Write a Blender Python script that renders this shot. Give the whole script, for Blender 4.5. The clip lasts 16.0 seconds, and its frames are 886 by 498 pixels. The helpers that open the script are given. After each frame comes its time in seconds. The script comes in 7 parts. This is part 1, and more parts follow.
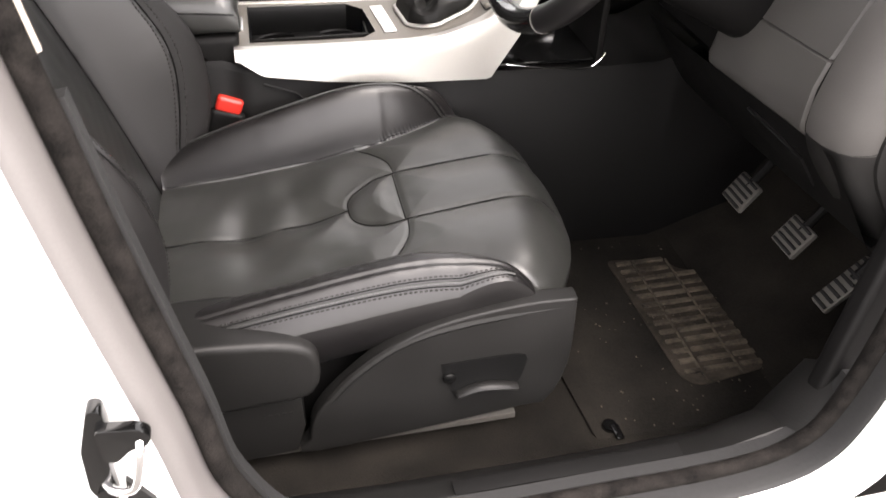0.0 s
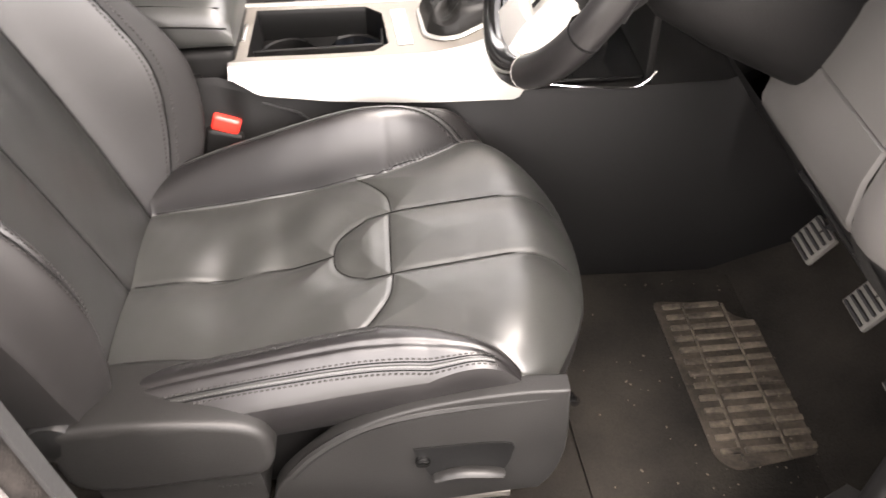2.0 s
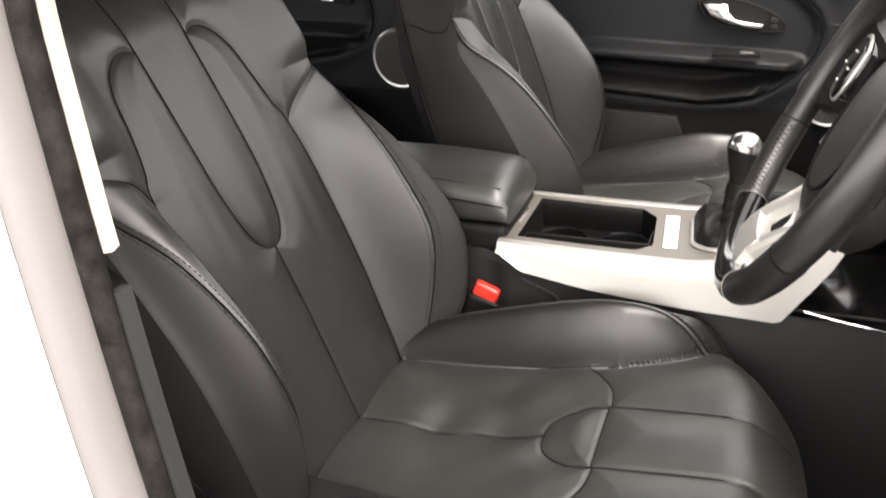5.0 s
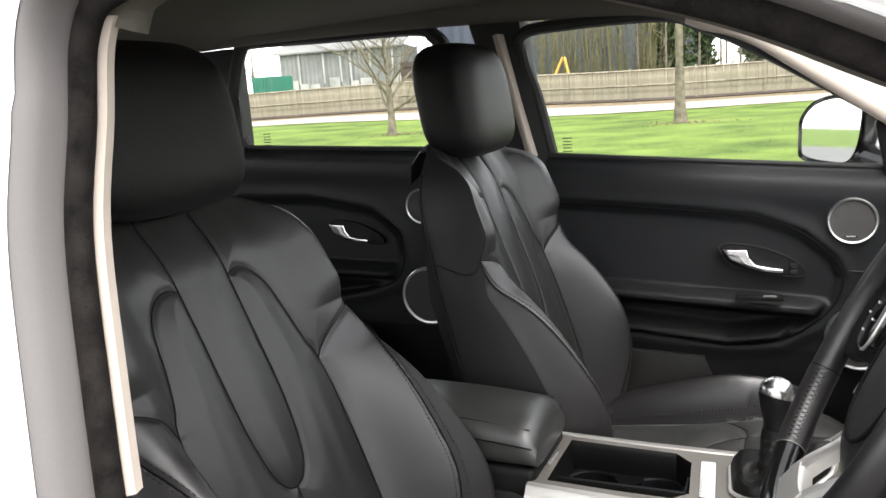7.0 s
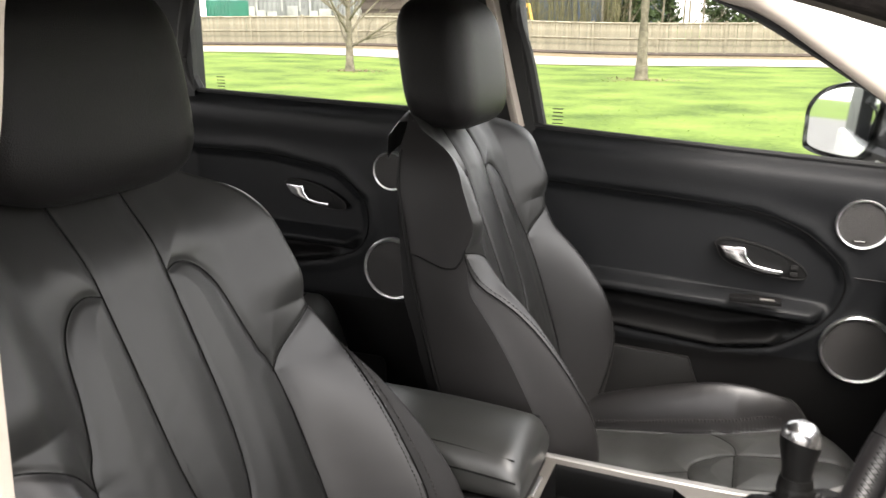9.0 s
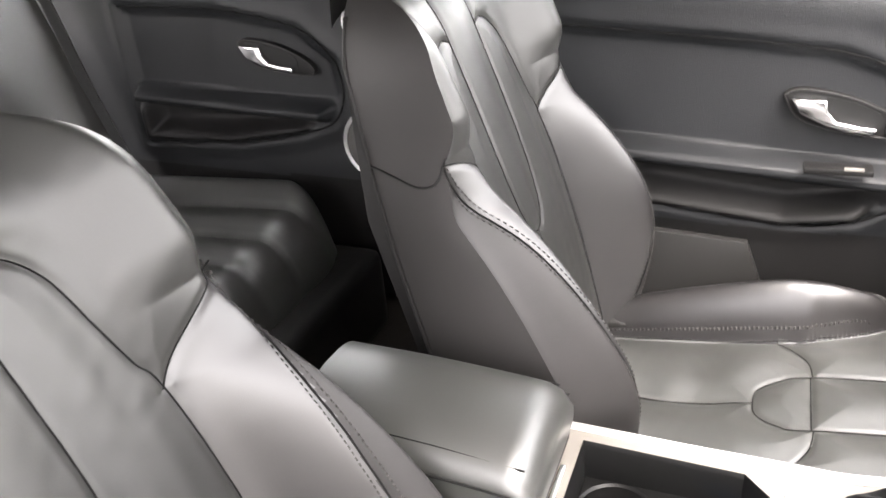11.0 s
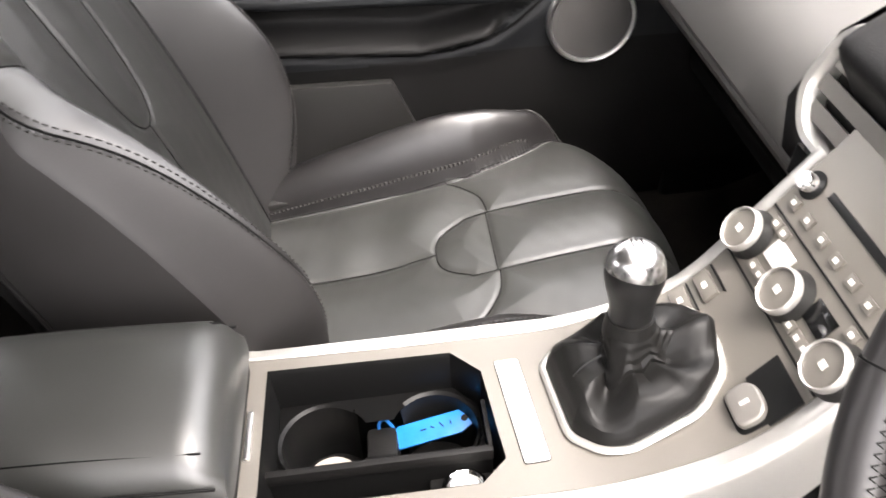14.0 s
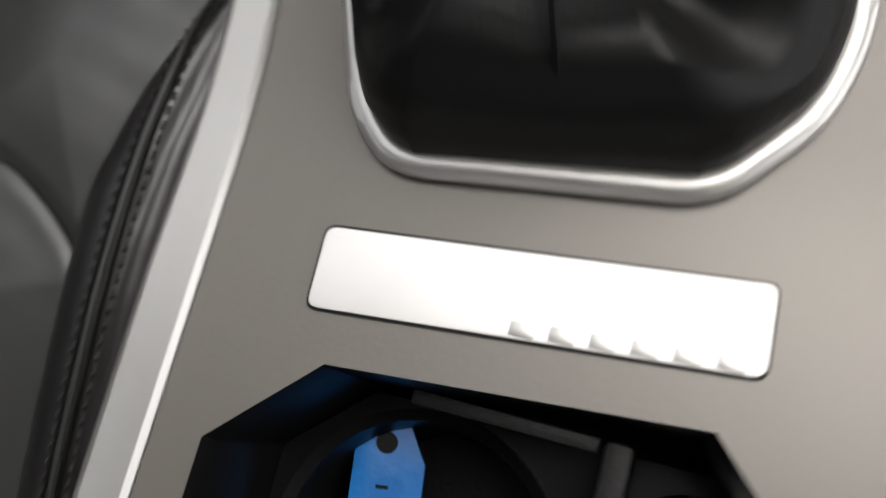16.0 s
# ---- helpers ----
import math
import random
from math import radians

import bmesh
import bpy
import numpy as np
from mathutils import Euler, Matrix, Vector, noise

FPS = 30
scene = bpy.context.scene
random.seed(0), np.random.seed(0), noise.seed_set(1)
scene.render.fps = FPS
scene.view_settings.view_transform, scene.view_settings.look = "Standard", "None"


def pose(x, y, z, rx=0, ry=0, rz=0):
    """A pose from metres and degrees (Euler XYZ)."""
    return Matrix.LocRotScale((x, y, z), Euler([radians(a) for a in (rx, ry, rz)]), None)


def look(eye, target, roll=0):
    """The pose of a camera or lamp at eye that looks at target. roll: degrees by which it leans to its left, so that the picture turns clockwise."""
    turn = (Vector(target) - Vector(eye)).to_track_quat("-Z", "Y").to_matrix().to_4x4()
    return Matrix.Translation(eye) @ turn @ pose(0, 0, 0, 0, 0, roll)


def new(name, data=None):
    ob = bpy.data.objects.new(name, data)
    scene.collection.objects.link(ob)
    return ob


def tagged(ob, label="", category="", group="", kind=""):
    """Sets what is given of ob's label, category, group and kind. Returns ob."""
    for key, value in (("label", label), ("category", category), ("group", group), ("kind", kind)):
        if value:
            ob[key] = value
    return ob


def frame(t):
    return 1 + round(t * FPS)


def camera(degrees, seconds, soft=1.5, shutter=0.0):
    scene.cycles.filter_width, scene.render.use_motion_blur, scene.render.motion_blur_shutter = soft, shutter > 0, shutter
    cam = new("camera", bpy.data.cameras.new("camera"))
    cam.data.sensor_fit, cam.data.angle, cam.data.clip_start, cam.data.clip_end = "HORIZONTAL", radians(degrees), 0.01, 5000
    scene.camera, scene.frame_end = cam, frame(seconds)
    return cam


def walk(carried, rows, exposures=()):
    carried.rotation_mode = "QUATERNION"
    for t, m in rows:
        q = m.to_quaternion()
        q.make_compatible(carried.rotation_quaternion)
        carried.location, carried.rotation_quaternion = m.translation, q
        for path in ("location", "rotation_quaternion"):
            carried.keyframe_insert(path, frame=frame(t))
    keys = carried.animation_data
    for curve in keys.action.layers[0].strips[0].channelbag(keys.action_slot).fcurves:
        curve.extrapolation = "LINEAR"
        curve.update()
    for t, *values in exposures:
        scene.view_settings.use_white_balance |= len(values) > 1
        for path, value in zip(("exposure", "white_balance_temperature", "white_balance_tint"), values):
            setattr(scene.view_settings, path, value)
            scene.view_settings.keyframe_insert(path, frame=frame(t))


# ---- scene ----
cam = camera(57.5, 16.0, shutter=0.4)
PATH = [
    (0, (-0.091, -1.318, 1.397), (0.28, 0.203, 0.152), 1.9),
    (0.5, (0.0, -1.318, 1.415), (0.25, 0.255, 0.204), -2.5),
    (1, (0.04, -1.291, 1.414), (0.386, 0.279, 0.224), -1.5),
    (1.5, (0.075, -1.215, 1.414), (0.34, 0.326, 0.167), -2.0),
    (2, (0.108, -1.139, 1.424), (0.175, 0.331, 0.069), -2.4),
    (2.5, (0.168, -1.142, 1.427), (0.031, 0.316, 0.065), -2.0),
    (3, (0.219, -1.139, 1.426), (-0.096, 0.323, 0.098), -3.7),
    (3.5, (0.231, -1.142, 1.42), (-0.252, 0.312, 0.135), -5.8),
    (4, (0.243, -1.152, 1.42), (-0.353, 0.344, 0.234), -6.6),
    (4.5, (0.242, -1.154, 1.419), (-0.433, 0.413, 0.375), -5.8),
    (5, (0.236, -1.155, 1.42), (-0.485, 0.468, 0.5), -5.1),
    (5.2, (0.237, -1.158, 1.417), (-0.514, 0.491, 0.57), -4.8),
    (7.3, (0.234, -1.16, 1.435), (-0.567, 0.636, 1.07), -4.6),
    (7.5, (0.232, -1.156, 1.434), (-0.541, 0.651, 1.064), -4.6),
    (8, (0.214, -1.14, 1.439), (-0.478, 0.681, 0.988), -3.1),
    (8.5, (0.176, -1.084, 1.458), (-0.48, 0.731, 0.933), -0.7),
    (9, (0.112, -0.993, 1.471), (-0.576, 0.81, 0.945), -0.0),
    (9.2, (0.099, -0.958, 1.475), (-0.613, 0.837, 0.955), 0.1),
    (11.5, (0.009, -0.546, 1.465), (-0.664, 1.019, 0.417), -6.7),
    (12, (-0.015, -0.503, 1.457), (-0.372, 1.117, 0.34), -5.4),
    (12.5, (0.001, -0.481, 1.442), (-0.245, 1.142, 0.3), -6.5),
    (13, (0.003, -0.428, 1.417), (-0.182, 1.144, 0.193), -7.8),
    (13.5, (0.002, -0.399, 1.411), (-0.027, 1.134, 0.126), -4.8),
    (14, (0.035, -0.442, 1.411), (0.103, 1.077, 0.112), -4.9),
    (14.5, (0.047, -0.439, 1.399), (0.058, 0.969, -0.021), -13.6),
    (15, (0.095, -0.376, 1.342), (0.175, 0.91, -0.188), -22.4),
    (15.3, (0.128, -0.262, 1.272), (0.193, 0.847, -0.392), -40.8),
    (15.5, (0.114, -0.194, 1.201), (0.208, 0.821, -0.52), -47.5),
    (15.8, (0.094, -0.063, 1.096), (0.316, 0.553, -0.794), -47.4),
    (16, (0.083, -0.03, 1.039), (0.42, 0.485, -0.863), -43.1),
]
walk(cam, [(t, look(eye, target, roll)) for t, eye, target, roll in PATH], exposures=[(0, 3.35, 7000, 17), (0.5, 4.5, 7250, 18), (1.5, 4.62, 7250, 18), (2.1, 4.45, 7250, 18), (2.5, 4.4, 7250, 18), (4.2, 4.0, 7250, 17), (5, 3.5, 7100, 15), (7.3, 2.75, 6600, 12), (8.5, 2.75, 6800, 13), (9.2, 3.35, 6950, 14), (11.3, 4.95, 6900, 16), (12.5, 4.75, 6900, 16), (13.5, 4.65, 6900, 16), (14, 4.3, 6900, 16), (14.5, 3.65, 6900, 15), (15.5, 3.15, 6700, 14), (16, 1.95, 6600, 12)])

# ---- world and light ----
from mathutils.geometry import delaunay_2d_cdt

sky = bpy.data.worlds.new("sky")
scene.world = sky
sky.use_nodes = True
wn, wl = sky.node_tree.nodes, sky.node_tree.links
tex = wn.new("ShaderNodeTexSky")
tex.sky_type = "NISHITA"
tex.sun_disc = False
tex.sun_elevation, tex.sun_rotation = radians(62), radians(140)
tex.air_density, tex.dust_density, tex.ozone_density = 1.0, 1.0, 0.6
wash = wn.new("ShaderNodeHueSaturation")
wash.inputs["Saturation"].default_value = 0.12
wl.new(tex.outputs[0], wash.inputs["Color"])
wl.new(wash.outputs[0], wn["Background"].inputs["Color"])
wn["Background"].inputs["Strength"].default_value = 0.125
sun_data = bpy.data.lights.new("sun", "SUN")
sun_data.energy, sun_data.angle, sun_data.color = 0.5, radians(45), (1.0, 0.97, 0.93)
sun = new("sun", sun_data)
sun.matrix_world = look((0, 0, 30), (0 - 30 * math.cos(radians(62)) * math.sin(radians(140)), 0 - 30 * math.cos(radians(62)) * math.cos(radians(140)), 30 - 30 * math.sin(radians(62))))

# ---- materials ----


def mat(name, colour, rough=0.5, metal=0.0, grain=0.0, grain_scale=400, wear=0.15, wear_scale=6, spec=0.5, coat=0.0, pattern="NOISE", rough_var=0.1, tint=None):
    """A surface with colour that drifts at two scales, uneven gloss and a fine relief of its own."""
    m = bpy.data.materials.new(name)
    m.use_nodes = True
    n, l = m.node_tree.nodes, m.node_tree.links
    b = n["Principled BSDF"]
    geo = n.new("ShaderNodeTexCoord")
    big = n.new("ShaderNodeTexNoise")
    big.inputs["Scale"].default_value, big.inputs["Detail"].default_value = wear_scale, 5
    fine = n.new("ShaderNodeTexNoise")
    fine.inputs["Scale"].default_value, fine.inputs["Detail"].default_value = grain_scale * 0.6, 3
    l.new(geo.outputs["Object"], big.inputs["Vector"])
    l.new(geo.outputs["Object"], fine.inputs["Vector"])
    both = n.new("ShaderNodeMath")
    both.operation = "MULTIPLY_ADD"
    both.inputs[1].default_value = 0.7
    l.new(big.outputs["Fac"], both.inputs[0])
    small = n.new("ShaderNodeMath")
    small.operation = "MULTIPLY"
    small.inputs[1].default_value = 0.3
    l.new(fine.outputs["Fac"], small.inputs[0])
    l.new(small.outputs[0], both.inputs[2])
    ramp = n.new("ShaderNodeValToRGB")
    lo = [c * (1 - wear) for c in colour]
    hi = [min(1, c * (1 + wear)) for c in (tint or colour)]
    ramp.color_ramp.elements[0].position, ramp.color_ramp.elements[1].position = 0.3, 0.7
    ramp.color_ramp.elements[0].color, ramp.color_ramp.elements[1].color = (*lo, 1), (*hi, 1)
    l.new(both.outputs[0], ramp.inputs["Fac"])
    l.new(ramp.outputs["Color"], b.inputs["Base Color"])
    gloss = n.new("ShaderNodeMapRange")
    gloss.inputs["From Min"].default_value, gloss.inputs["From Max"].default_value = 0.3, 0.7
    gloss.inputs["To Min"].default_value, gloss.inputs["To Max"].default_value = max(0.02, rough - rough_var), min(1, rough + rough_var)
    l.new(both.outputs[0], gloss.inputs["Value"])
    l.new(gloss.outputs["Result"], b.inputs["Roughness"])
    b.inputs["Metallic"].default_value = metal
    b.inputs["Specular IOR Level"].default_value = spec
    b.inputs["Coat Weight"].default_value = coat
    if grain:
        bump = n.new("ShaderNodeBump")
        bump.inputs["Strength"].default_value, bump.inputs["Distance"].default_value = grain, 0.001
        if pattern == "NOISE":
            l.new(fine.outputs["Fac"], bump.inputs["Height"])
        else:
            cell = n.new("ShaderNodeTexVoronoi")
            cell.inputs["Scale"].default_value = grain_scale
            l.new(geo.outputs["Object"], cell.inputs["Vector"])
            l.new(cell.outputs["Distance"], bump.inputs["Height"])
        l.new(bump.outputs["Normal"], b.inputs["Normal"])
    return m


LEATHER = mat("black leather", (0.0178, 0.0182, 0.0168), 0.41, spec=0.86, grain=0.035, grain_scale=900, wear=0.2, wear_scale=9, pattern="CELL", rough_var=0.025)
# Darker, duller copies of the seat leather put shade on backrest and sides.
LEATHER_DIM = mat("black seat leather dimmed for shade", (0.0118, 0.0118, 0.0112), 0.43, spec=0.46, grain=0.03, grain_scale=900, wear=0.2, wear_scale=9, pattern="CELL", rough_var=0.02)
LEATHER_DULL = mat("black seat leather dulled for shade", (0.0095, 0.0088, 0.0087), 0.56, spec=0.28, grain=0.05, grain_scale=800, wear=0.2, wear_scale=12, pattern="CELL", rough_var=0.03)
LEATHER_DARK = mat("darkened black leather", (0.0055, 0.0049, 0.0050), 0.40, spec=0.62, grain=0.04, grain_scale=800, wear=0.2, wear_scale=12, pattern="CELL", rough_var=0.03)
GAITER = mat("soft gaiter leather", (0.004, 0.0039, 0.0037), 0.46, grain=0.15, grain_scale=700, wear=0.2, spec=0.16, rough_var=0.02)
PLATE = mat("pale brushed metal", (0.68, 0.67, 0.65), 0.5, metal=0.6, wear=0.03, rough_var=0.03)
HEADSKIN = mat("matt head restraint leather", (0.0042, 0.0039, 0.0039), 0.5, spec=0.20, grain=0.3, grain_scale=700, wear=0.2, pattern="CELL", rough_var=0.03)
LEATHER_WORN = mat("worn black leather", (0.010, 0.0097, 0.0094), 0.55, grain=0.9, grain_scale=220, wear=0.4, wear_scale=30, pattern="CELL", rough_var=0.12)
THREAD = mat("dark grey thread", (0.026, 0.025, 0.024), 0.8, spec=0.1, wear=0.3, wear_scale=60)
PLASTIC = mat("black plastic", (0.0050, 0.0048, 0.0047), 0.55, spec=0.14, grain=0.25, grain_scale=900, wear=0.2)
PLASTIC_GREY = mat("dark grey plastic", (0.0105, 0.0102, 0.0098), 0.44, spec=0.28, grain=0.25, grain_scale=700, wear=0.2, wear_scale=8)
WELLBLACK = mat("black moulded plastic", (0.0032, 0.0032, 0.0032), 0.34, wear=0.15, spec=0.12, rough_var=0.03)
KNOB = mat("black knob", (0.004, 0.004, 0.004), 0.34, wear=0.15, spec=0.26, rough_var=0.03)
DASH = mat("grey dash skin", (0.092, 0.088, 0.083), 0.5, grain=0.12, grain_scale=900, wear=0.15, pattern="CELL")
DASH_LOW = mat("dark grey knee panel skin", (0.058, 0.055, 0.052), 0.52, spec=0.4, grain=0.12, grain_scale=900, wear=0.15, pattern="CELL")
DOORSKIN = mat("black door skin", (0.0056, 0.0061, 0.0068), 0.52, spec=0.24, grain=0.35, grain_scale=600, wear=0.2, pattern="CELL")
CARPET = mat("black carpet", (0.0085, 0.0078, 0.0070), 0.95, grain=1.0, grain_scale=500, wear=0.4, wear_scale=9, spec=0.1, tint=(0.0160, 0.0140, 0.0117))
MATRUBBER = mat("dirty rubber", (0.024, 0.020, 0.016), 0.75, grain=0.9, grain_scale=250, wear=0.6, wear_scale=22, spec=0.25, tint=(0.085, 0.070, 0.053))
PADRUBBER = mat("dusty heel pad rubber", (0.014, 0.012, 0.010), 0.8, grain=0.8, grain_scale=250, wear=0.5, wear_scale=16, spec=0.2, tint=(0.042, 0.034, 0.026))
DUST = mat("pale dust", (0.075, 0.06, 0.045), 0.9, wear=0.4, wear_scale=80)
SATIN = mat("satin silver paint", (0.47, 0.46, 0.435), 0.33, metal=0.75, wear=0.04, wear_scale=5, rough_var=0.05)
SATIN_GREY = mat("warm grey satin paint", (0.128, 0.118, 0.104), 0.42, metal=0.35, wear=0.06, wear_scale=5, rough_var=0.05, grain=0.05, grain_scale=900)
ALU = mat("brushed aluminium", (0.80, 0.80, 0.79), 0.30, metal=1.0, wear=0.04, rough_var=0.05)
KNOBCAP = mat("satin chrome", (0.58, 0.58, 0.58), 0.24, metal=1.0, wear=0.04, rough_var=0.03)
CHROME = mat("chrome", (0.85, 0.85, 0.86), 0.10, metal=1.0, wear=0.03, rough_var=0.03)
GLOSSBLACK = mat("gloss black", (0.004, 0.004, 0.004), 0.12, wear=0.2, rough_var=0.04)
DEEPBLACK = mat("deep black plastic", (0.003, 0.003, 0.003), 0.5, spec=0.2, wear=0.3)
RUBBER = mat("black rubber", (0.009, 0.009, 0.009), 0.7, grain=0.4, grain_scale=300, wear=0.3)
FLOCK = mat("flocked seal", (0.004, 0.0037, 0.0035), 0.98, grain=1.0, grain_scale=700, wear=0.7, wear_scale=45, spec=0.1, tint=(0.012, 0.0105, 0.0095))
# White paint of the door return, its shade put into a grey colour.
SHADED_JAMB = mat("white jamb paint shaded grey", (0.125, 0.117, 0.114), 0.45, spec=0.3, grain=0.1, grain_scale=600, wear=0.08)
PAINT = mat("white car paint", (0.80, 0.80, 0.79), 0.22, wear=0.02, coat=0.6, rough_var=0.04)
BEIGE = mat("ivory pillar trim", (0.42, 0.365, 0.31), 0.65, grain=0.3, grain_scale=500, wear=0.05)
HEADLINER = mat("grey headliner cloth", (0.115, 0.106, 0.090), 0.95, grain=0.6, grain_scale=600, wear=0.08, spec=0.1)
RED = mat("red plastic", (0.55, 0.030, 0.020), 0.35, wear=0.12)
BLUE = mat("blue tag plastic", (0.002, 0.115, 0.36), 0.42, grain=0.6, grain_scale=160, wear=0.15, wear_scale=60)
MESHGREY = mat("speaker mesh", (0.042, 0.040, 0.038), 0.6, metal=0.3, grain=1.0, grain_scale=900, wear=0.15, pattern="CELL")
GREYSATIN = mat("grey button paint", (0.18, 0.17, 0.155), 0.4, metal=0.5, wear=0.05)
MARK = mat("white print", (0.50, 0.49, 0.46), 0.6, wear=0.05)
CUP = mat("ivory lid", (0.34, 0.31, 0.27), 0.5, wear=0.1)
GRASS = mat("grass ground", (0.052, 0.112, 0.014), 0.95, grain=1.0, grain_scale=14, wear=0.55, wear_scale=0.55, spec=0.1, tint=(0.115, 0.158, 0.034))
BLADE = mat("grass blades", (0.075, 0.155, 0.022), 0.8, wear=0.4, wear_scale=3, spec=0.1, tint=(0.15, 0.20, 0.045))
GRAVEL = mat("pale gravel", (0.31, 0.275, 0.24), 0.95, grain=1.0, grain_scale=60, wear=0.2, wear_scale=2, spec=0.2)
FENCEWOOD = mat("weathered fence boards", (0.165, 0.150, 0.110), 0.9, grain=0.8, grain_scale=40, wear=0.35, wear_scale=2.5, spec=0.2, tint=(0.25, 0.225, 0.165))
fn, fl = FENCEWOOD.node_tree.nodes, FENCEWOOD.node_tree.links
each, vary = fn.new("ShaderNodeObjectInfo"), fn.new("ShaderNodeMapRange")
vary.inputs["To Min"].default_value, vary.inputs["To Max"].default_value = 0.86, 1.12
shade = fn.new("ShaderNodeHueSaturation")
fl.new(each.outputs["Random"], vary.inputs["Value"])
fl.new(vary.outputs["Result"], shade.inputs["Value"])
fl.new(fn["Principled BSDF"].inputs["Base Color"].links[0].from_socket, shade.inputs["Color"])
fl.new(shade.outputs["Color"], fn["Principled BSDF"].inputs["Base Color"])
LITTER = mat("leaf litter", (0.13, 0.095, 0.06), 0.95, grain=1.0, grain_scale=30, wear=0.5, wear_scale=3, spec=0.1, tint=(0.20, 0.16, 0.10))
TARMAC = mat("worn tarmac", (0.135, 0.130, 0.122), 0.9, grain=1.0, grain_scale=90, wear=0.3, wear_scale=1.2, spec=0.25)
SEAM = mat("shadowed seam", (0.003, 0.003, 0.003), 0.8, wear=0.2, spec=0.1)
BARK = mat("pale bark", (0.135, 0.118, 0.085), 0.9, grain=1.0, grain_scale=60, wear=0.5, wear_scale=6, spec=0.2)
EVERGREEN = mat("dark foliage", (0.045, 0.065, 0.025), 0.85, wear=0.5, wear_scale=2, spec=0.2)
SHEET = mat("corrugated sheet", (0.17, 0.172, 0.162), 0.6, wear=0.35, wear_scale=0.7, grain=0.5, grain_scale=20, metal=0.2)
PALESHEET = mat("pale weathered sheet", (0.30, 0.30, 0.275), 0.7, wear=0.35, wear_scale=0.9, grain=0.4, grain_scale=20)
STEM = mat("olive bark", (0.115, 0.105, 0.055), 0.9, wear=0.5, wear_scale=4, spec=0.15)
SLATE = mat("blue slate cladding", (0.036, 0.046, 0.064), 0.6, wear=0.2, wear_scale=0.5)
GREENBOX = mat("green painted steel", (0.012, 0.12, 0.075), 0.5, wear=0.2, wear_scale=0.7)
DARKWOOD = mat("dark timber", (0.06, 0.045, 0.035), 0.85, wear=0.4, wear_scale=1.5)
YELLOW = mat("yellow timber", (0.50, 0.30, 0.06), 0.7, wear=0.2)

GLASS = bpy.data.materials.new("clear glass")
GLASS.use_nodes = True
gn = GLASS.node_tree.nodes
gb = gn["Principled BSDF"]
gb.inputs["Base Color"].default_value = (0.93, 0.96, 0.95, 1)
gb.inputs["Roughness"].default_value, gb.inputs["IOR"].default_value = 0.0, 1.08
gb.inputs["Transmission Weight"].default_value = 1.0
MIRROR = mat("mirror glass", (0.88, 0.90, 0.91), 0.02, metal=1.0, wear=0.01, rough_var=0.01)

# ---- mesh helpers ----


def thing(name, label, category, place=(0, 0, 0), group="", kind=""):
    ob = new(name)
    ob.location = place
    ob.empty_display_size = 0.05
    return tagged(ob, label, category, group, kind)


def mesh_of(name, bm, material, smooth=True):
    bmesh.ops.recalc_face_normals(bm, faces=bm.faces)
    data = bpy.data.meshes.new(name)
    bm.to_mesh(data)
    bm.free()
    data.materials.append(material)
    if smooth:
        data.shade_smooth()
        data.set_sharp_from_angle(angle=radians(38))
    return data


def part(name, bm, material, parent=None, label="", smooth=True):
    ob = new(name, mesh_of(name, bm, material, smooth))
    if parent:
        ob.parent = parent
        ob.matrix_parent_inverse = Matrix.Translation(-parent.location)
    return tagged(ob, label)


def solid(name, bm, material, label, category, kind="", group=""):
    return tagged(part(name, bm, material), label, category, group, kind)


def box(c, size, bevel=0.0, turn=None, seg=2, bm=None):
    bm = bm or bmesh.new()
    m = Matrix.Translation(c)
    if turn:
        m = m @ Euler([radians(a) for a in turn]).to_matrix().to_4x4()
    made = bmesh.ops.create_cube(bm, size=1, matrix=m @ Matrix.Diagonal((*size, 1)))
    if bevel:
        vs = set(made["verts"])
        edges = [e for e in bm.edges if e.verts[0] in vs and e.verts[1] in vs]
        bmesh.ops.bevel(bm, geom=edges, offset=bevel, segments=seg, profile=0.6, affect="EDGES", clamp_overlap=True)
    return bm


def prism(outline, low, high, axis="y", bevel=0.0, seg=2, bm=None):
    """A plate with the outline's two coordinates, drawn out along an axis."""
    bm = bm or bmesh.new()
    def at(a, b, d):
        return {"x": (d, a, b), "y": (a, d, b), "z": (a, b, d)}[axis]
    lo = [bm.verts.new(at(a, b, low)) for a, b in outline]
    hi = [bm.verts.new(at(a, b, high)) for a, b in outline]
    n = len(outline)
    made = [bm.faces.new(lo), bm.faces.new(hi)]
    for i in range(n):
        made.append(bm.faces.new((lo[i], lo[(i + 1) % n], hi[(i + 1) % n], hi[i])))
    bmesh.ops.recalc_face_normals(bm, faces=made)
    if bevel:
        edges = {e for f in made[:2] for e in f.edges}
        bmesh.ops.bevel(bm, geom=list(edges), offset=bevel, segments=seg, profile=0.6, affect="EDGES", clamp_overlap=True)
    return bm


def loft(rings, closed=True, caps=True, bm=None):
    bm = bm or bmesh.new()
    vs = [[bm.verts.new(p) for p in ring] for ring in rings]
    for a, b in zip(vs, vs[1:]):
        n = len(a)
        for i in range(n if closed else n - 1):
            j = (i + 1) % n
            bm.faces.new((a[i], a[j], b[j], b[i]))
    if caps and closed:
        bm.faces.new(vs[0])
        bm.faces.new(vs[-1])
    return bm


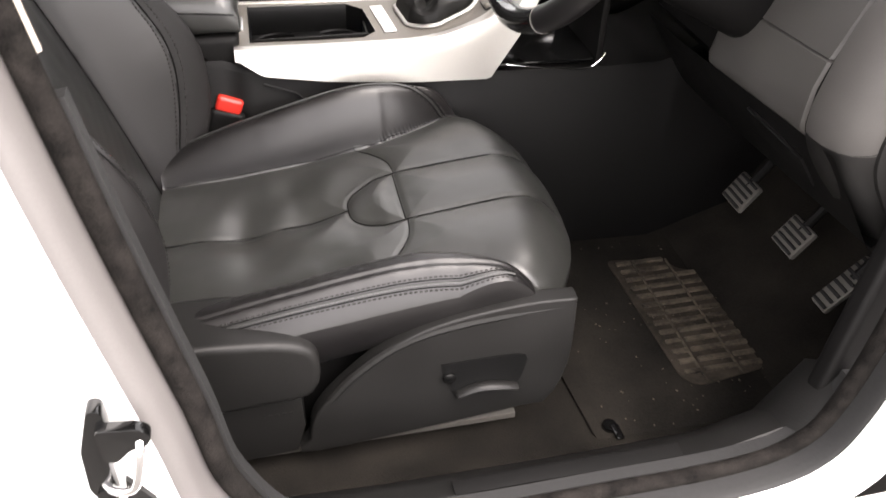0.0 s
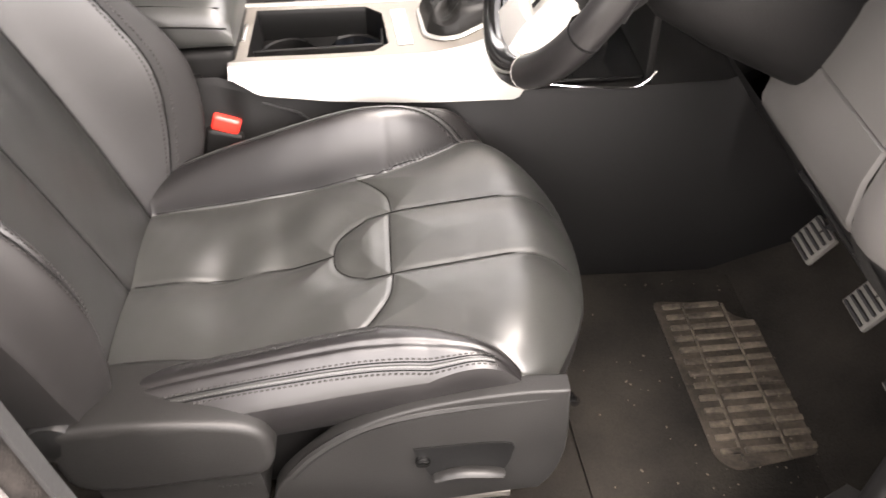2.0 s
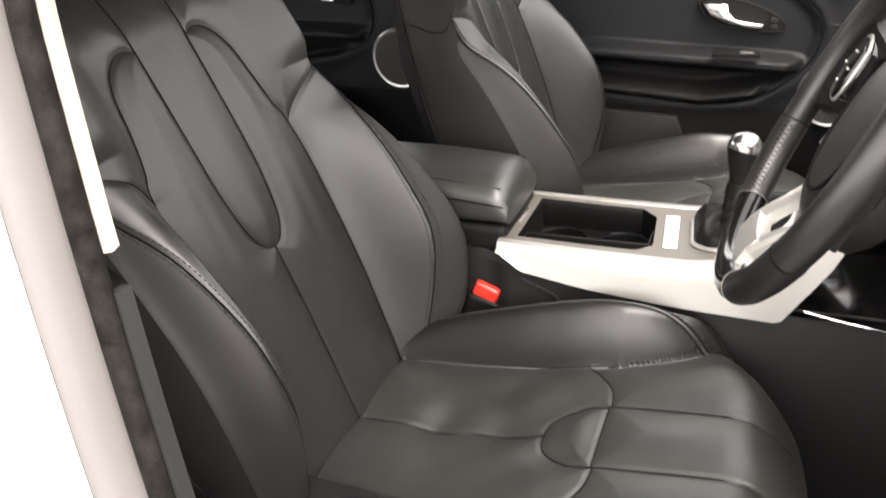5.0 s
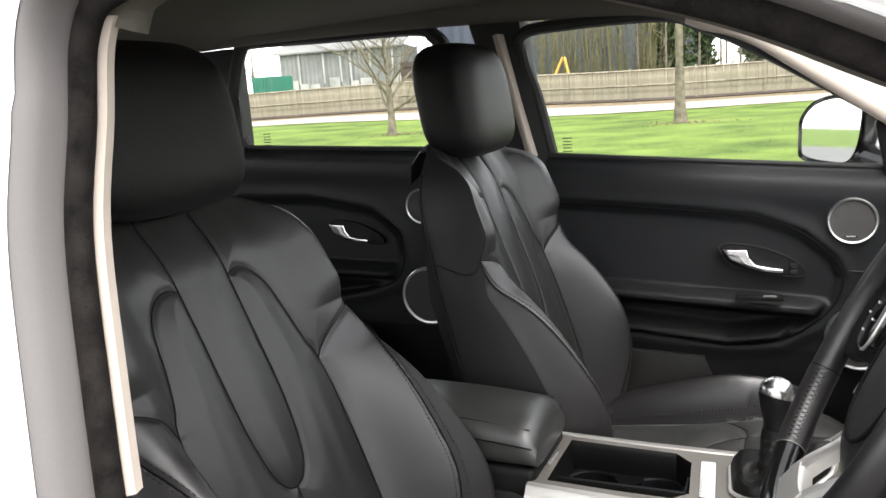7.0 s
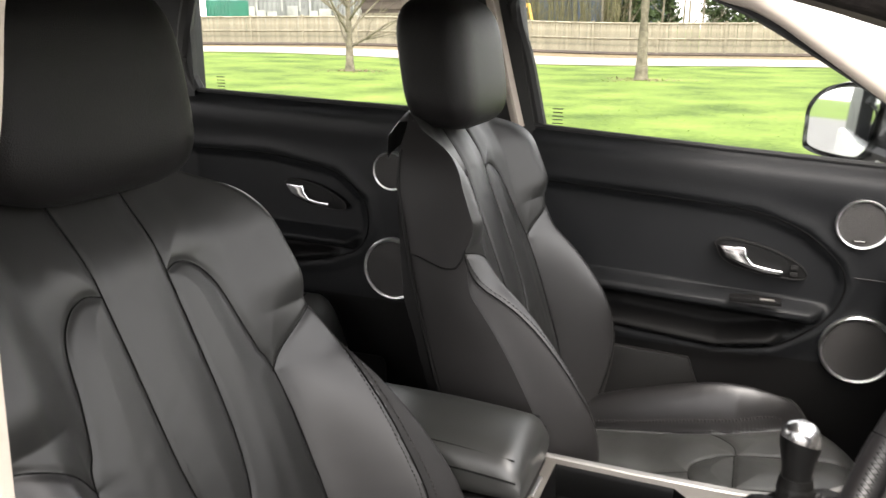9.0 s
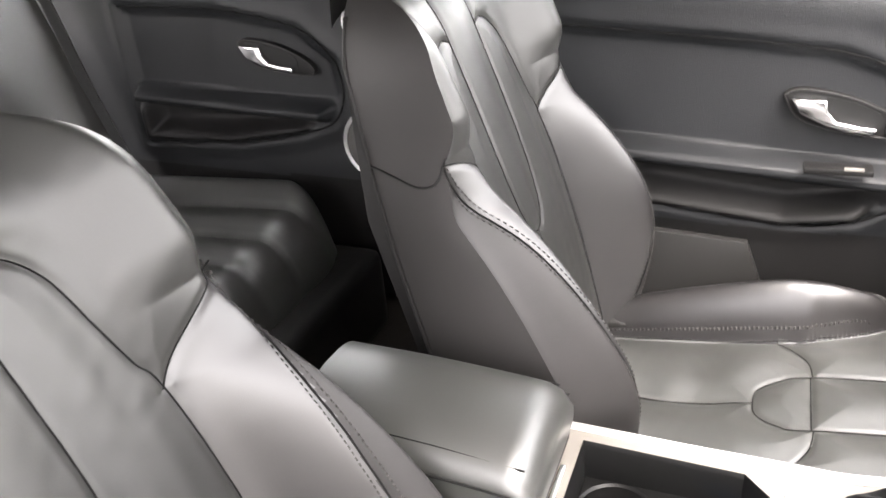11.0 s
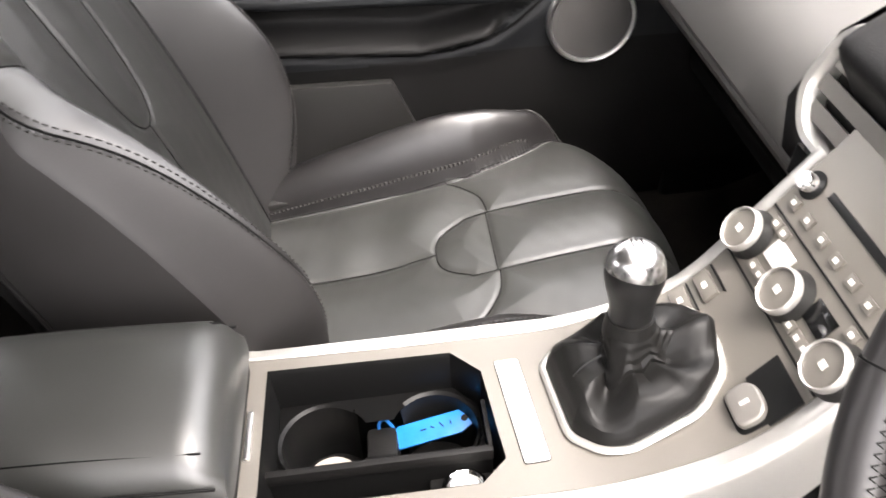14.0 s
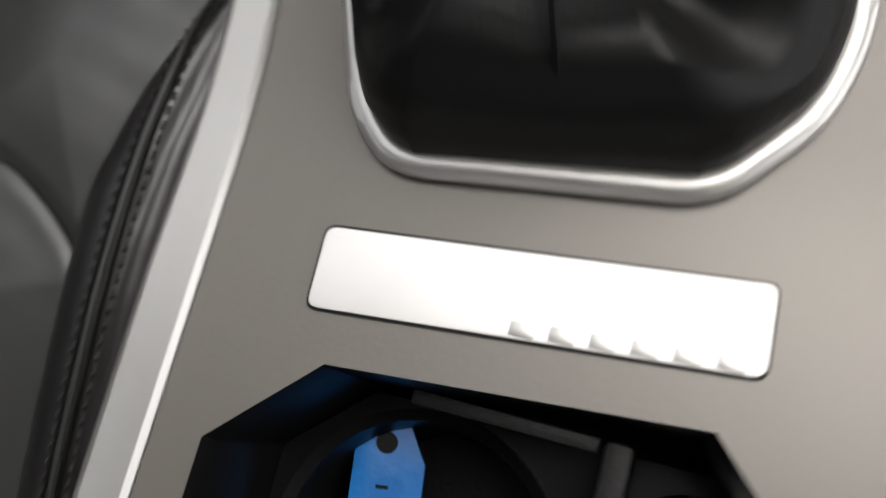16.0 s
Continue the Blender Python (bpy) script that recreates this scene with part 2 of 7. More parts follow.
def curve_points(points, steps=8, closed=False):
    """A smooth line through the points."""
    pts = [Vector(p) for p in points]
    n, out = len(pts), []
    for i in range(n if closed else n - 1):
        p0 = pts[(i - 1) % n] if closed or i else pts[0]
        p1, p2 = pts[i], pts[(i + 1) % n]
        p3 = pts[(i + 2) % n] if closed or i + 2 < n else pts[-1]
        for k in range(steps):
            t = k / steps
            out.append(0.5 * ((2 * p1) + (p2 - p0) * t + (2 * p0 - 5 * p1 + 4 * p2 - p3) * t * t + (3 * p1 - p0 - 3 * p2 + p3) * t ** 3))
    if not closed:
        out.append(pts[-1])
    return out


def tube(points, radius, sides=8, closed=False, flat=1.0, up=(0, 0, 1), bm=None):
    """A round or flattened bar along a line; radius may be a number or one for each point."""
    pts, rings = [Vector(p) for p in points], []
    n = len(pts)
    for i, p in enumerate(pts):
        a = pts[(i - 1) % n] if closed or i else p
        b = pts[(i + 1) % n] if closed or i < n - 1 else p
        d = (b - a).normalized()
        s = d.cross(Vector(up))
        s = s.normalized() if s.length > 1e-4 else Vector((1, 0, 0))
        u = s.cross(d)
        r = radius[i] if isinstance(radius, (list, tuple)) else radius
        rings.append([p + s * math.cos(k * math.tau / sides) * r + u * math.sin(k * math.tau / sides) * r * flat for k in range(sides)])
    if closed:
        rings.append(rings[0])
        bm = loft(rings, True, False, bm)
        bmesh.ops.remove_doubles(bm, verts=bm.verts, dist=1e-6)
        return bm
    return loft(rings, True, True, bm)


def lathe(profile, m, sides=32, bm=None):
    """Turns (radius, height) pairs round the z axis of the pose m."""
    rings = [[m @ Vector((r * math.cos(k * math.tau / sides), r * math.sin(k * math.tau / sides), z)) for k in range(sides)] for r, z in profile]
    return loft(rings, True, True, bm)


def facing(place, normal):
    return Matrix.Translation(place) @ Vector(normal).to_track_quat("Z", "Y").to_matrix().to_4x4()


def smooth(a, b, x):
    t = min(1, max(0, (x - a) / (b - a)))
    return t * t * (3 - 2 * t)


def table(x, xs, ys):
    return float(np.interp(x, xs, ys))


def inside(x, y, poly):
    hit, n = False, len(poly)
    for i in range(n):
        (xa, ya), (xb, yb) = poly[i], poly[(i + 1) % n]
        if (ya > y) != (yb > y) and x < (xb - xa) * (y - ya) / (yb - ya) + xa:
            hit = not hit
    return hit


def distance(px, py, line):
    """Distances of many points from a line of (x, y) points."""
    best = np.full(px.shape, 9.0)
    for (xa, ya), (xb, yb) in zip(line, line[1:]):
        dx, dy = xb - xa, yb - ya
        t = np.clip(((px - xa) * dx + (py - ya) * dy) / (dx * dx + dy * dy + 1e-12), 0, 1)
        best = np.minimum(best, np.hypot(px - xa - t * dx, py - ya - t * dy))
    return best


def round_line(line, steps=6):
    return [(p.x, p.y) for p in curve_points([(a, b, 0) for a, b in line], steps)]


def soft(x, xs, ys):
    """A table read along a smooth line."""
    line = round_line(list(zip(xs, ys)), 8)
    return np.interp(x, [p[0] for p in line], [p[1] for p in line])


def np_smooth(a, b, x):
    t = np.clip((x - a) / (b - a), 0, 1)
    return t * t * (3 - 2 * t)


def wave(px, py, seed, scale):
    """Soft random folds."""
    r = np.random.RandomState(seed)
    out = np.zeros(px.shape)
    for _ in range(9):
        a, f, p = r.uniform(0, math.tau), scale * r.uniform(0.6, 1.7), r.uniform(0, math.tau)
        out += np.sin((px * math.cos(a) + py * math.sin(a)) * f + p)
    return out / 9


def panels(points, region, names, parent, facing_to=(0, 0, 1)):
    """Splits a grid of points into one mesh for each region number, its cells taken by the region of their middle.
    The shading normals are those of the whole grid, so that no step shows between the regions."""
    rows, cols = points.shape[:2]
    made = {}
    du, dv = np.gradient(points, axis=0), np.gradient(points, axis=1)
    normal = np.cross(dv, du)
    normal /= np.linalg.norm(normal, axis=-1, keepdims=True) + 1e-12
    flip = float((normal @ np.array(facing_to, float)).mean()) < 0
    if flip:
        normal = -normal
    for number, (name, material, label) in names.items():
        ii, jj = np.nonzero(region == number)
        if not len(ii):
            continue
        quads = np.stack([ii * cols + jj, ii * cols + jj + 1, (ii + 1) * cols + jj + 1, (ii + 1) * cols + jj], 1)
        if flip:
            quads = quads[:, ::-1]
        used, back = np.unique(quads, return_inverse=True)
        data = bpy.data.meshes.new(name)
        data.from_pydata(points.reshape(-1, 3)[used].tolist(), [], back.reshape(-1, 4).tolist())
        data.materials.append(material)
        data.shade_smooth()
        data.normals_split_custom_set_from_vertices(normal.reshape(-1, 3)[used].tolist())
        ob = new(name, data)
        if parent:
            ob.parent = parent
            ob.matrix_parent_inverse = Matrix.Translation(-parent.location)
        made[number] = tagged(ob, label)
    return made


def stitches(place, line, pitch=0.0065, length=0.0042, width=0.0011, offset=0.0, bm=None):
    """Short threads along a line (u, v) of a surface place(u, v)."""
    bm = bm or bmesh.new()
    pts = [Vector((a, b)) for a, b in round_line(line, 10)]
    run, nextat = 0.0, 0.0
    for a, b in zip(pts, pts[1:]):
        seg = b - a
        if seg.length < 1e-6:
            continue
        d = seg.normalized()
        side = Vector((-d.y, d.x)) * offset
        while nextat <= run + seg.length:
            q = a + d * (nextat - run) + side
            e = q + d * length
            p, r = Vector(place(q.x, q.y)), Vector(place(e.x, e.y))
            w = Vector(place(q.x - d.y * width, q.y + d.x * width)) - p
            up = (r - p).cross(w)
            up = up.normalized() * 0.0009 if up.length > 1e-9 else Vector((0, 0, 0.0009))
            if up.z < 0 and abs(up.z) > abs(up.x):
                up = -up
            mid = (p + r) / 2 + up * 1.5
            vs = [bm.verts.new(c) for c in (p - w * 0.5, r - w * 0.5, r + w * 0.5, p + w * 0.5, mid - w * 0.4, mid + w * 0.4)]
            for f in ((0, 1, 4), (2, 3, 5), (0, 4, 5, 3), (1, 2, 5, 4)):
                bm.faces.new([vs[k] for k in f])
            nextat += pitch
        run += seg.length
    return bm

# ---- front seats ----
CUSHION_PAD = [(0.30, 0.056), (0.075, 0.060), (0.035, 0.052), (0.006, 0.030), (0.0, 0.0), (0.006, -0.030), (0.035, -0.052), (0.075, -0.060), (0.30, -0.056)]
CROSS = [(0.078, 0.060), (0.072, 0.098), (0.050, 0.132), (0.028, 0.152)]
BOL_IN = [(-0.27, 0.150), (0.028, 0.152), (0.09, 0.160), (0.155, 0.182), (0.215, 0.220)]
BOL_OUT = [(-0.27, 0.202), (-0.10, 0.201), (0.05, 0.204), (0.15, 0.214), (0.225, 0.228)]


def both_sides(line):
    return [line, [(a, -b) for a, b in line]]


class Cushion:
    """The height of the seat cushion's top over its plan, x forwards from the pad's tip and v across."""

    def __init__(self, sag, seed, outer):
        self.sag, self.seed, self.outer = sag, seed, outer
        self.deep = [round_line(c) for c in [CUSHION_PAD, [(-0.27, 0), (0, 0)], [(0.075, -0.06), (0.075, 0.06)]]]
        self.deep += [round_line(c) for c in both_sides(CROSS)]
        self.soft = [round_line(c) for c in both_sides(BOL_IN)]
        self.out = [round_line(c) for c in both_sides(BOL_OUT)]

    def z(self, x, v):
        x, v = np.asarray(x, float), np.asarray(v, float)
        av = np.abs(v)
        z = 0.703 + 0.15 * x + np.where(x < 0, 0.10, -0.10) * x * x - self.sag * np.exp(-((x + 0.11) / 0.10) ** 2 - (v / 0.12) ** 2)
        inner = soft(x, [p[0] for p in BOL_IN], [p[1] for p in BOL_IN])
        lift = soft(x, [-0.27, -0.15, 0.0, 0.08, 0.15, 0.215, 0.27, 0.34], [0.020, 0.042, 0.056, 0.052, 0.036, 0.020, 0.008, 0.0])
        lift = lift * np.where(v * self.outer > 0, 0.66 if self.sag > 0.01 else 1.45, 1.42 if self.sag > 0.01 else 0.75)
        t = (av - inner) / np.maximum(0.236 - inner, 0.070)
        tc = np.clip(t, 0, 1)
        dome = np.sin(math.pi * tc ** 0.85) ** 0.8 + 0.16 * tc * tc
        z = z + lift * dome
        z = z - 0.016 * np_smooth(0.200, 0.245, av) ** 1.5
        z = z + 0.006 * np_smooth(0.02, 0.1, x) * np.cos(np.clip(v / 0.22, -1, 1) * math.pi / 2)
        front = 0.325 - 0.075 * (av / 0.235) ** 2.6
        z = z - 0.090 * np.clip((x - front + 0.110) / 0.110, 0, 1) ** 2.6
        near = np.full(x.shape, 9.0)
        for line in self.deep + self.soft:
            near = np.minimum(near, distance(x, v, line))
        z = z - 0.0024 * np.exp(-(near / 0.0050) ** 2) + 0.0070 * (1 - np.exp(-(near / 0.030) ** 2))
        edge = np.minimum(distance(x, v, self.out[0]), distance(x, v, self.out[1]))
        z = z - 0.0028 * np.exp(-(edge / 0.0026) ** 2)
        folds = wave(x, v, self.seed, 44) * np.exp(-((x + 0.08) / 0.12) ** 2 - (v / 0.12) ** 2)
        for dx, dv, rx, rv, deep in ((-0.075, 0.055, 0.030, 0.050, 0.55), (-0.150, 0.020, 0.026, 0.060, 0.42), (-0.020, 0.085, 0.024, 0.035, -0.22), (-0.135, -0.075, 0.034, 0.040, 0.38), (-0.060, -0.095, 0.045, 0.030, 0.28), (0.050, 0.0, 0.012, 0.045, -0.16), (-0.215, -0.03, 0.030, 0.08, -0.20)):
            z = z - self.sag * deep * np.exp(-((x - dx) / rx) ** 2 - ((v - dv) / rv) ** 2)
        return z + self.sag * 1.0 * folds + 0.0004 * wave(x, v, self.seed + 1, 170)


def back_width(h):
    return soft(h, [-0.05, 0.0, 0.06, 0.14, 0.22, 0.34, 0.44, 0.50, 0.56, 0.61, 0.66, 0.70, 0.73], [0.205, 0.222, 0.246, 0.262, 0.268, 0.262, 0.250, 0.240, 0.234, 0.226, 0.205, 0.165, 0.130])


TONGUE = [(0.050, 0.70), (0.048, 0.55), (0.0475, 0.44), (0.044, 0.38), (0.034, 0.33), (0.018, 0.306), (0.0, 0.299)]
ARCH = [(0.048, 0.593), (0.070, 0.599), (0.094, 0.589), (0.114, 0.560), (0.125, 0.510), (0.136, 0.465), (0.148, 0.43), (0.154, 0.30), (0.154, 0.15), (0.148, -0.03)]
WING = [(0.146, 0.43), (0.170, 0.455), (0.215, 0.485), (0.252, 0.497)]
BACK_OUT = [(0.244, 0.49), (0.222, 0.40), (0.216, 0.30), (0.212, 0.20), (0.198, 0.10), (0.176, 0.0)]


class Backrest:
    def __init__(self, seed, outer, broad=0, wing=0.02):
        self.seed, self.outer, self.broad, self.wing = seed, outer, broad, wing
        self.deep = [round_line(c) for line in (TONGUE, ARCH, WING) for c in both_sides_v(line)] + [[(0, 0.299), (0, -0.04)]]
        self.fine = [round_line(c) for line in (BACK_OUT,) for c in both_sides_v(line)]

    def n(self, v, h):
        v, h = np.asarray(v, float), np.asarray(h, float)
        av = np.abs(v)
        w = back_width(h)
        n = 0.012 * np.sin(np.clip(h / 0.6, 0, 1) * math.pi) - 0.03 * np_smooth(0.60, 0.73, h)
        lift = soft(h, [-0.05, 0.0, 0.08, 0.17, 0.26, 0.36, 0.45, 0.50], [0.070, 0.095, 0.125, 0.140, 0.122, 0.086, 0.036, 0.0])
        door_side = soft(h, [-0.05, 0.0, 0.08, 0.17, 0.26, 0.36, 0.45, 0.50], [0.010, 0.028, 0.066, 0.098, 0.102, 0.074, 0.032, 0.0])
        lift = np.where(v * self.outer > 0, door_side, lift)
        inner = soft(h, [-0.03, 0.15, 0.30, 0.43, 0.6], [0.148, 0.154, 0.153, 0.146, 0.14])
        n = n + lift * np_smooth(inner - 0.006, inner + np.where(v * self.broad > 0, 0.088, 0.056), av)
        n = n + (0.010 * np_smooth(0.10, 0.17, av) + self.wing * np_smooth(0.135, 0.225, av)) * np_smooth(0.42, 0.54, h)
        n = n - (0.020 + 0.35 * lift) * np_smooth(w - np.where(v * self.broad > 0, 0.034, 0.066), w, av) ** 1.7
        near = np.full(v.shape, 9.0)
        for line in self.deep:
            near = np.minimum(near, distance(v, h, line))
        n = n - 0.0026 * np.exp(-(near / 0.0048) ** 2) + 0.005 * (1 - np.exp(-(near / 0.026) ** 2))
        edge = np.full(v.shape, 9.0)
        for line in self.fine:
            edge = np.minimum(edge, distance(v, h, line))
        n = n - 0.0028 * np.exp(-(edge / 0.0026) ** 2)
        folds = wave(v * 2.2, h * 0.5, self.seed, 70) * np.exp(-((h - 0.36) / 0.14) ** 2) * (av < 0.155) * np_smooth(0.03, 0.08, av)
        return n + 0.0014 * folds + 0.0003 * wave(v, h, self.seed + 1, 160)


def both_sides_v(line):
    return [line, [(-a, b) for a, b in line]]


def cushion_half(x):
    """Half the cushion's width, drawn in towards the front corners."""
    return 0.236 * (1 - 0.22 * np.clip((x - 0.15) / 0.20, 0, 1) ** 2.0)


def front_seat(xo, yc, bx, outer, sag, seed, label, rake=20.0, head=0.0, wing=0.02):
    """A bucket seat: xo shifts the cushion along x, yc is its middle, bx the foot of the backrest, outer the side (+1 or -1) of the door."""
    seat = thing("front_seat", label, "car seat", (xo, yc, 0.45), "front seats")
    cush = Cushion(sag, seed, outer)
    rows, cols = 300, 240
    s = np.linspace(-1, 1, cols)[None, :]
    a = np.linspace(0, 1, rows)[:, None]
    front = 0.325 - 0.075 * np.abs(s) ** 2.6
    x = -0.275 + a * (front + 0.275)
    v = s * cushion_half(x)
    z = cush.z(x, v)
    z_c, rows_c, cols_c = z, rows, cols
    pts = np.stack([x + xo, v + yc, z], axis=-1)
    mx, mv = (x[:-1, :-1] + x[1:, 1:]) / 2, (v[:-1, :-1] + v[1:, 1:]) / 2
    av = np.abs(mv)
    region = np.zeros(mx.shape, int)
    cross = np.interp(av, [0.06, 0.098, 0.132, 0.152], [0.078, 0.072, 0.050, 0.028])
    region[mx > cross] = 1
    pad_w = np.interp(mx, [0.0, 0.006, 0.035, 0.075, 0.33], [0.0, 0.030, 0.052, 0.060, 0.056])
    region[(av < pad_w) & (mx > 0)] = 2
    region[(av < pad_w) & (mx > 0.075)] = 3
    bol = soft(mx, [p[0] for p in BOL_IN], [p[1] for p in BOL_IN])
    region[(av > bol) & (mx < 0.216)] = 4
    region[(region == 4) & (mv > 0)] = 5
    region[(region == 1) & (mv > 0)] = 6
    region[(region == 0) & (mv > 0)] = 7
    # Bolsters use the darkened copy of the insert leather for shade.
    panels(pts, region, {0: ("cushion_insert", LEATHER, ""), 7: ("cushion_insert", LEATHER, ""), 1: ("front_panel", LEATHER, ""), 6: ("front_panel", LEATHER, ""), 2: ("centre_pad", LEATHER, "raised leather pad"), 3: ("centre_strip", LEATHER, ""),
                         4: ("cushion_bolster", LEATHER_DARK, "rounded side bolster"), 5: ("cushion_bolster", LEATHER_DARK, "rounded side bolster")}, seat)
    # leather skirt round the cushion
    rim = [tuple(pts[i, 0]) for i in range(rows)] + [tuple(pts[-1, j]) for j in range(1, cols)] + [tuple(pts[i, -1]) for i in range(rows - 2, -1, -1)]
    rings = []
    for k, (drop, pull) in enumerate(((0, 0), (0.012, 0.002), (0.035, 0.0), (0.065, -0.012), (0.085, -0.03))):
        ring = []
        for px, py, pz in rim:
            dx, dy = px - xo - 0.02, py - yc
            r = math.hypot(dx, dy) or 1
            ring.append((px + dx / r * pull, py + dy / r * pull, pz - drop))
        rings.append(ring)
    bm = loft(rings, closed=False, caps=False)
    part("cushion_skirt", bm, LEATHER_DARK, seat)

    def on_cushion(a, b):
        s = min(0.999, max(-0.999, b / float(cushion_half(a))))
        f = (a + 0.275) / (0.60 - 0.075 * abs(s) ** 2.6) * (rows_c - 1)
        g = (s + 1) / 2 * (cols_c - 1)
        i, j = min(rows_c - 2, max(0, int(f))), min(cols_c - 2, int(g))
        f, g = f - i, g - j
        h = (z_c[i, j] * (1 - f) + z_c[i + 1, j] * f) * (1 - g) + (z_c[i, j + 1] * (1 - f) + z_c[i + 1, j + 1] * f) * g
        return (a + xo, b + yc, float(h) + 0.0006)
    for sgn in (-1, 1):
        shift = 0.019 if sgn == outer else -0.006
        line = [(a, sgn * min(b + shift, float(cushion_half(a)) - 0.008)) for a, b in BOL_OUT[:-2] + ([(0.13, 0.210), (0.185, 0.217)] if sgn == outer == -1 else [(0.12, 0.206), (0.17, 0.204), (0.215, 0.207)])]
        bm = stitches(on_cushion, line, offset=0.0046)
        stitches(on_cushion, line, offset=-0.0046, bm=bm)
        part("stitching", bm, THREAD, seat, "double row of grey stitching")
        part("welt", tube([Vector(on_cushion(a, b)) for a, b in round_line(line, 8)], 0.0017, 6), LEATHER, seat, "raised welt between the stitches")
        for off in (-0.0026, 0.0026):
            part("seam", tube([Vector(on_cushion(a, b + off)) for a, b in round_line(line, 8)], 0.0009, 5), SEAM, seat)
    part("stitching", stitches(on_cushion, [(a, outer * b) for a, b in BOL_IN[:-1]], offset=0.004 * outer), THREAD, seat, "row of grey stitching")
    for line in [CUSHION_PAD, [(-0.27, 0), (0, 0)], [(0.075, -0.058), (0.075, 0.058)]] + both_sides(CROSS) + both_sides(BOL_IN):
        pts_ = [Vector(on_cushion(a, b)) for a, b in round_line(line, 8)]
        part("seam", tube(pts_, 0.0008, 5), SEAM, seat)
    # a worn patch of creased leather on the entry bolster
    if sag > 0.01:
        u = np.linspace(-0.17, 0.06, 60)[:, None]
        w = np.linspace(0, 1, 12)[None, :]
        vv = outer * (0.160 + w * 0.028 * np.ones_like(u))
        uu = u + 0 * w
        zz = cush.z(uu, vv) + 0.0008 * np.sin(w * math.pi) * np.sin(np.clip((u + 0.17) / 0.23, 0, 1) * math.pi) + 0.0022 * wave(uu, vv, 77, 300) * np.sin(w * math.pi) + 0.0009
        panels(np.stack([uu + xo, vv + yc, zz], -1), np.zeros((59, 11), int), {0: ("worn_patch", LEATHER_WORN, "creased and worn leather patch")}, seat)

    # backrest, leaning back
    back = Backrest(seed + 5, outer, -outer if sag > 0.01 else 0, wing)
    ca, sa = math.cos(radians(rake)), math.sin(radians(rake))
    bz = 0.655

    rows, cols = 310, 230
    h = np.linspace(-0.05, 0.722, rows)[:, None]
    s = np.linspace(-1, 1, cols)[None, :]
    w = back_width(h)
    v = s * w
    hh = h - 0.02 * np.abs(s) ** 3 * np_smooth(0.55, 0.72, h)
    n = back.n(v, hh)
    pts = np.stack([bx - sa * hh + ca * n, yc + v + 0 * n, bz + ca * hh + sa * n], -1)
    h_b, rows_b, cols_b = h[:, 0], rows, cols
    plain = back.n(v, h + 0 * v)

    def on_back(v, h):
        f = (h + 0.05) / 0.772 * (rows_b - 1)
        g = (min(0.999, max(-0.999, v / float(back_width(h)))) + 1) / 2 * (cols_b - 1)
        i, j = min(rows_b - 2, max(0, int(f))), min(cols_b - 2, int(g))
        f, g = f - i, g - j
        n = float((plain[i, j] * (1 - f) + plain[i + 1, j] * f) * (1 - g) + (plain[i, j + 1] * (1 - f) + plain[i + 1, j + 1] * f) * g) + 0.0006
        return (bx - sa * h + ca * n, yc + v, bz + ca * h + sa * n)
    mh, mv = (hh[:-1, :-1] + hh[1:, 1:]) / 2, (v[:-1, :-1] + v[1:, 1:]) / 2
    av = np.abs(mv)
    region = np.full(mh.shape, 0)
    arch_h = np.interp(av, [0.048, 0.070, 0.094, 0.114, 0.125, 0.136, 0.148], [0.593, 0.599, 0.589, 0.560, 0.510, 0.465, 0.43])
    arch_v = np.interp(mh, [-0.03, 0.15, 0.30, 0.43], [0.148, 0.154, 0.153, 0.146])
    wing_h = np.interp(av, [0.146, 0.170, 0.215, 0.252], [0.43, 0.455, 0.485, 0.497])
    region[mh > arch_h] = 1
    region[(av > arch_v) & (mh < wing_h)] = 2
    region[(region == 2) & (mv > 0)] = 3
    tw = np.interp(mh, [0.299, 0.306, 0.33, 0.38, 0.44, 0.55, 0.70], [0.0, 0.018, 0.034, 0.044, 0.0475, 0.048, 0.050])
    region[(av < tw) & (mh > 0.299)] = 4
    region[(region == 0) & (mv > 0)] = 5
    region[(region == 1) & (mv > 0)] = 6
    seam_v = np.interp(mh, [b for _, b in BACK_OUT[::-1]], [a for a, _ in BACK_OUT[::-1]])
    region[(region == 2) & (av > seam_v)] = 7
    region[(region == 3) & (av > seam_v)] = 8
    # Shade in the colours: dulled leather outside the seam, darker on bolsters.
    panels(pts, region, {7: ("bolster_edge", LEATHER_DULL, "smooth outer face of the bolster"), 8: ("bolster_edge", LEATHER_DULL, "smooth outer face of the bolster"), 0: ("back_insert", LEATHER_DIM, ""), 5: ("back_insert", LEATHER_DIM, ""), 1: ("shoulder_panel", LEATHER_DIM, ""), 6: ("shoulder_panel", LEATHER_DIM, ""), 2: ("back_bolster", LEATHER_DARK, "rounded side bolster"),
                         3: ("back_bolster", LEATHER_DARK, "rounded side bolster"), 4: ("back_tongue", LEATHER_DIM, "long leather centre panel")}, seat, (1, 0, 0.3))
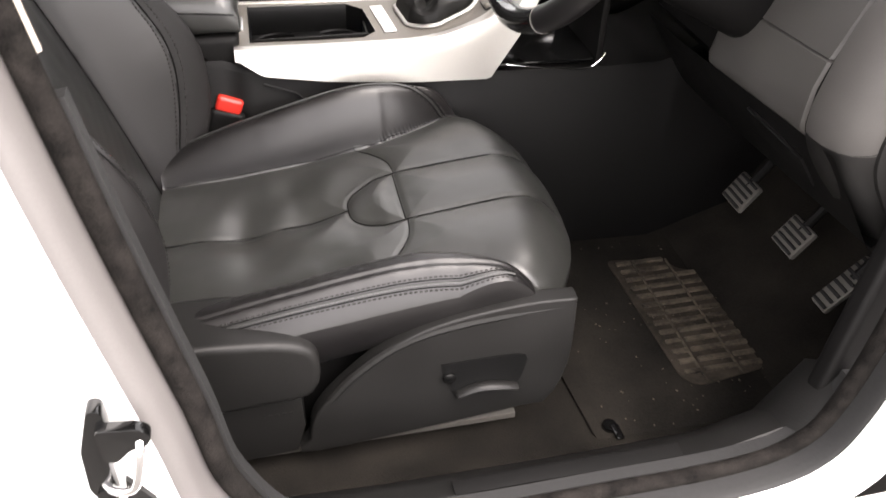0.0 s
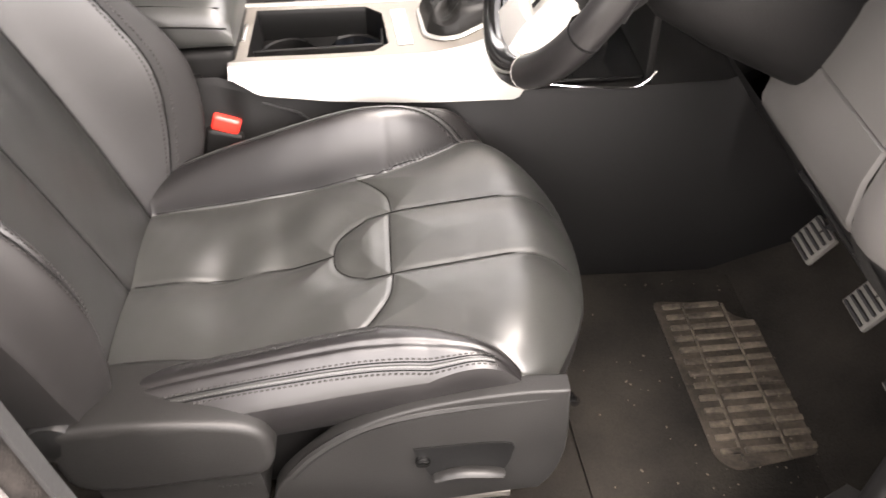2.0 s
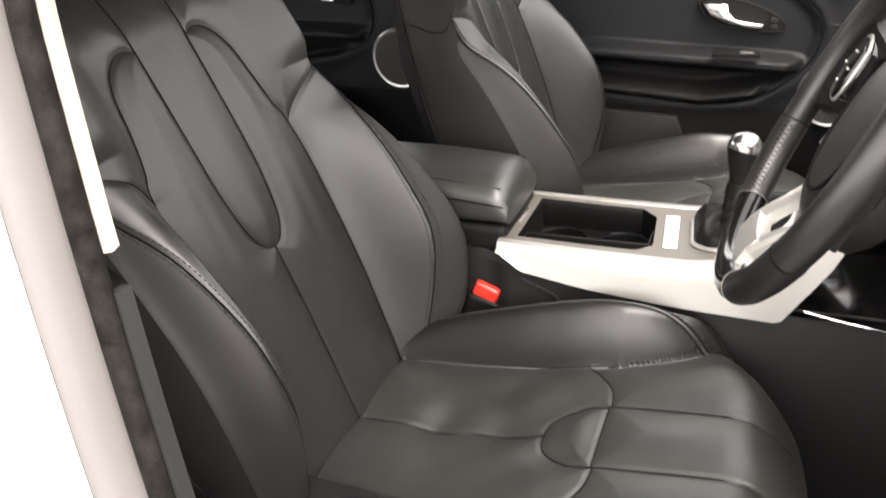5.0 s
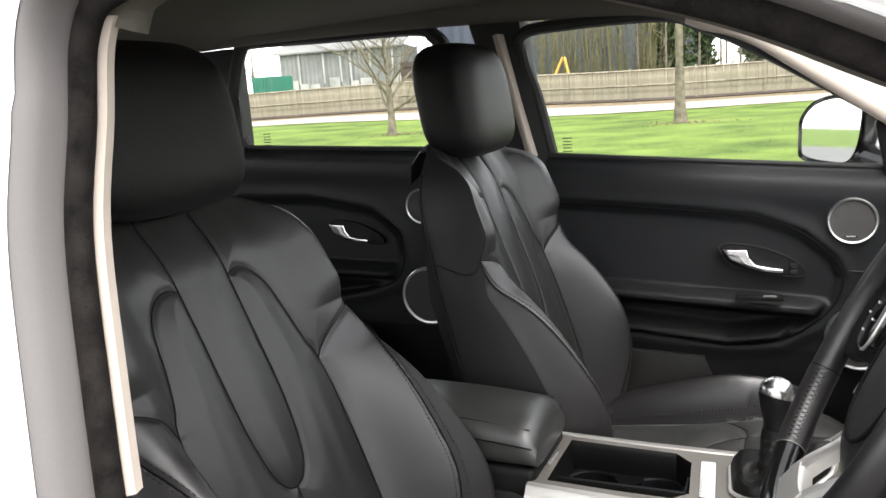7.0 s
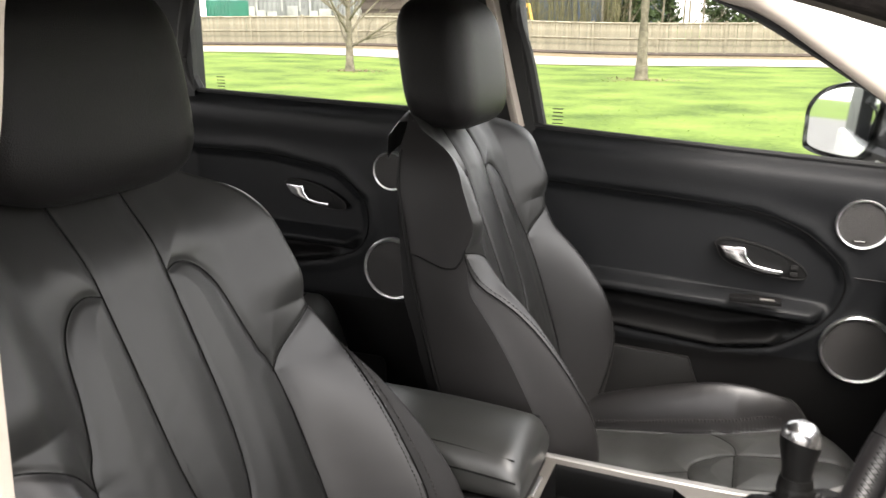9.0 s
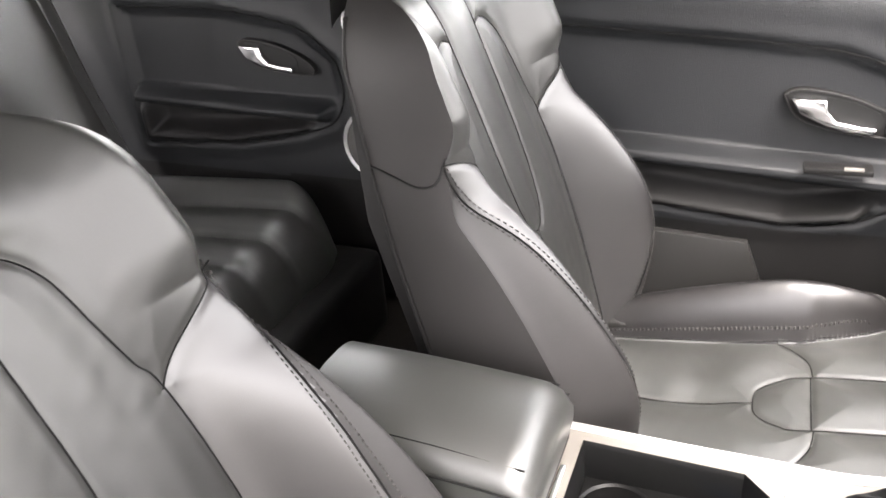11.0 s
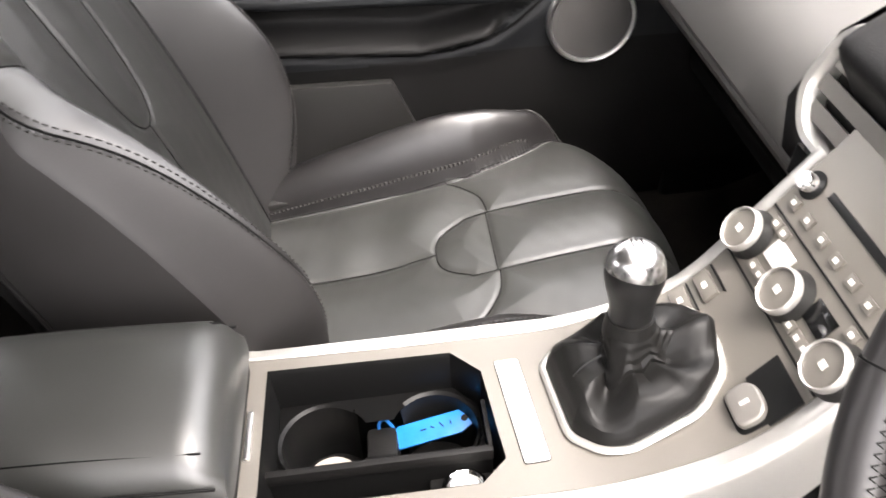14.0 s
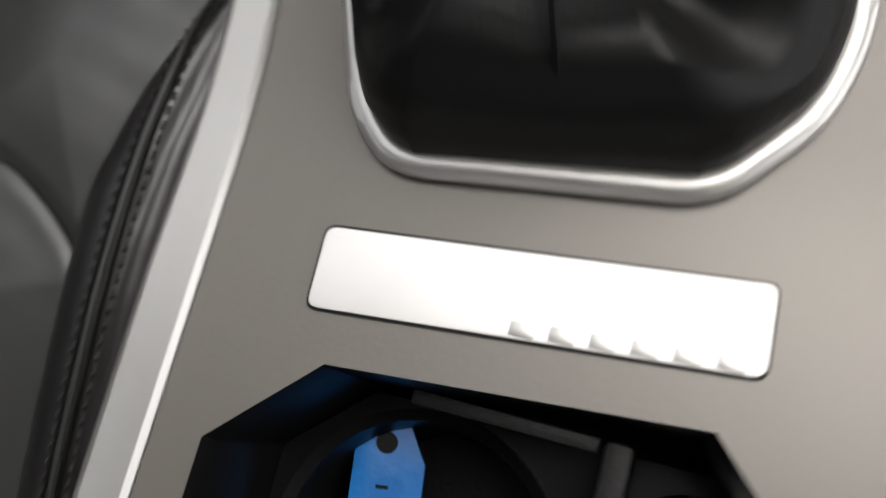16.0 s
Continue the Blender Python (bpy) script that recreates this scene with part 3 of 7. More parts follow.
    # side and rear of the backrest
    for side in (0, -1):
        sgn = -1 if side == 0 else 1
        take = list(range(0, rows - 1, 4)) + [rows - 1]
        edge, edge_h = [Vector(pts[i, side]) for i in take], [float(h_b[i]) for i in take]
        rings = []
        for k, f in enumerate((0.0, 0.04, 0.15, 0.4, 0.7, 0.92, 1.0)):
            ring = []
            for p, hv in zip(edge, edge_h):
                deep = table(hv, [0, 0.2, 0.5, 0.62, 0.70], [0.075, 0.080, 0.074, 0.064, 0.045])
                rear = Vector((bx - sa * hv - ca * deep, yc + sgn * (float(back_width(hv)) - 0.016), bz + ca * hv - sa * deep * 0.6))
                q = p.lerp(rear, f)
                q.y += sgn * 0.010 * math.sin(math.pi * f) * (1 - smooth(0.5, 0.70, hv))
                ring.append(q)
            rings.append(ring)
        part("side_cover", loft(rings, False, False), LEATHER_DULL, seat, "smooth leather side cover")

        def on_side(f, hv, rings=rings):
            k = min(len(rings) - 2, int(f * (len(rings) - 1)))
            g = f * (len(rings) - 1) - k
            j = min(len(edge) - 2, max(0, int((hv + 0.05) / 0.772 * (len(edge) - 1))))
            e = (hv + 0.05) / 0.772 * (len(edge) - 1) - j
            a = rings[k][j].lerp(rings[k][j + 1], e)
            b = rings[k + 1][j].lerp(rings[k + 1][j + 1], e)
            p = a.lerp(b, g)
            return (p.x, p.y + sgn * 0.0015, p.z)
        line = [Vector(on_side(f, hv)) for f, hv in round_line([(0.02, 0.497), (0.25, 0.475), (0.45, 0.47), (0.7, 0.49), (0.98, 0.50)], 6)]
        part("side_seam", tube(line, 0.0016, 5), DEEPBLACK, seat, "seam across the side cover")
        rear_edge = [Vector(on_side(0.93, hv)) for hv in np.linspace(0.0, 0.66, 14)]
        part("rear_piping", tube(rear_edge, 0.003, 6), PLASTIC, seat)
    top = [Vector(pts[-1, j]) for j in range(0, cols, 5)]
    rings = [top, [p + Vector((-0.010, 0, 0.006)) for p in top], [p + Vector((-0.035, 0, 0.004)) for p in top], [p + Vector((-0.055, 0, -0.02)) for p in top], [p + Vector((-0.058, 0, -0.06)) for p in top]]
    part("top_roll", loft(rings, False, False), LEATHER_DIM, seat)
    outline = [(-0.20, -0.02), (0.20, -0.02), (0.24, 0.15), (0.235, 0.45), (0.20, 0.60), (0.12, 0.68), (-0.12, 0.68), (-0.20, 0.60), (-0.235, 0.45), (-0.24, 0.15)]
    bm = bmesh.new()
    f0 = [bm.verts.new((bx - sa * b - ca * table(b / 0.72, [0, 0.3, 0.7, 1], [0.09, 0.105, 0.09, 0.05]), yc + a, bz + ca * b - 0.03)) for a, b in outline]
    f1 = [bm.verts.new(v.co + Vector((0.03, 0, 0))) for v in f0]
    bm.faces.new(f0)
    for i in range(len(f0)):
        bm.faces.new((f0[i], f0[(i + 1) % len(f0)], f1[(i + 1) % len(f0)], f1[i]))
    part("back_shell", bm, PLASTIC, seat, "hard black plastic rear shell")
    for line in both_sides_v(TONGUE) + both_sides_v(ARCH) + both_sides_v(WING) + [[(0, 0.299), (0, 0.15), (0, -0.04)]]:
        pts_ = [Vector(on_back(a, b)) for a, b in round_line(line, 8)]
        part("seam", tube(pts_, 0.0008, 5, up=(1, 0, 0.3)), SEAM, seat)
    for line in both_sides_v(BACK_OUT):
        bm = stitches(on_back, line, offset=0.0042)
        stitches(on_back, line, offset=-0.0042, bm=bm)
        part("stitching", bm, THREAD, seat, "double row of grey stitching")
        part("seam", tube([Vector(on_back(a, b)) for a, b in round_line(line, 8)], 0.0013, 5, up=(1, 0, 0.3)), SEAM, seat)
    # head restraint
    hx, hz = bx - 0.245 + head, 1.415
    rings = []
    for k, t in enumerate(np.sin(np.linspace(-1.55, 1.55, 33))):
        half_w = max(0.03, 0.137 * (1 - 0.06 * smooth(0.1, 1, t)) * (1 - abs(t) ** 5) ** 0.30)
        half_d = max(0.012, 0.064 * (1 - abs(t) ** 4) ** 0.36)
        cx = hx + 0.012 - 0.016 * t
        ring = []
        for q in range(40):
            c, sn = math.cos(q * math.tau / 40), math.sin(q * math.tau / 40)
            e = 0.46
            ring.append((cx + half_d * math.copysign(abs(c) ** e, c), yc + half_w * math.copysign(abs(sn) ** e, sn), hz + t * 0.112))
        rings.append(ring)
    rest = part("head_restraint", loft(rings), HEADSKIN, seat, "padded black leather head restraint")
    for sgn in (-1, 1):
        line = [(hx + 0.052, yc + sgn * 0.088, hz - 0.10), (hx + 0.058, yc + sgn * 0.089, hz), (hx + 0.040, yc + sgn * 0.082, hz + 0.095)]
        part("head_seam", tube(curve_points(line, 5), 0.0015, 5), DEEPBLACK, rest)
    for sgn in (-1, 1):
        part("post", tube([(hx - 0.005, yc + sgn * 0.06, hz - 0.16), (hx + 0.004, yc + sgn * 0.06, hz - 0.09)], 0.0065, 14), CHROME, seat, "chrome post")
        part("post_collar", lathe([(0.0, 0), (0.016, 0), (0.015, 0.008), (0.010, 0.012), (0.0, 0.012)], facing((hx - 0.004, yc + sgn * 0.06, hz - 0.128), (0, 0, 1)), 18), PLASTIC, seat)
    # plastic base and covers
    part("seat_base", box((xo + 0.0, yc, 0.545), (0.46, 0.38, 0.17), 0.03, seg=3), PLASTIC, seat, "dark base under the cushion")
    yo = yc + outer * 0.236

    def Y(d):
        return yo + outer * d
    shield = [(0.268, 0.698), (0.270, 0.58), (0.245, 0.508), (0.20, 0.500), (-0.085, 0.472), (-0.092, 0.50), (-0.080, 0.550), (-0.035, 0.605), (0.03, 0.660), (0.10, 0.687), (0.20, 0.700)]
    shield = [(a, b - (0.045 * smooth(0.52, 0.66, b) if outer > 0 else 0)) for a, b in shield]
    shield = round_line(shield + [shield[0]], 4)[:-1]
    sh = part("side_shield", prism([(a + xo, b) for a, b in shield], *sorted((Y(-0.014), Y(0.012))), "y", 0.010, 4), PLASTIC_GREY, seat, "moulded dark grey side shield")
    pocket = round_line([(0.088, 0.612), (0.195, 0.612), (0.205, 0.588), (0.190, 0.550), (0.150, 0.545), (0.112, 0.548), (0.098, 0.578), (0.088, 0.612)], 4)[:-1]
    part("pocket", prism([(a + xo, b) for a, b in pocket], *sorted((Y(0.0125), Y(0.0145))), "y"), DEEPBLACK, sh, "recessed grip pocket")
    part("lever", tube(curve_points([(xo + 0.108, Y(0.016), 0.552), (xo + 0.14, Y(0.020), 0.566), (xo + 0.175, Y(0.020), 0.562), (xo + 0.196, Y(0.016), 0.552)], 5), [0.004] + [0.009] * 14 + [0.004], 10, flat=0.6), PLASTIC_GREY, sh, "height lever")
    part("lever_pin", lathe([(0.0, 0), (0.009, 0), (0.009, 0.006), (0.005, 0.008), (0.0, 0.008)], facing((xo + 0.098, Y(0.013), 0.588), (0, outer, 0)), 14), GLOSSBLACK, sh)
    drop = 0.045 if outer > 0 else 0.0
    part("shield_ridge", tube(curve_points([(xo - 0.060, Y(0.008), 0.570 - drop * 0.4), (xo - 0.025, Y(0.008), 0.612 - drop), (xo + 0.035, Y(0.008), 0.655 - drop), (xo + 0.11, Y(0.009), 0.677 - drop), (xo + 0.25, Y(0.006), 0.686 - drop)], 6), 0.006, 8), PLASTIC_GREY, sh)
    rear = round_line([(-0.300, 0.700), (-0.20, 0.702), (-0.105, 0.690), (-0.072, 0.662), (-0.080, 0.600), (-0.14, 0.588), (-0.29, 0.584), (-0.315, 0.640), (-0.300, 0.700)], 4)[:-1]
    part("hinge_cover", prism([(a + xo, b) for a, b in rear], *sorted((Y(-0.08), Y(0.020))), "y", 0.012, 4), PLASTIC_GREY, seat, "rounded plastic hinge cover")
    low = [(-0.300, 0.590), (-0.098, 0.598), (-0.096, 0.52), (-0.110, 0.470), (-0.285, 0.455)]
    lc = part("rear_cover", prism([(a + xo, b) for a, b in low], *sorted((Y(-0.07), Y(0.004))), "y", 0.006, 2), PLASTIC_GREY, seat)
    for k in range(5):
        part("embossed_mark", box((xo - 0.150 + k * 0.009, Y(0.0045), 0.552), (0.005, 0.001, 0.004)), PLASTIC_GREY, lc)
    part("slide_rail", box((xo - 0.05, Y(-0.02), 0.455), (0.52, 0.020, 0.012), 0.003), GREYSATIN, seat, "steel slide rail")
    part("adjust_bar", tube(curve_points([(xo + 0.262, Y(-0.06), 0.600), (xo + 0.295, Y(-0.065), 0.575), (xo + 0.300, Y(-0.09), 0.545), (xo + 0.29, Y(-0.14), 0.535), (xo + 0.29, Y(-0.33), 0.535)], 6), 0.007, 10), GLOSSBLACK, seat, "glossy black adjusting bar")
    part("rail_cover", box((xo + 0.245, Y(-0.02), 0.500), (0.014, 0.030, 0.02), 0.003), ALU, seat)
    part("recliner_knob", lathe([(0.0, 0), (0.035, 0), (0.036, 0.012), (0.031, 0.026), (0.014, 0.030), (0.0, 0.030)], facing((bx - 0.030, Y(-0.010), 0.676), (0, outer, 0)), 28), KNOB, seat, "round black recliner knob")
    return seat


front_seat(0.0, -0.35, -0.275, -1, 0.014, 11, "black leather driver seat with worn creased entry bolster", head=-0.035, wing=0.036)
front_seat(0.062, 0.378, -0.17, 1, 0.006, 31, "black leather passenger seat with smooth panels", rake=17.0, head=0.014, wing=0.058)

# seat belt buckles beside the console
for yb, xb, lab in ((-0.105, -0.185, "red and black belt buckle beside the driver seat"), (0.16, -0.09, "dark belt buckle beside the passenger seat")):
    bk = thing("belt_buckle", lab, "buckle", (xb, yb, 0.62), "belt buckles")
    part("housing", box((xb + 0.006, yb, 0.694), (0.054, 0.030, 0.115), 0.007, (0, 18, 0), 3), PLASTIC, bk)
    part("release_button", box((xb + 0.026, yb, 0.759), (0.042, 0.024, 0.026), 0.006, (0, 22, 0), 3), RED if yb < 0 else PLASTIC, bk, "red release button" if yb < 0 else "")
    part("stalk", tube([(xb - 0.02, yb, 0.665), (xb - 0.05, yb, 0.60), (xb - 0.06, yb, 0.54)], 0.011, 8, flat=0.6), PLASTIC, bk)
solid("belt_bracket", tube(curve_points([(-0.275, -0.135, 0.690), (-0.235, -0.128, 0.690), (-0.205, -0.125, 0.665), (-0.20, -0.125, 0.60)], 6), 0.009, 8, flat=0.5), GREYSATIN, "grey metal bracket beside the seat hinge", "bracket")

# ---- centre console ----
PX = [-0.40, -0.135, 0.0, 0.10, 0.15, 0.20, 0.25, 0.285, 0.305, 0.32, 0.375, 0.40]
PZ = [0.846, 0.846, 0.842, 0.841, 0.841, 0.849, 0.865, 0.886, 0.907, 0.929, 1.000, 1.035]
xs_dense = np.linspace(-0.14, 0.385, 160)
zs_dense = np.interp(xs_dense, PX, PZ)
for _ in range(3):
    zs_dense[3:-3] = np.convolve(zs_dense, np.ones(7) / 7, "valid")


def top_z(x):
    return float(np.interp(x, xs_dense, zs_dense))


def top_normal(x):
    d = top_z(x + 0.004) - top_z(x - 0.004)
    return Vector((-d, 0, 0.008)).normalized()


console = thing("centre_console", "silver and grey centre console between the front seats", "console", (0.05, 0, 0.45))
TRAY = [(-0.115, -0.073), (0.068, -0.071), (0.090, -0.050), (0.082, 0.046), (0.056, 0.073), (-0.115, 0.073)]
OCT = [(0.138, 0.042), (0.152, 0.055), (0.186, 0.066), (0.254, 0.067), (0.274, 0.055), (0.281, 0.010), (0.277, -0.022), (0.252, -0.048), (0.190, -0.063), (0.168, -0.058), (0.1455, -0.038)]


def corner_round(poly, r=0.010, n=4):
    """A closed outline with straight sides and rounded corners."""
    out = []
    for i, p in enumerate(poly):
        p, a, b = Vector(p), Vector(poly[i - 1]), Vector(poly[(i + 1) % len(poly)])
        c0, c1 = p + (a - p).normalized() * min(r, (a - p).length * 0.4), p + (b - p).normalized() * min(r, (b - p).length * 0.4)
        for k in range(n + 1):
            t = k / n
            q = c0 * (1 - t) ** 2 + p * 2 * t * (1 - t) + c1 * t * t
            out.append((q.x, q.y))
    return out


OCT_R = corner_round(OCT, 0.009)
OCT_FINE = [(p.x, p.y) for p in curve_points([(a, b, 0) for a, b in OCT_R], 2, True)]


def panel_with_holes(x0, x1, half, holes, step):
    pts, edges = [], []
    nx, ny = int((x1 - x0) / step), int(2 * half / step)
    for i in range(nx + 1):
        for j in range(ny + 1):
            x, y = x0 + (x1 - x0) * i / nx, -half + 2 * half * j / ny
            if all(not inside(x, y, h) for h in holes) and (i in (0, nx) or j in (0, ny) or min(float(distance(np.array(x), np.array(y), list(h) + [h[0]])) for h in holes) > step * 0.4):
                pts.append(Vector((x, y)))
    for h in holes:
        base, line = len(pts), []
        for (xa, ya), (xb, yb) in zip(h, list(h[1:]) + [h[0]]):
            n = max(1, int(math.hypot(xb - xa, yb - ya) / step))
            line += [Vector((xa + (xb - xa) * k / n, ya + (yb - ya) * k / n)) for k in range(n)]
        pts += line
        edges += [(base + k, base + (k + 1) % len(line)) for k in range(len(line))]
    vs, _, fs, _, _, _ = delaunay_2d_cdt(pts, edges, [], 0, 1e-5)
    bm = bmesh.new()
    made = [bm.verts.new((v.x, v.y, top_z(v.x))) for v in vs]
    for f in fs:
        c = sum((vs[k] for k in f), Vector((0, 0))) / len(f)
        if all(not inside(c.x, c.y, h) for h in holes):
            bm.faces.new([made[k] for k in f])
    rim = [e for e in bm.edges if e.is_boundary]
    out = bmesh.ops.extrude_edge_only(bm, edges=rim)
    for v in [g for g in out["geom"] if isinstance(g, bmesh.types.BMVert)]:
        v.co.z -= 0.006
    return bm


part("top_panel", panel_with_holes(-0.138, 0.318, 0.0875, [TRAY, OCT_R], 0.007), SATIN_GREY, console, "warm grey satin panel")
# silver side trims
for sgn in (-1, 1):
    rings = []
    for x in np.linspace(-0.140, 0.384, 60):
        z = top_z(x)
        low = table(x, [-0.14, -0.10, 0.0, 0.15, 0.275, 0.33, 0.384], [0.838, 0.806, 0.790, 0.777, 0.771, 0.86, 0.985])
        low = min(low, z - 0.012)
        flare = table(x, [-0.14, 0.1, 0.275, 0.384], [0.0, 0.004, 0.0, 0.0])
        ring = [(x, sgn * 0.0872, z - 0.010), (x, sgn * 0.0880, z + 0.0005), (x, sgn * 0.0895, z + 0.002), (x, sgn * (0.099 + flare), z + 0.001), (x, sgn * (0.1045 + flare), z - 0.005)]
        ring += [(x, sgn * (0.1065 + flare + 0.008 * f), z - 0.012 + (low - z + 0.012) * f) for f in (0.0, 0.25, 0.5, 0.75, 1.0)]
        ring += [(x, sgn * 0.100, low + 0.004), (x, sgn * 0.095, z - 0.012)]
        rings.append(ring)
    part("side_trim", loft(rings), SATIN, console, "satin silver side trim")
# dark body under the trims
rings = []
for x in np.linspace(-0.42, 0.97, 60):
    top = table(x, [-0.42, -0.16, -0.11, 0.0, 0.15, 0.275, 0.30, 0.50, 0.60, 0.66, 0.97], [0.83, 0.83, 0.812, 0.797, 0.784, 0.778, 0.776, 0.773, 0.776, 0.805, 0.95])
    half = table(x, [-0.42, 0.27, 0.97], [0.103, 0.106, 0.125])
    deck = table(x, [-0.42, -0.17, -0.15, 0.28, 0.30, 1.0], [0.83, 0.83, 0.70, 0.70, top, top])
    rings.append([(x, -half - 0.03, 0.40), (x, -half - 0.01, 0.56), (x, -half, top - 0.01), (x, -half + 0.008, top), (x, -half + 0.018, min(top, deck + 0.02)), (x, -half + 0.02, deck), (x, half - 0.02, deck), (x, half - 0.018, min(top, deck + 0.02)), (x, half - 0.008, top), (x, half, top - 0.01), (x, half + 0.01, 0.56), (x, half + 0.03, 0.40)])
part("tunnel_cover", loft(rings), PLASTIC, console, "black plastic tunnel cover")
part("tunnel_seam", tube([(-0.10, -0.1085, 0.79), (-0.05, -0.109, 0.770), (0.02, -0.1125, 0.70)], 0.0018, 5), DEEPBLACK, console)
# tray with two cup wells and a coin slot
tray = part("tray", prism([(a * 1.0, b * 0.985) for a, b in TRAY], 0.7025, 0.708, "z"), DEEPBLACK, console, "black storage tray")
rings = [[(a, b, top_z(a) + 0.0005) for a, b in TRAY], [(a * 0.99, b * 0.965, top_z(a) - 0.006) for a, b in TRAY], [(a * 0.98, b * 0.95, 0.80) for a, b in TRAY], [(a * 0.975, b * 0.94, 0.708) for a, b in TRAY]]
part("tray_wall", loft(rings, True, False), WELLBLACK, tray)
part("divider", box((-0.016, -0.030, 0.824), (0.196, 0.007, 0.014), 0.002), PLASTIC, tray, "thin divider bar")
part("divider_wall", box((-0.016, -0.030, 0.763), (0.194, 0.003, 0.110)), DEEPBLACK, tray)
for cx in (-0.068, 0.034):
    prof = [(0.036, 0.0), (0.0385, 0.062), (0.040, 0.072), (0.0435, 0.074), (0.0435, 0.070), (0.041, 0.0)]
    well = lathe(prof, Matrix.Translation((cx, 0.020, 0.727)), 36)
    # the two wells open into each other
    gap = [f for f in well.faces if abs(f.calc_center_median().x + 0.017) < 0.022 and f.calc_center_median().z > 0.735]
    bmesh.ops.delete(well, geom=gap, context='FACES')
    part("cup_well", well, WELLBLACK, tray, "smooth black round cup well")
    part("cup_floor", lathe([(0.0, 0), (0.0365, 0), (0.0365, 0.003), (0.0, 0.003)], Matrix.Translation((cx, 0.020, 0.7275)), 32), PLASTIC, tray)
deck = [(-0.112, -0.026), (0.079, -0.026), (0.078, 0.044), (0.055, 0.069), (-0.112, 0.069)]
holes = [[(cx + 0.0425 * math.cos(q), 0.020 + 0.0425 * math.sin(q)) for q in np.linspace(0, math.tau, 40, endpoint=False)] for cx in (-0.068, 0.034)]
throat = [(-0.036, 0.0), (0.002, 0.0), (0.002, 0.040), (-0.036, 0.040)]
cuts, flat_pts, flat_edges = holes + [throat], [], []
for line in [deck] + holes:
    base = len(flat_pts)
    flat_pts += [Vector(p) for p in line]
    flat_edges += [(base + k, base + (k + 1) % len(line)) for k in range(len(line))]
dv, _, dfaces, _, _, _ = delaunay_2d_cdt(flat_pts, flat_edges, [], 1, 1e-5)
bm = bmesh.new()
made = [bm.verts.new((v.x, v.y, 0.796)) for v in dv]
for f in dfaces:
    c = sum((dv[k] for k in f), Vector((0, 0))) / len(f)
    if not any(inside(c.x, c.y, h) for h in cuts):
        bm.faces.new([made[k] for k in f])
part("well_deck", bm, WELLBLACK, tray, "smooth black deck round the cup wells", smooth=False)
part("well_bridge", box((-0.017, 0.020, 0.745), (0.03, 0.05, 0.07), 0.006), PLASTIC, tray)
part("paper_disc", lathe([(0.0, 0), (0.030, 0), (0.030, 0.0012), (0.0, 0.0012)], Matrix.Translation((-0.070, 0.010, 0.741)) @ pose(0, 0, 0, 14, -10, 0), 28), CUP, tray, "pale paper disc")
sock = part("power_socket", lathe([(0.020, -0.02), (0.020, 0.004), (0.017, 0.006), (0.0145, 0.004), (0.0145, -0.02)], Matrix.Translation((0.054, -0.053, 0.806)), 28), CHROME, tray, "power socket with a chrome ring")
part("socket_cap", lathe([(0.0, 0.006), (0.0125, 0.006), (0.013, 0.003), (0.013, -0.01), (0.0, -0.01)], Matrix.Translation((0.054, -0.053, 0.806)), 28), PLATE, sock, "bright round cap")
part("socket_shelf", box((0.052, -0.053, 0.794), (0.056, 0.038, 0.014), 0.003), PLASTIC, tray)
part("tray_catch", box((-0.126, 0.0, top_z(-0.126) + 0.002), (0.005, 0.05, 0.004), 0.001), ALU, console, "slim bright catch")
part("tray_clip", box((0.080, 0.0, 0.826), (0.004, 0.05, 0.004), 0.001), PLASTIC, tray)
# name plate
nz = top_z(0.113)
plate = part("name_plate", prism(corner_round([(0.1045, -0.0580), (0.1262, -0.0570), (0.1172, 0.0555), (0.0953, 0.0550)], 0.003), nz + 0.0006, nz + 0.0016, "z", 0.0003), PLATE, console, "bright brushed metal plate with raised plain marks")
rounded = prism(corner_round([(0.1037, -0.0588), (0.1270, -0.0578), (0.1180, 0.0563), (0.0945, 0.0558)], 0.0035), nz - 0.004, nz + 0.0007, "z")
part("plate_shadow_gap", rounded, DEEPBLACK, plate)
for k in range(6):
    yy = -0.0015 - k * 0.0098
    part("raised_mark", box((0.1022 - 0.080 * yy, yy, nz + 0.0018), (0.0036, 0.0062, 0.0008), 0.0002), SATIN, plate)
# gear gaiter, surround and knob
ring = [(a, b, top_z(a) + 0.003) for a, b in OCT_R]
part("gaiter_surround", tube(ring, 0.0043, 10, True, 0.75), SATIN, console, "bright angular gaiter surround")
gc = Vector((0.205, 0.012, 0.0))
gaiter_rings = []
steps = [(0.0, 0.98, 0.0), (0.06, 0.97, 0.014), (0.15, 0.92, 0.026), (0.28, 0.82, 0.034), (0.40, 0.66, 0.037), (0.50, 0.50, 0.036), (0.58, 0.43, 0.037), (0.66, 0.43, 0.042), (0.73, 0.38, 0.046), (0.80, 0.375, 0.051), (0.88, 0.335, 0.055), (0.94, 0.325, 0.060), (1.0, 0.295, 0.064)]
dense = []
for (t0, s0, h0), (t1, s1, h1) in zip(steps, steps[1:]):
    for k in range(3):
        dense.append((t0 + (t1 - t0) * k / 3, s0 + (s1 - s0) * k / 3, h0 + (h1 - h0) * k / 3))
dense.append(steps[-1])
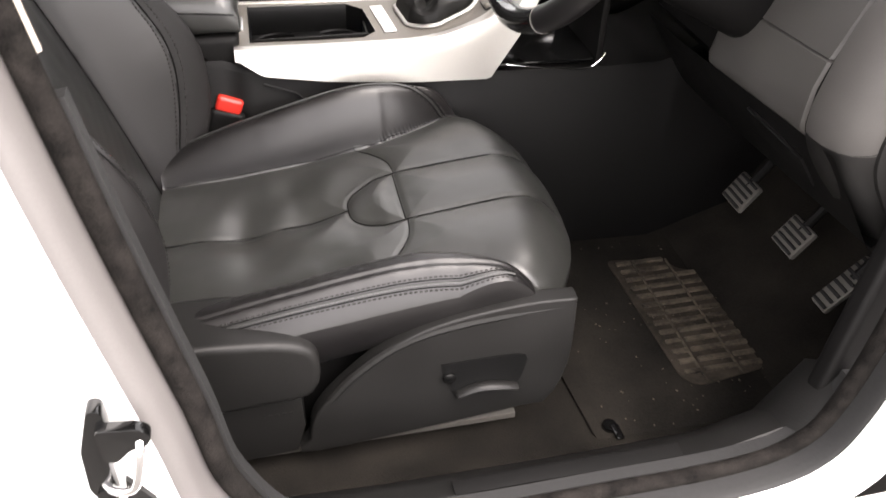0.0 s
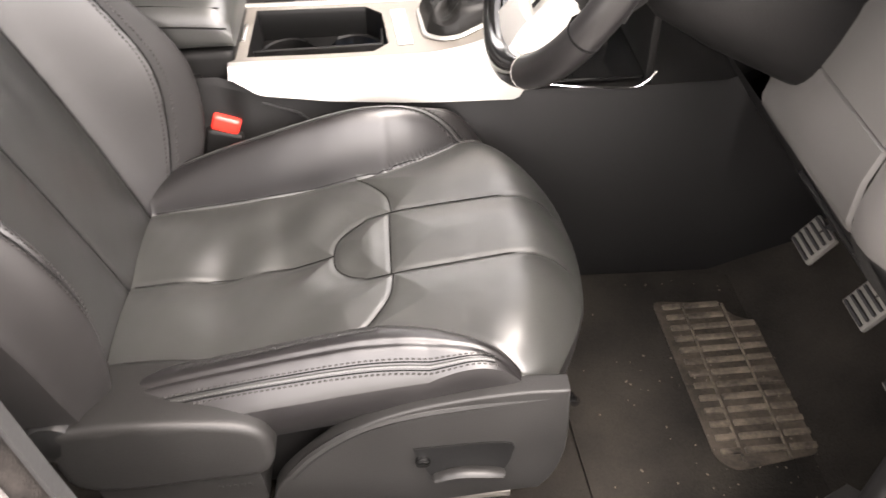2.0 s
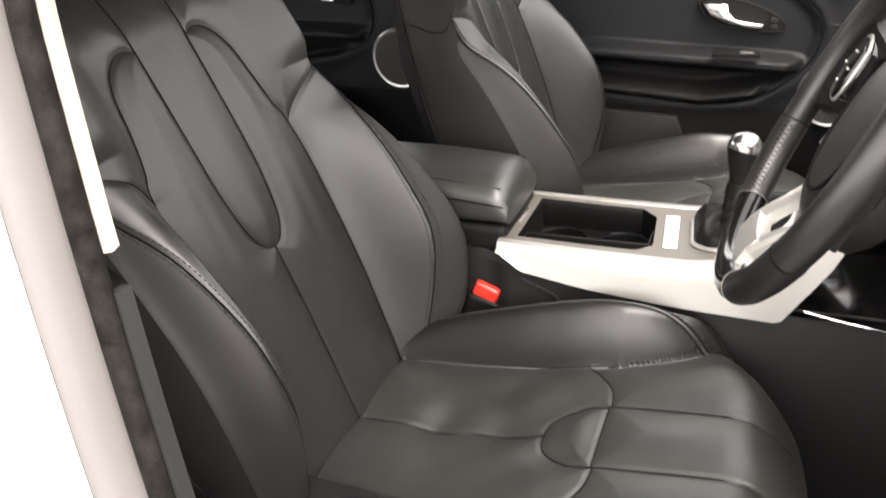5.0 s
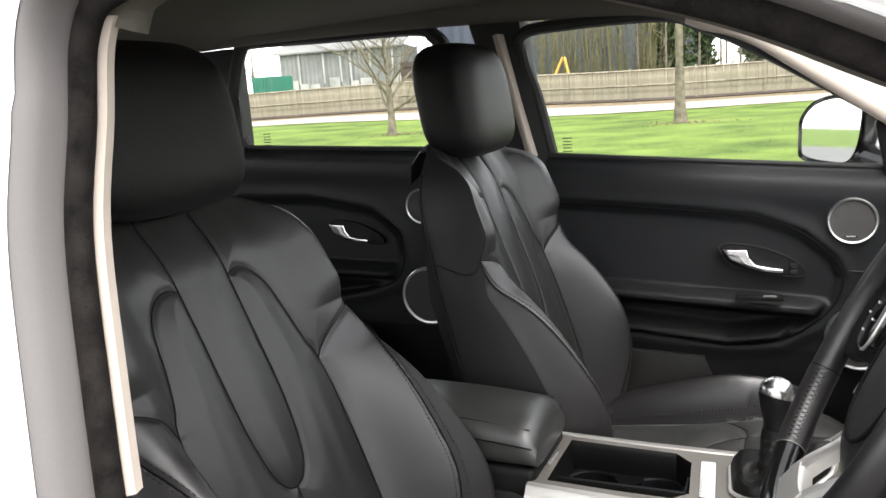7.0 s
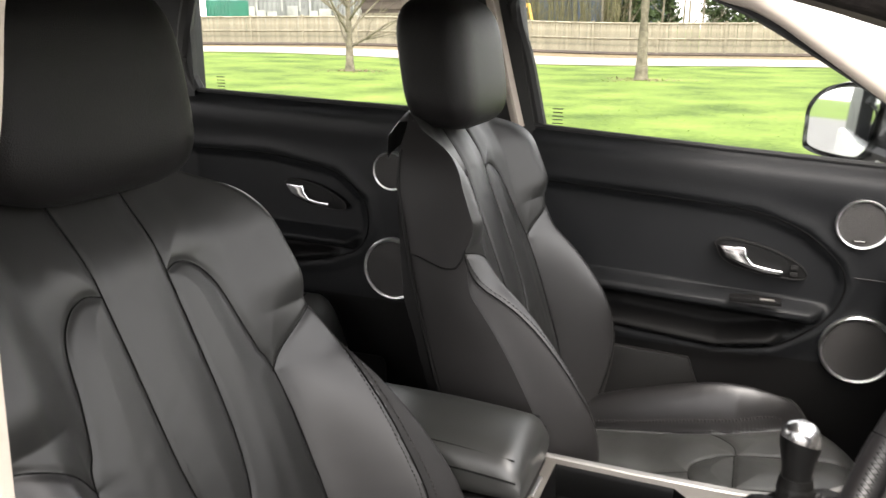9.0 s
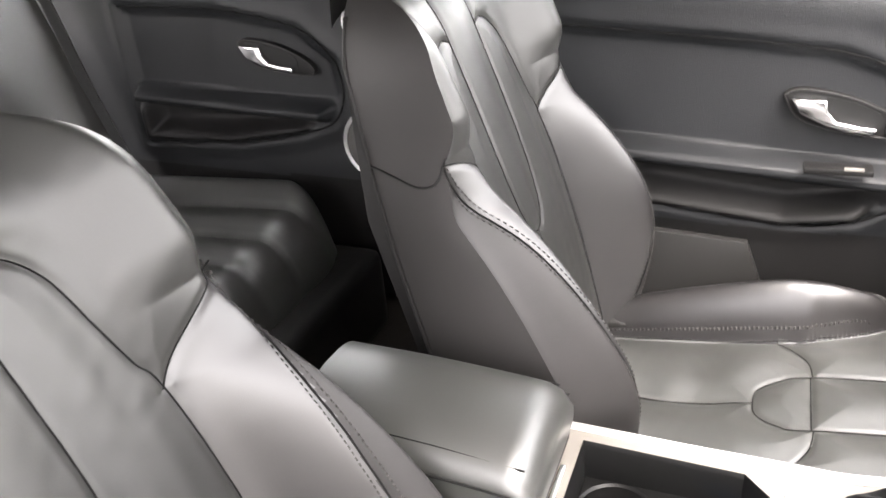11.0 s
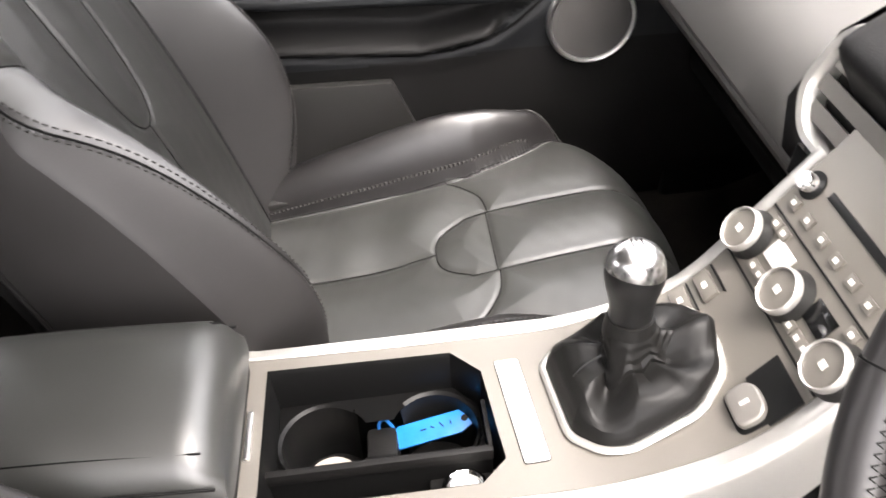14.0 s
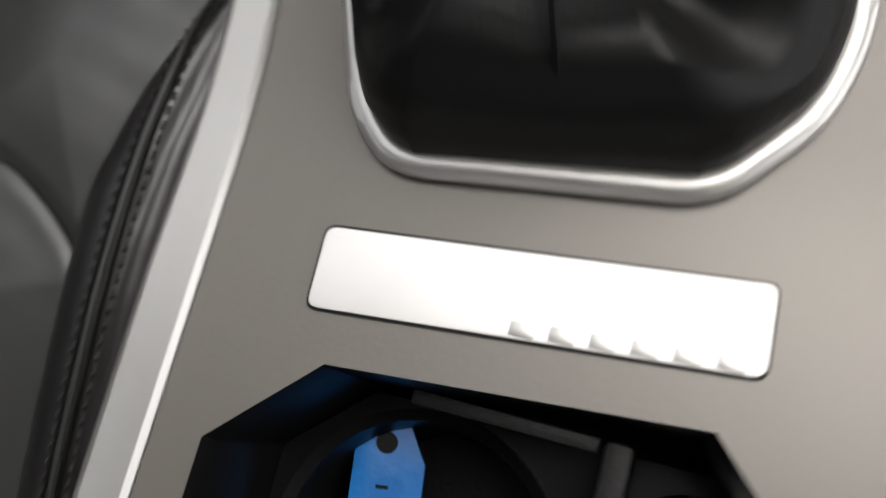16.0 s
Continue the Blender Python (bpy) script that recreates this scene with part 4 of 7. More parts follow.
for t, sc, hgt in dense:
    ring = []
    pts = OCT_FINE
    for q, (a, b) in enumerate(pts):
        ang = math.atan2(b - 0.008, a - 0.215)
        rr = min(1.0, sc)
        cx, cy = 0.215 + (gc.x - 0.215) * t, 0.006 + (gc.y - 0.006) * t
        rad = math.hypot(a - 0.215, b - 0.006)
        round_to = rad * (1 - t) + 0.070 * t
        fold = math.sin(t * math.pi) * (0.11 * math.sin(ang * 3 + 1.2 + 1.5 * t) - 0.13 * abs(math.sin(ang * 2.5 - 1.6 * t)) ** 0.7 + 0.05 + 0.07 * math.sin(ang * 8 + 3 * t))
        r = round_to * (rr + fold * 0.55)
        base = top_z(a) * (1 - t) + top_z(0.21) * t
        dz = math.sin(t * math.pi) * (0.006 * math.sin(ang * 4 + 0.5 + 1.5 * t) + 0.006 * math.sin(ang * 7 + 4 * t) - 0.006 * abs(math.sin(ang * 2 + 2 * t)))
        ring.append((cx + r * math.cos(ang), cy + r * math.sin(ang), base + hgt + dz))
    gaiter_rings.append(ring)
gaiter = part("gaiter", loft(gaiter_rings, True, False), GAITER, console, "soft folded black leather gaiter")
part("gaiter_seam", tube(curve_points([(0.150, 0.0, 0.848), (0.156, 0.0, 0.873), (0.168, 0.003, 0.886), (0.182, 0.006, 0.890)], 5), 0.0011, 5), DEEPBLACK, gaiter)
lean = facing((0.205, 0.013, 0.905), (0.0, 0.03, 1.0))
part("lever_collar", lathe([(0.0, -0.004), (0.0215, -0.004), (0.0225, 0.002), (0.0215, 0.012), (0.0195, 0.022), (0.0, 0.022)], lean, 28), GAITER, console, "stitched collar below the knob")
prof = [(0.0188, 0.014), (0.0190, 0.030), (0.0205, 0.042), (0.0230, 0.052), (0.0250, 0.061), (0.0257, 0.067), (0.0256, 0.0705)]


def knob_ring(r, z, slant):
    return [lean @ Vector((r * 0.96 * math.cos(a), r * 0.88 * math.sin(a), z + slant * r * math.cos(a - 0.6))) for a in np.linspace(0, math.tau, 36, endpoint=False)]


knob = part("gear_knob", loft([knob_ring(r, z, 0.26 * smooth(0.05, 0.07, z)) for r, z in prof]), KNOB, console, "black gear knob with a chrome top")
rings = [knob_ring(r, z, sl) for r, z, sl in ((0.0256, 0.0705, 0.26), (0.0253, 0.0755, 0.20), (0.0240, 0.0820, 0.14), (0.0214, 0.0880, 0.08), (0.0170, 0.0928, 0.04), (0.0110, 0.0958, 0.02), (0.0040, 0.0972, 0), (0.0008, 0.0973, 0))]
part("knob_cap", loft(rings), KNOBCAP, knob, "chrome cap with shift pattern")
for a, b, w, d in ((0, 0.004, 0.001, 0.012), (0.004, 0.004, 0.001, 0.012), (-0.004, 0.004, 0.001, 0.012), (0, 0.004, 0.010, 0.001)):
    m = lean @ Vector((a, b - 0.004, 0.0970))
    part("shift_mark", box(m, (w, d, 0.0008)), PLASTIC, knob)
# switches on the console's rise


def on_top(x, y, lift=0.0):
    n = top_normal(x)
    p = Vector((x, y, top_z(x))) + n * lift
    return Matrix.Translation(p) @ n.to_track_quat("Z", "Y").to_matrix().to_4x4(), p


def top_turn(x):
    n = top_normal(x)
    return (0, math.degrees(math.atan2(n.x, n.z)), 0)


epb_x = 0.283
_, p = on_top(epb_x, -0.062, 0.004)
tab = corner_round([(-0.014, -0.017), (0.006, -0.018), (0.014, -0.010), (0.014, 0.010), (0.006, 0.018), (-0.014, 0.017)], 0.007)
em, _ = on_top(epb_x, -0.062, 0.0)
bm = prism(tab, -0.002, 0.009, "z", 0.003, 3)
bmesh.ops.transform(bm, matrix=Matrix.Translation(em.to_translation()) @ Euler([radians(a) for a in top_turn(epb_x)]).to_matrix().to_4x4(), verts=bm.verts)
epb = part("parking_brake_switch", bm, GREYSATIN, console, "rounded silver parking brake switch")
bm = prism(corner_round([(-0.017, -0.021), (0.017, -0.021), (0.017, 0.021), (-0.017, 0.021)], 0.009), 0.0006, 0.0016, "z")
bmesh.ops.transform(bm, matrix=Matrix.Translation(em.to_translation()) @ Euler([radians(a) for a in top_turn(epb_x)]).to_matrix().to_4x4(), verts=bm.verts)
part("switch_well", bm, DEEPBLACK, epb)
_, p = on_top(epb_x, -0.062, 0.0094)
part("brake_mark", box(p, (0.008, 0.003, 0.001), 0.0, top_turn(epb_x)), MARK, epb)
_, p = on_top(0.300, -0.062, 0.0010)
part("card_slot", box(p, (0.032, 0.048, 0.003), 0.0, top_turn(0.300)), DEEPBLACK, console, "deep black slot")
for xx in (0.272, 0.293):
    _, p = on_top(xx, 0.066, 0.0022)
    sw = part("seat_heat_switch", box(p, (0.016, 0.030, 0.005), 0.0015, top_turn(xx), 2), SATIN_GREY, console, "grey rocker switch")
    _, p = on_top(xx, 0.066, 0.0052)
    part("switch_mark", box(p, (0.005, 0.006, 0.0008), 0.0, top_turn(xx)), MARK, sw)
    _, p = on_top(xx + 0.009, 0.066, 0.0012)
    part("switch_gap", box(p, (0.0016, 0.034, 0.003), 0.0, top_turn(xx)), DEEPBLACK, sw)

# ---- centre stack ----
stack = thing("centre_stack", "silver climate panel with three round dials", "control panel", (0.34, 0, 0.95))
up = Vector((0.375 - 0.318, 0, 1.000 - 0.926)).normalized()
out = Vector((-up.z, 0, up.x))
ORG = Vector((0.318, 0, 0.926))


def on_stack(u, y, lift=0.0):
    return ORG + up * u + out * lift + Vector((0, y, 0))




def stack_box(u, y, lift, du, dy, dn, bevel=0.0, seg=2):
    m = Matrix((( up.x, 0, out.x), (0, 1, 0), (up.z, 0, out.z))).to_4x4()
    bm = bmesh.new()
    bmesh.ops.create_cube(bm, size=1, matrix=Matrix.Translation(on_stack(u, y, lift)) @ m @ Matrix.Diagonal((du, dy, dn, 1)))
    if bevel:
        bmesh.ops.bevel(bm, geom=list(bm.edges), offset=bevel, segments=seg, profile=0.6, affect="EDGES", clamp_overlap=True)
    return bm


part("stack_face", stack_box(0.070, 0, -0.012, 0.158, 0.176, 0.024, 0.002), SATIN_GREY, stack, "warm grey satin face")
part("stack_line", stack_box(-0.004, 0, 0.0008, 0.0014, 0.172, 0.0016), DEEPBLACK, stack)
part("stack_line", stack_box(0.052, 0, 0.0008, 0.0014, 0.172, 0.0016), DEEPBLACK, stack)
for y in (0.078, -0.001, -0.081):
    m = facing(on_stack(0.020, y, 0.0), out)
    dial = part("dial", lathe([(0.0, 0), (0.0235, 0), (0.0202, 0.010), (0.0193, 0.0135), (0.0, 0.0135)], m, 40), PLASTIC_GREY, stack, "round dial with a bright ring")
    part("dial_ring", lathe([(0.0193, 0.010), (0.0205, 0.0115), (0.0202, 0.0165), (0.0187, 0.0185), (0.0177, 0.0175), (0.0177, 0.0130)], m, 40), SATIN, dial, "bright metal ring")
    part("dial_face", lathe([(0.0, 0.0165), (0.0178, 0.0155), (0.0178, 0.0120), (0.0, 0.0120)], m, 36), SATIN_GREY, dial)
    part("dial_mark", stack_box(0.020, y, 0.0168, 0.006, 0.007, 0.0008, 0.0002), MARK, dial)
    if y == 0.0:
        part("dial_split", stack_box(0.020, y, 0.0170, 0.0014, 0.036, 0.0006), DEEPBLACK, dial)
for y in (0.037, -0.037):
    part("display", stack_box(0.030, y, 0.0008, 0.020, 0.030, 0.0016, 0.0004), GLOSSBLACK if y < 0 else MARK, stack, "small dark display" if y < 0 else "small bright display")
for u, ys in ((0.008, (0.048, 0.036, 0.022, -0.024, -0.038, -0.050)), (0.066, (0.070, 0.045, 0.020, -0.005, -0.030, -0.055)), (0.044, (0.066, 0.052, -0.066))):
    for y in ys:
        b = part("button", stack_box(u, y, 0.0014, 0.010, 0.013, 0.003, 0.001), SATIN_GREY, stack, "grey push button")
        part("button_mark", stack_box(u, y, 0.0032, 0.004, 0.005, 0.0006), MARK, b)
part("disc_slot", stack_box(0.092, -0.010, 0.0008, 0.007, 0.120, 0.0018, 0.0005), DEEPBLACK, stack, "long black disc slot")
sm = facing(on_stack(0.086, 0.072, 0.0), out)
part("audio_knob", lathe([(0.0, 0), (0.0085, 0), (0.0085, 0.012), (0.007, 0.014), (0.0, 0.014)], sm, 24), CHROME, stack, "small chrome knob")
part("knob_recess", lathe([(0.0, 0.0006), (0.013, 0.0006), (0.013, 0.0012), (0.0, 0.0012)], sm, 28), DEEPBLACK, stack)

# armrest box
arm = thing("armrest_box", "black leather armrest box behind the console", "armrest", (-0.25, 0, 0.80))
rings = []
for i, t in enumerate(np.linspace(0, 1, 25)):
    x = -0.128 - t * 0.262
    end = 1 - max(0, (0.10 - t) / 0.10) ** 2.4 * 0.15
    zt = 0.934 + 0.014 * t + 0.004 * math.sin(t * math.pi) - (1 - end) * 0.16
    half = 0.085 * (1 - 0.05 * (1 - end) * 4)
    ring = []
    for q in range(44):
        c, s = math.cos(q * math.tau / 44), math.sin(q * math.tau / 44)
        e = 0.46
        cy = half * math.copysign(abs(c) ** e, c)
        cz = 0.5 * (zt + 0.862) + 0.5 * (zt - 0.862) * math.copysign(abs(s) ** (0.62 if s > 0 else 0.3), s)
        ring.append((x, cy, cz - 0.013 * (abs(cy) / half) ** 2 * (s > 0)))
    rings.append(ring)
lid = part("lid", loft(rings), LEATHER, arm, "padded leather lid")
for sgn in (-1, 1):
    part("lid_seam", tube(curve_points([(-0.133, sgn * 0.0845, 0.897), (-0.20, sgn * 0.0860, 0.904), (-0.29, sgn * 0.0860, 0.910), (-0.38, sgn * 0.0855, 0.916)], 6), 0.0013, 5), DEEPBLACK, lid)
for sgn in (-1, 1):
    part("top_seam", tube([(-0.140 - 0.24 * t, sgn * 0.068, 0.9205 + 0.0125 * t + 0.0035 * math.sin(t * math.pi)) for t in np.linspace(0, 1, 14)], 0.0010, 5), SEAM, lid)
part("box_body", box((-0.262, 0, 0.80), (0.262, 0.168, 0.125), 0.012, seg=3), PLASTIC, arm, "black plastic box body")

# blue key tag lying over the front cup well
tag = thing("key_tag", "blue plastic key tag lying in the console tray", "key tag", (0.034, 0.0, 0.79))
tm = Matrix.Translation((0.030, 0.036, 0.778)) @ pose(0, 0, 0, 12, -8, 6)
outline = [(-0.034, -0.011), (0.028, -0.012), (0.040, -0.006), (0.042, 0.003), (0.034, 0.011), (-0.030, 0.012), (-0.036, 0.006)]
bm = prism(outline, -0.0014, 0.0014, "z", 0.0006)
bmesh.ops.transform(bm, matrix=tm, verts=bm.verts)
part("tag_body", bm, BLUE, tag, "blue plastic tag plate")
bm = tube([tm @ Vector(p) for p in curve_points([(-0.033, -0.004, 0), (-0.040, 0.000, 0.001), (-0.047, 0.010, 0.003), (-0.047, 0.019, 0.004), (-0.041, 0.022, 0.004), (-0.036, 0.015, 0.002), (-0.033, 0.007, 0)], 5)], 0.0017, 8)
part("tag_loop", bm, BLUE, tag, "blue plastic loop")
bm = lathe([(0.0, 0), (0.0035, 0), (0.0035, 0.0004), (0.0, 0.0004)], tm @ Matrix.Translation((0.034, 0.001, 0.0014)), 16)
part("tag_hole", bm, DEEPBLACK, tag)
for k in range(4):
    bm = box((0, 0, 0), (0.0012, 0.004 + 0.002 * (k % 2), 0.0004))
    bmesh.ops.transform(bm, matrix=tm @ Matrix.Translation((0.020 - k * 0.009, 0.001, 0.0016)) @ pose(0, 0, 0, 0, 0, 30 * k), verts=bm.verts)
    part("tag_scribble", bm, PLASTIC, tag)
part("key_ring", tube([tm @ Vector((-0.049 + 0.010 * math.cos(a), 0.004 + 0.010 * math.sin(a), -0.006)) for a in np.linspace(0, math.tau, 24, endpoint=False)], 0.0009, 6, True), CHROME, tag, "thin steel key ring")

# front cubby with a bright rim
cub = thing("cubby", "black open cubby with a thin chrome rim under the dash", "cubby", (0.38, 0, 0.75))
part("cubby_floor", box((0.385, 0.0, 0.783), (0.18, 0.19, 0.008), 0.003), GLOSSBLACK, cub)
part("cubby_back", box((0.475, 0.0, 0.82), (0.012, 0.20, 0.15), 0.003), PLASTIC, cub)
part("rim", tube(curve_points([(0.305, -0.104, 0.790), (0.37, -0.108, 0.781), (0.445, -0.108, 0.774), (0.470, -0.108, 0.784), (0.482, -0.108, 0.800)], 6), 0.0017, 8), CHROME, cub, "thin chrome rim")

# ---- the car's shell ----
floor_bm = bmesh.new()
rows = [(-1.75, 0.62), (-1.25, 0.60), (-0.95, 0.46), (-0.60, 0.42), (-0.30, 0.43), (0.0, 0.43), (0.30, 0.415), (0.62, 0.412), (0.78, 0.47), (0.93, 0.66), (0.98, 0.90)]
ys = [-0.79, -0.74, -0.60, -0.40, -0.20, -0.12, 0.0, 0.12, 0.20, 0.40, 0.60, 0.74, 0.84]
loft([[(x, y, z + 0.05 * (abs(y) > 0.7)) for y in ys] for x, z in rows], False, False, floor_bm)
solid("floor", floor_bm, CARPET, "black carpeted car floor with crumbs", "floor", "structure")
solid("ceiling", loft([[(x, y, 1.640 + dz - 0.028 * abs((y - 0.07) / 0.72) ** 8 - 0.055 * smooth(0.35, 0.66, -y)) for y in np.linspace(-0.66, 0.78, 22)] for x, dz in ((-1.8, -0.04), (-1.2, 0.0), (-0.6, 0.01), (-0.1, 0.0), (0.10, -0.035))], False, False), HEADLINER, "dark grey cloth headliner", "ceiling", "structure")
roof = box((-0.87, 0.06, 1.690), (1.94, 1.46, 0.03), 0.012)
solid("roof", roof, PAINT, "white painted roof panel", "roof", "structure")

# driver door opening: sill, pillar, front jamb, roof rail


def swept(line, section, up=(0, 1, 0)):
    """Draws a section (sideways, outwards) along a line in a plane of constant y."""
    pts = [Vector(p) for p in line]
    rings = []
    for i, p in enumerate(pts):
        d = (pts[min(i + 1, len(pts) - 1)] - pts[max(i - 1, 0)]).normalized()
        side = Vector((0, 1, 0)).cross(d).normalized()
        rings.append([p + side * a + Vector((0, b, 0)) for a, b in section])
    return loft(rings)


opening = curve_points([(0.62, -0.735, 1.235), (0.42, -0.700, 1.360), (0.283, -0.680, 1.430), (0.175, -0.668, 1.478), (0.0, -0.660, 1.525), (-0.15, -0.658, 1.538), (-0.257, -0.660, 1.530), (-0.292, -0.661, 1.500), (-0.298, -0.672, 1.430), (-0.295, -0.695, 1.34), (-0.265, -0.724, 1.20), (-0.225, -0.762, 1.00), (-0.185, -0.793, 0.82), (-0.165, -0.798, 0.70), (-0.10, -0.795, 0.590), (0.05, -0.790, 0.556), (0.25, -0.788, 0.552), (0.42, -0.788, 0.555), (0.51, -0.788, 0.585), (0.545, -0.788, 0.66), (0.560, -0.787, 0.80), (0.566, -0.782, 0.95), (0.60, -0.765, 1.12)], 6)
opening = [p + Vector((-0.008 * (1 - smooth(1.15, 1.40, p.z)) if p.x < -0.12 else 0.0, 0, 0)) for p in opening]
ring_seal = opening
sec = [(0.0115 * math.cos(k * math.tau / 12), 0.011 * math.sin(k * math.tau / 12)) for k in range(12)]
solid("door_seal", swept(ring_seal, sec), FLOCK, "dusty flocked door seal round the driver opening", "door seal", "structure")
inner = [Vector((p.x + 0.006, p.y + 0.013, p.z + 0.004)) for p in opening if p.z < 1.12 and p.x < 0.55]
sec = [(-0.008, -0.008), (0.004, -0.008), (0.006, 0.0), (0.004, 0.008), (-0.008, 0.008)]
solid("seal_lip", swept(inner, sec), RUBBER, "black rubber lip inside the door seal", "door seal", "structure")
# painted body round the opening
path = opening
mid = Vector((0.2, -0.8, 1.0))


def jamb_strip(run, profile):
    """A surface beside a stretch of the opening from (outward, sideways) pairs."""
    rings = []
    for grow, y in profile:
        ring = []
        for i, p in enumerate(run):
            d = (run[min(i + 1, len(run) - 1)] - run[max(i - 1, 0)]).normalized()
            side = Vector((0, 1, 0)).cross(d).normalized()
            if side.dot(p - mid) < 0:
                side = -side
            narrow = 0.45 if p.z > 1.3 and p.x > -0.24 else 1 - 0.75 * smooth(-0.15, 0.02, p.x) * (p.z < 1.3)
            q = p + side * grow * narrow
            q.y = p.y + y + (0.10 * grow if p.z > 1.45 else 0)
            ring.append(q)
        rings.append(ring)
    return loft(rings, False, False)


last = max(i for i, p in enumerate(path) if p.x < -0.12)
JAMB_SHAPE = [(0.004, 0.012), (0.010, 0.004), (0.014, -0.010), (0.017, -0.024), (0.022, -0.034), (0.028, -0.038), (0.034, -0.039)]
# Grey stands for shade on the white paint between seal and body.
solid("door_jamb", jamb_strip(path[:last + 1], JAMB_SHAPE), SHADED_JAMB, "door jamb beside the seal, white paint coloured grey as if shaded", "door jamb", "structure")
solid("sill_seal", jamb_strip(path[last:], JAMB_SHAPE), RUBBER, "black rubber strip along the door sill", "door seal", "structure")
solid("body_side", jamb_strip(path, [(0.033, -0.040), (0.037, -0.042), (0.060, -0.0425), (0.11, -0.043), (0.17, -0.046), (0.26, -0.065)]), PAINT, "white painted body round the open driver doorway", "car body", "structure")
solid("rear_door_skin", box((-0.90, -0.875, 0.86), (1.02, 0.03, 0.72), 0.012), PAINT, "white rear door seen edge on", "car body", "structure")
solid("lower_sill", box((0.1, -0.86, 0.43), (1.9, 0.06, 0.16), 0.02), PAINT, "white painted lower sill", "car body", "structure")
# inner sill cover
sill = loft([[(x, -0.782, 0.548 + dz), (x, -0.765, 0.556 + dz), (x, -0.735, 0.548 + dz), (x, -0.705, 0.520 + dz), (x, -0.690, 0.470 + dz), (x, -0.688, 0.42), (x, -0.78, 0.42)] for x, dz in ((-0.20, 0.015), (0.0, 0.003), (0.25, 0.0), (0.42, 0.004), (0.50, 0.03), (0.55, 0.12))])
sc = thing("sill_cover", "dark grey plastic sill cover along the door opening", "sill", (0.15, -0.73, 0.42))
part("cover", sill, PLASTIC_GREY, sc)
part("scuff_strip", box((0.22, -0.752, 0.557), (0.30, 0.022, 0.004), 0.0015), PLASTIC, sc, "raised scuff strip")
part("kick_panel", prism([(0.50, 0.42), (0.62, 0.42), (0.72, 0.70), (0.62, 0.95), (0.545, 0.90), (0.53, 0.60)], -0.765, -0.735, "y", 0.01, 3), PLASTIC, sc, "black kick panel")
# pillar trims on the driver side
post_line = [p for p in opening if p.x < -0.15 and 0.56 < p.z < 1.515]


def pillar_section(p, far, lip):
    return [(p.x + lip, p.y + 0.010, p.z), (p.x + lip + 0.005, p.y + 0.015, p.z), (p.x + lip + 0.002, p.y + 0.026, p.z), (p.x - 0.04, p.y + 0.050, p.z), (p.x - far, p.y + 0.060, p.z), (p.x - far, p.y + 0.02, p.z)]


solid("pillar_trim", loft([pillar_section(p, 0.13, 0.006) for p in post_line if p.z > 1.11]), BEIGE, "ivory upper pillar trim beside the driver seat", "pillar trim", "structure")
solid("pillar_trim_lower", loft([pillar_section(p, 0.14, 0.004) for p in post_line if p.z < 1.13]), PLASTIC, "black lower pillar trim", "pillar trim", "structure")
rail = [p for p in opening[:44] if p.z > 1.22]
solid("roof_rail_paint", tube([p + Vector((0.0, -0.020, 0.050)) for p in rail], 0.034, 12), PAINT, "white painted roof rail", "car body", "structure")
solid("roof_rail_trim", tube([p + Vector((-0.004, 0.040, 0.018)) for p in rail], 0.028, 12), HEADLINER, "cloth trim on the roof rail", "pillar trim", "structure")
# striker on the pillar
st = thing("door_striker", "black steel door striker bolted to the white pillar", "striker", (-0.27, -0.83, 0.80))
plate_pts = corner_round([(-0.265, 0.888), (-0.254, 0.886), (-0.253, 0.866), (-0.260, 0.835), (-0.262, 0.800), (-0.262, 0.772), (-0.276, 0.764), (-0.284, 0.790), (-0.280, 0.840)], 0.005)
part("plate", prism(plate_pts, -0.832, -0.815, "y", 0.002), GLOSSBLACK, st)
horn = corner_round([(-0.262, 0.872), (-0.228, 0.868), (-0.219, 0.858), (-0.224, 0.846), (-0.238, 0.844), (-0.252, 0.830), (-0.262, 0.834)], 0.006)
part("horn", prism(horn, -0.840, -0.828, "y", 0.002), GLOSSBLACK, st)
part("loop", tube(curve_points([(-0.230, -0.836, 0.854), (-0.231, -0.846, 0.842), (-0.238, -0.848, 0.815), (-0.246, -0.846, 0.800), (-0.262, -0.840, 0.796), (-0.272, -0.826, 0.795)], 5), 0.0040, 10), CHROME, st, "worn steel loop")
part("bolt", lathe([(0.0, 0), (0.008, 0), (0.008, 0.005), (0.004, 0.007), (0.0, 0.007)], facing((-0.270, -0.832, 0.785), (0, -1, 0)), 14), GLOSSBLACK, st)
lab = thing("tyre_label", "small grey printed sticker on the white pillar", "sticker", (-0.25, -0.83, 0.76))
part("sticker", prism([(-0.254, 0.792), (-0.235, 0.757), (-0.236, 0.690), (-0.268, 0.690)], -0.828, -0.8225, "y"), PLASTIC_GREY, lab)
for k in range(6):
    part("print_bar", box((-0.250, -0.8285, 0.752 - k * 0.009), (0.022, 0.001, 0.0025)), GREYSATIN, lab)

for ob in (st, lab):
    ob.location.y -= 0.0165

# ---- far side doors ----
LOOP = [(-0.36, 1.150), (-0.05, 1.128), (0.137, 1.109), (0.234, 1.072), (0.300, 1.015), (0.317, 0.971), (0.304, 0.918), (0.264, 0.870), (0.193, 0.825), (0.079, 0.808), (-0.134, 0.829), (-0.36, 0.840)]
BELT_X, BELT_Z = [-0.45, -0.32, 0.074, 0.397, 0.60], [1.268, 1.257, 1.228, 1.206, 1.19]


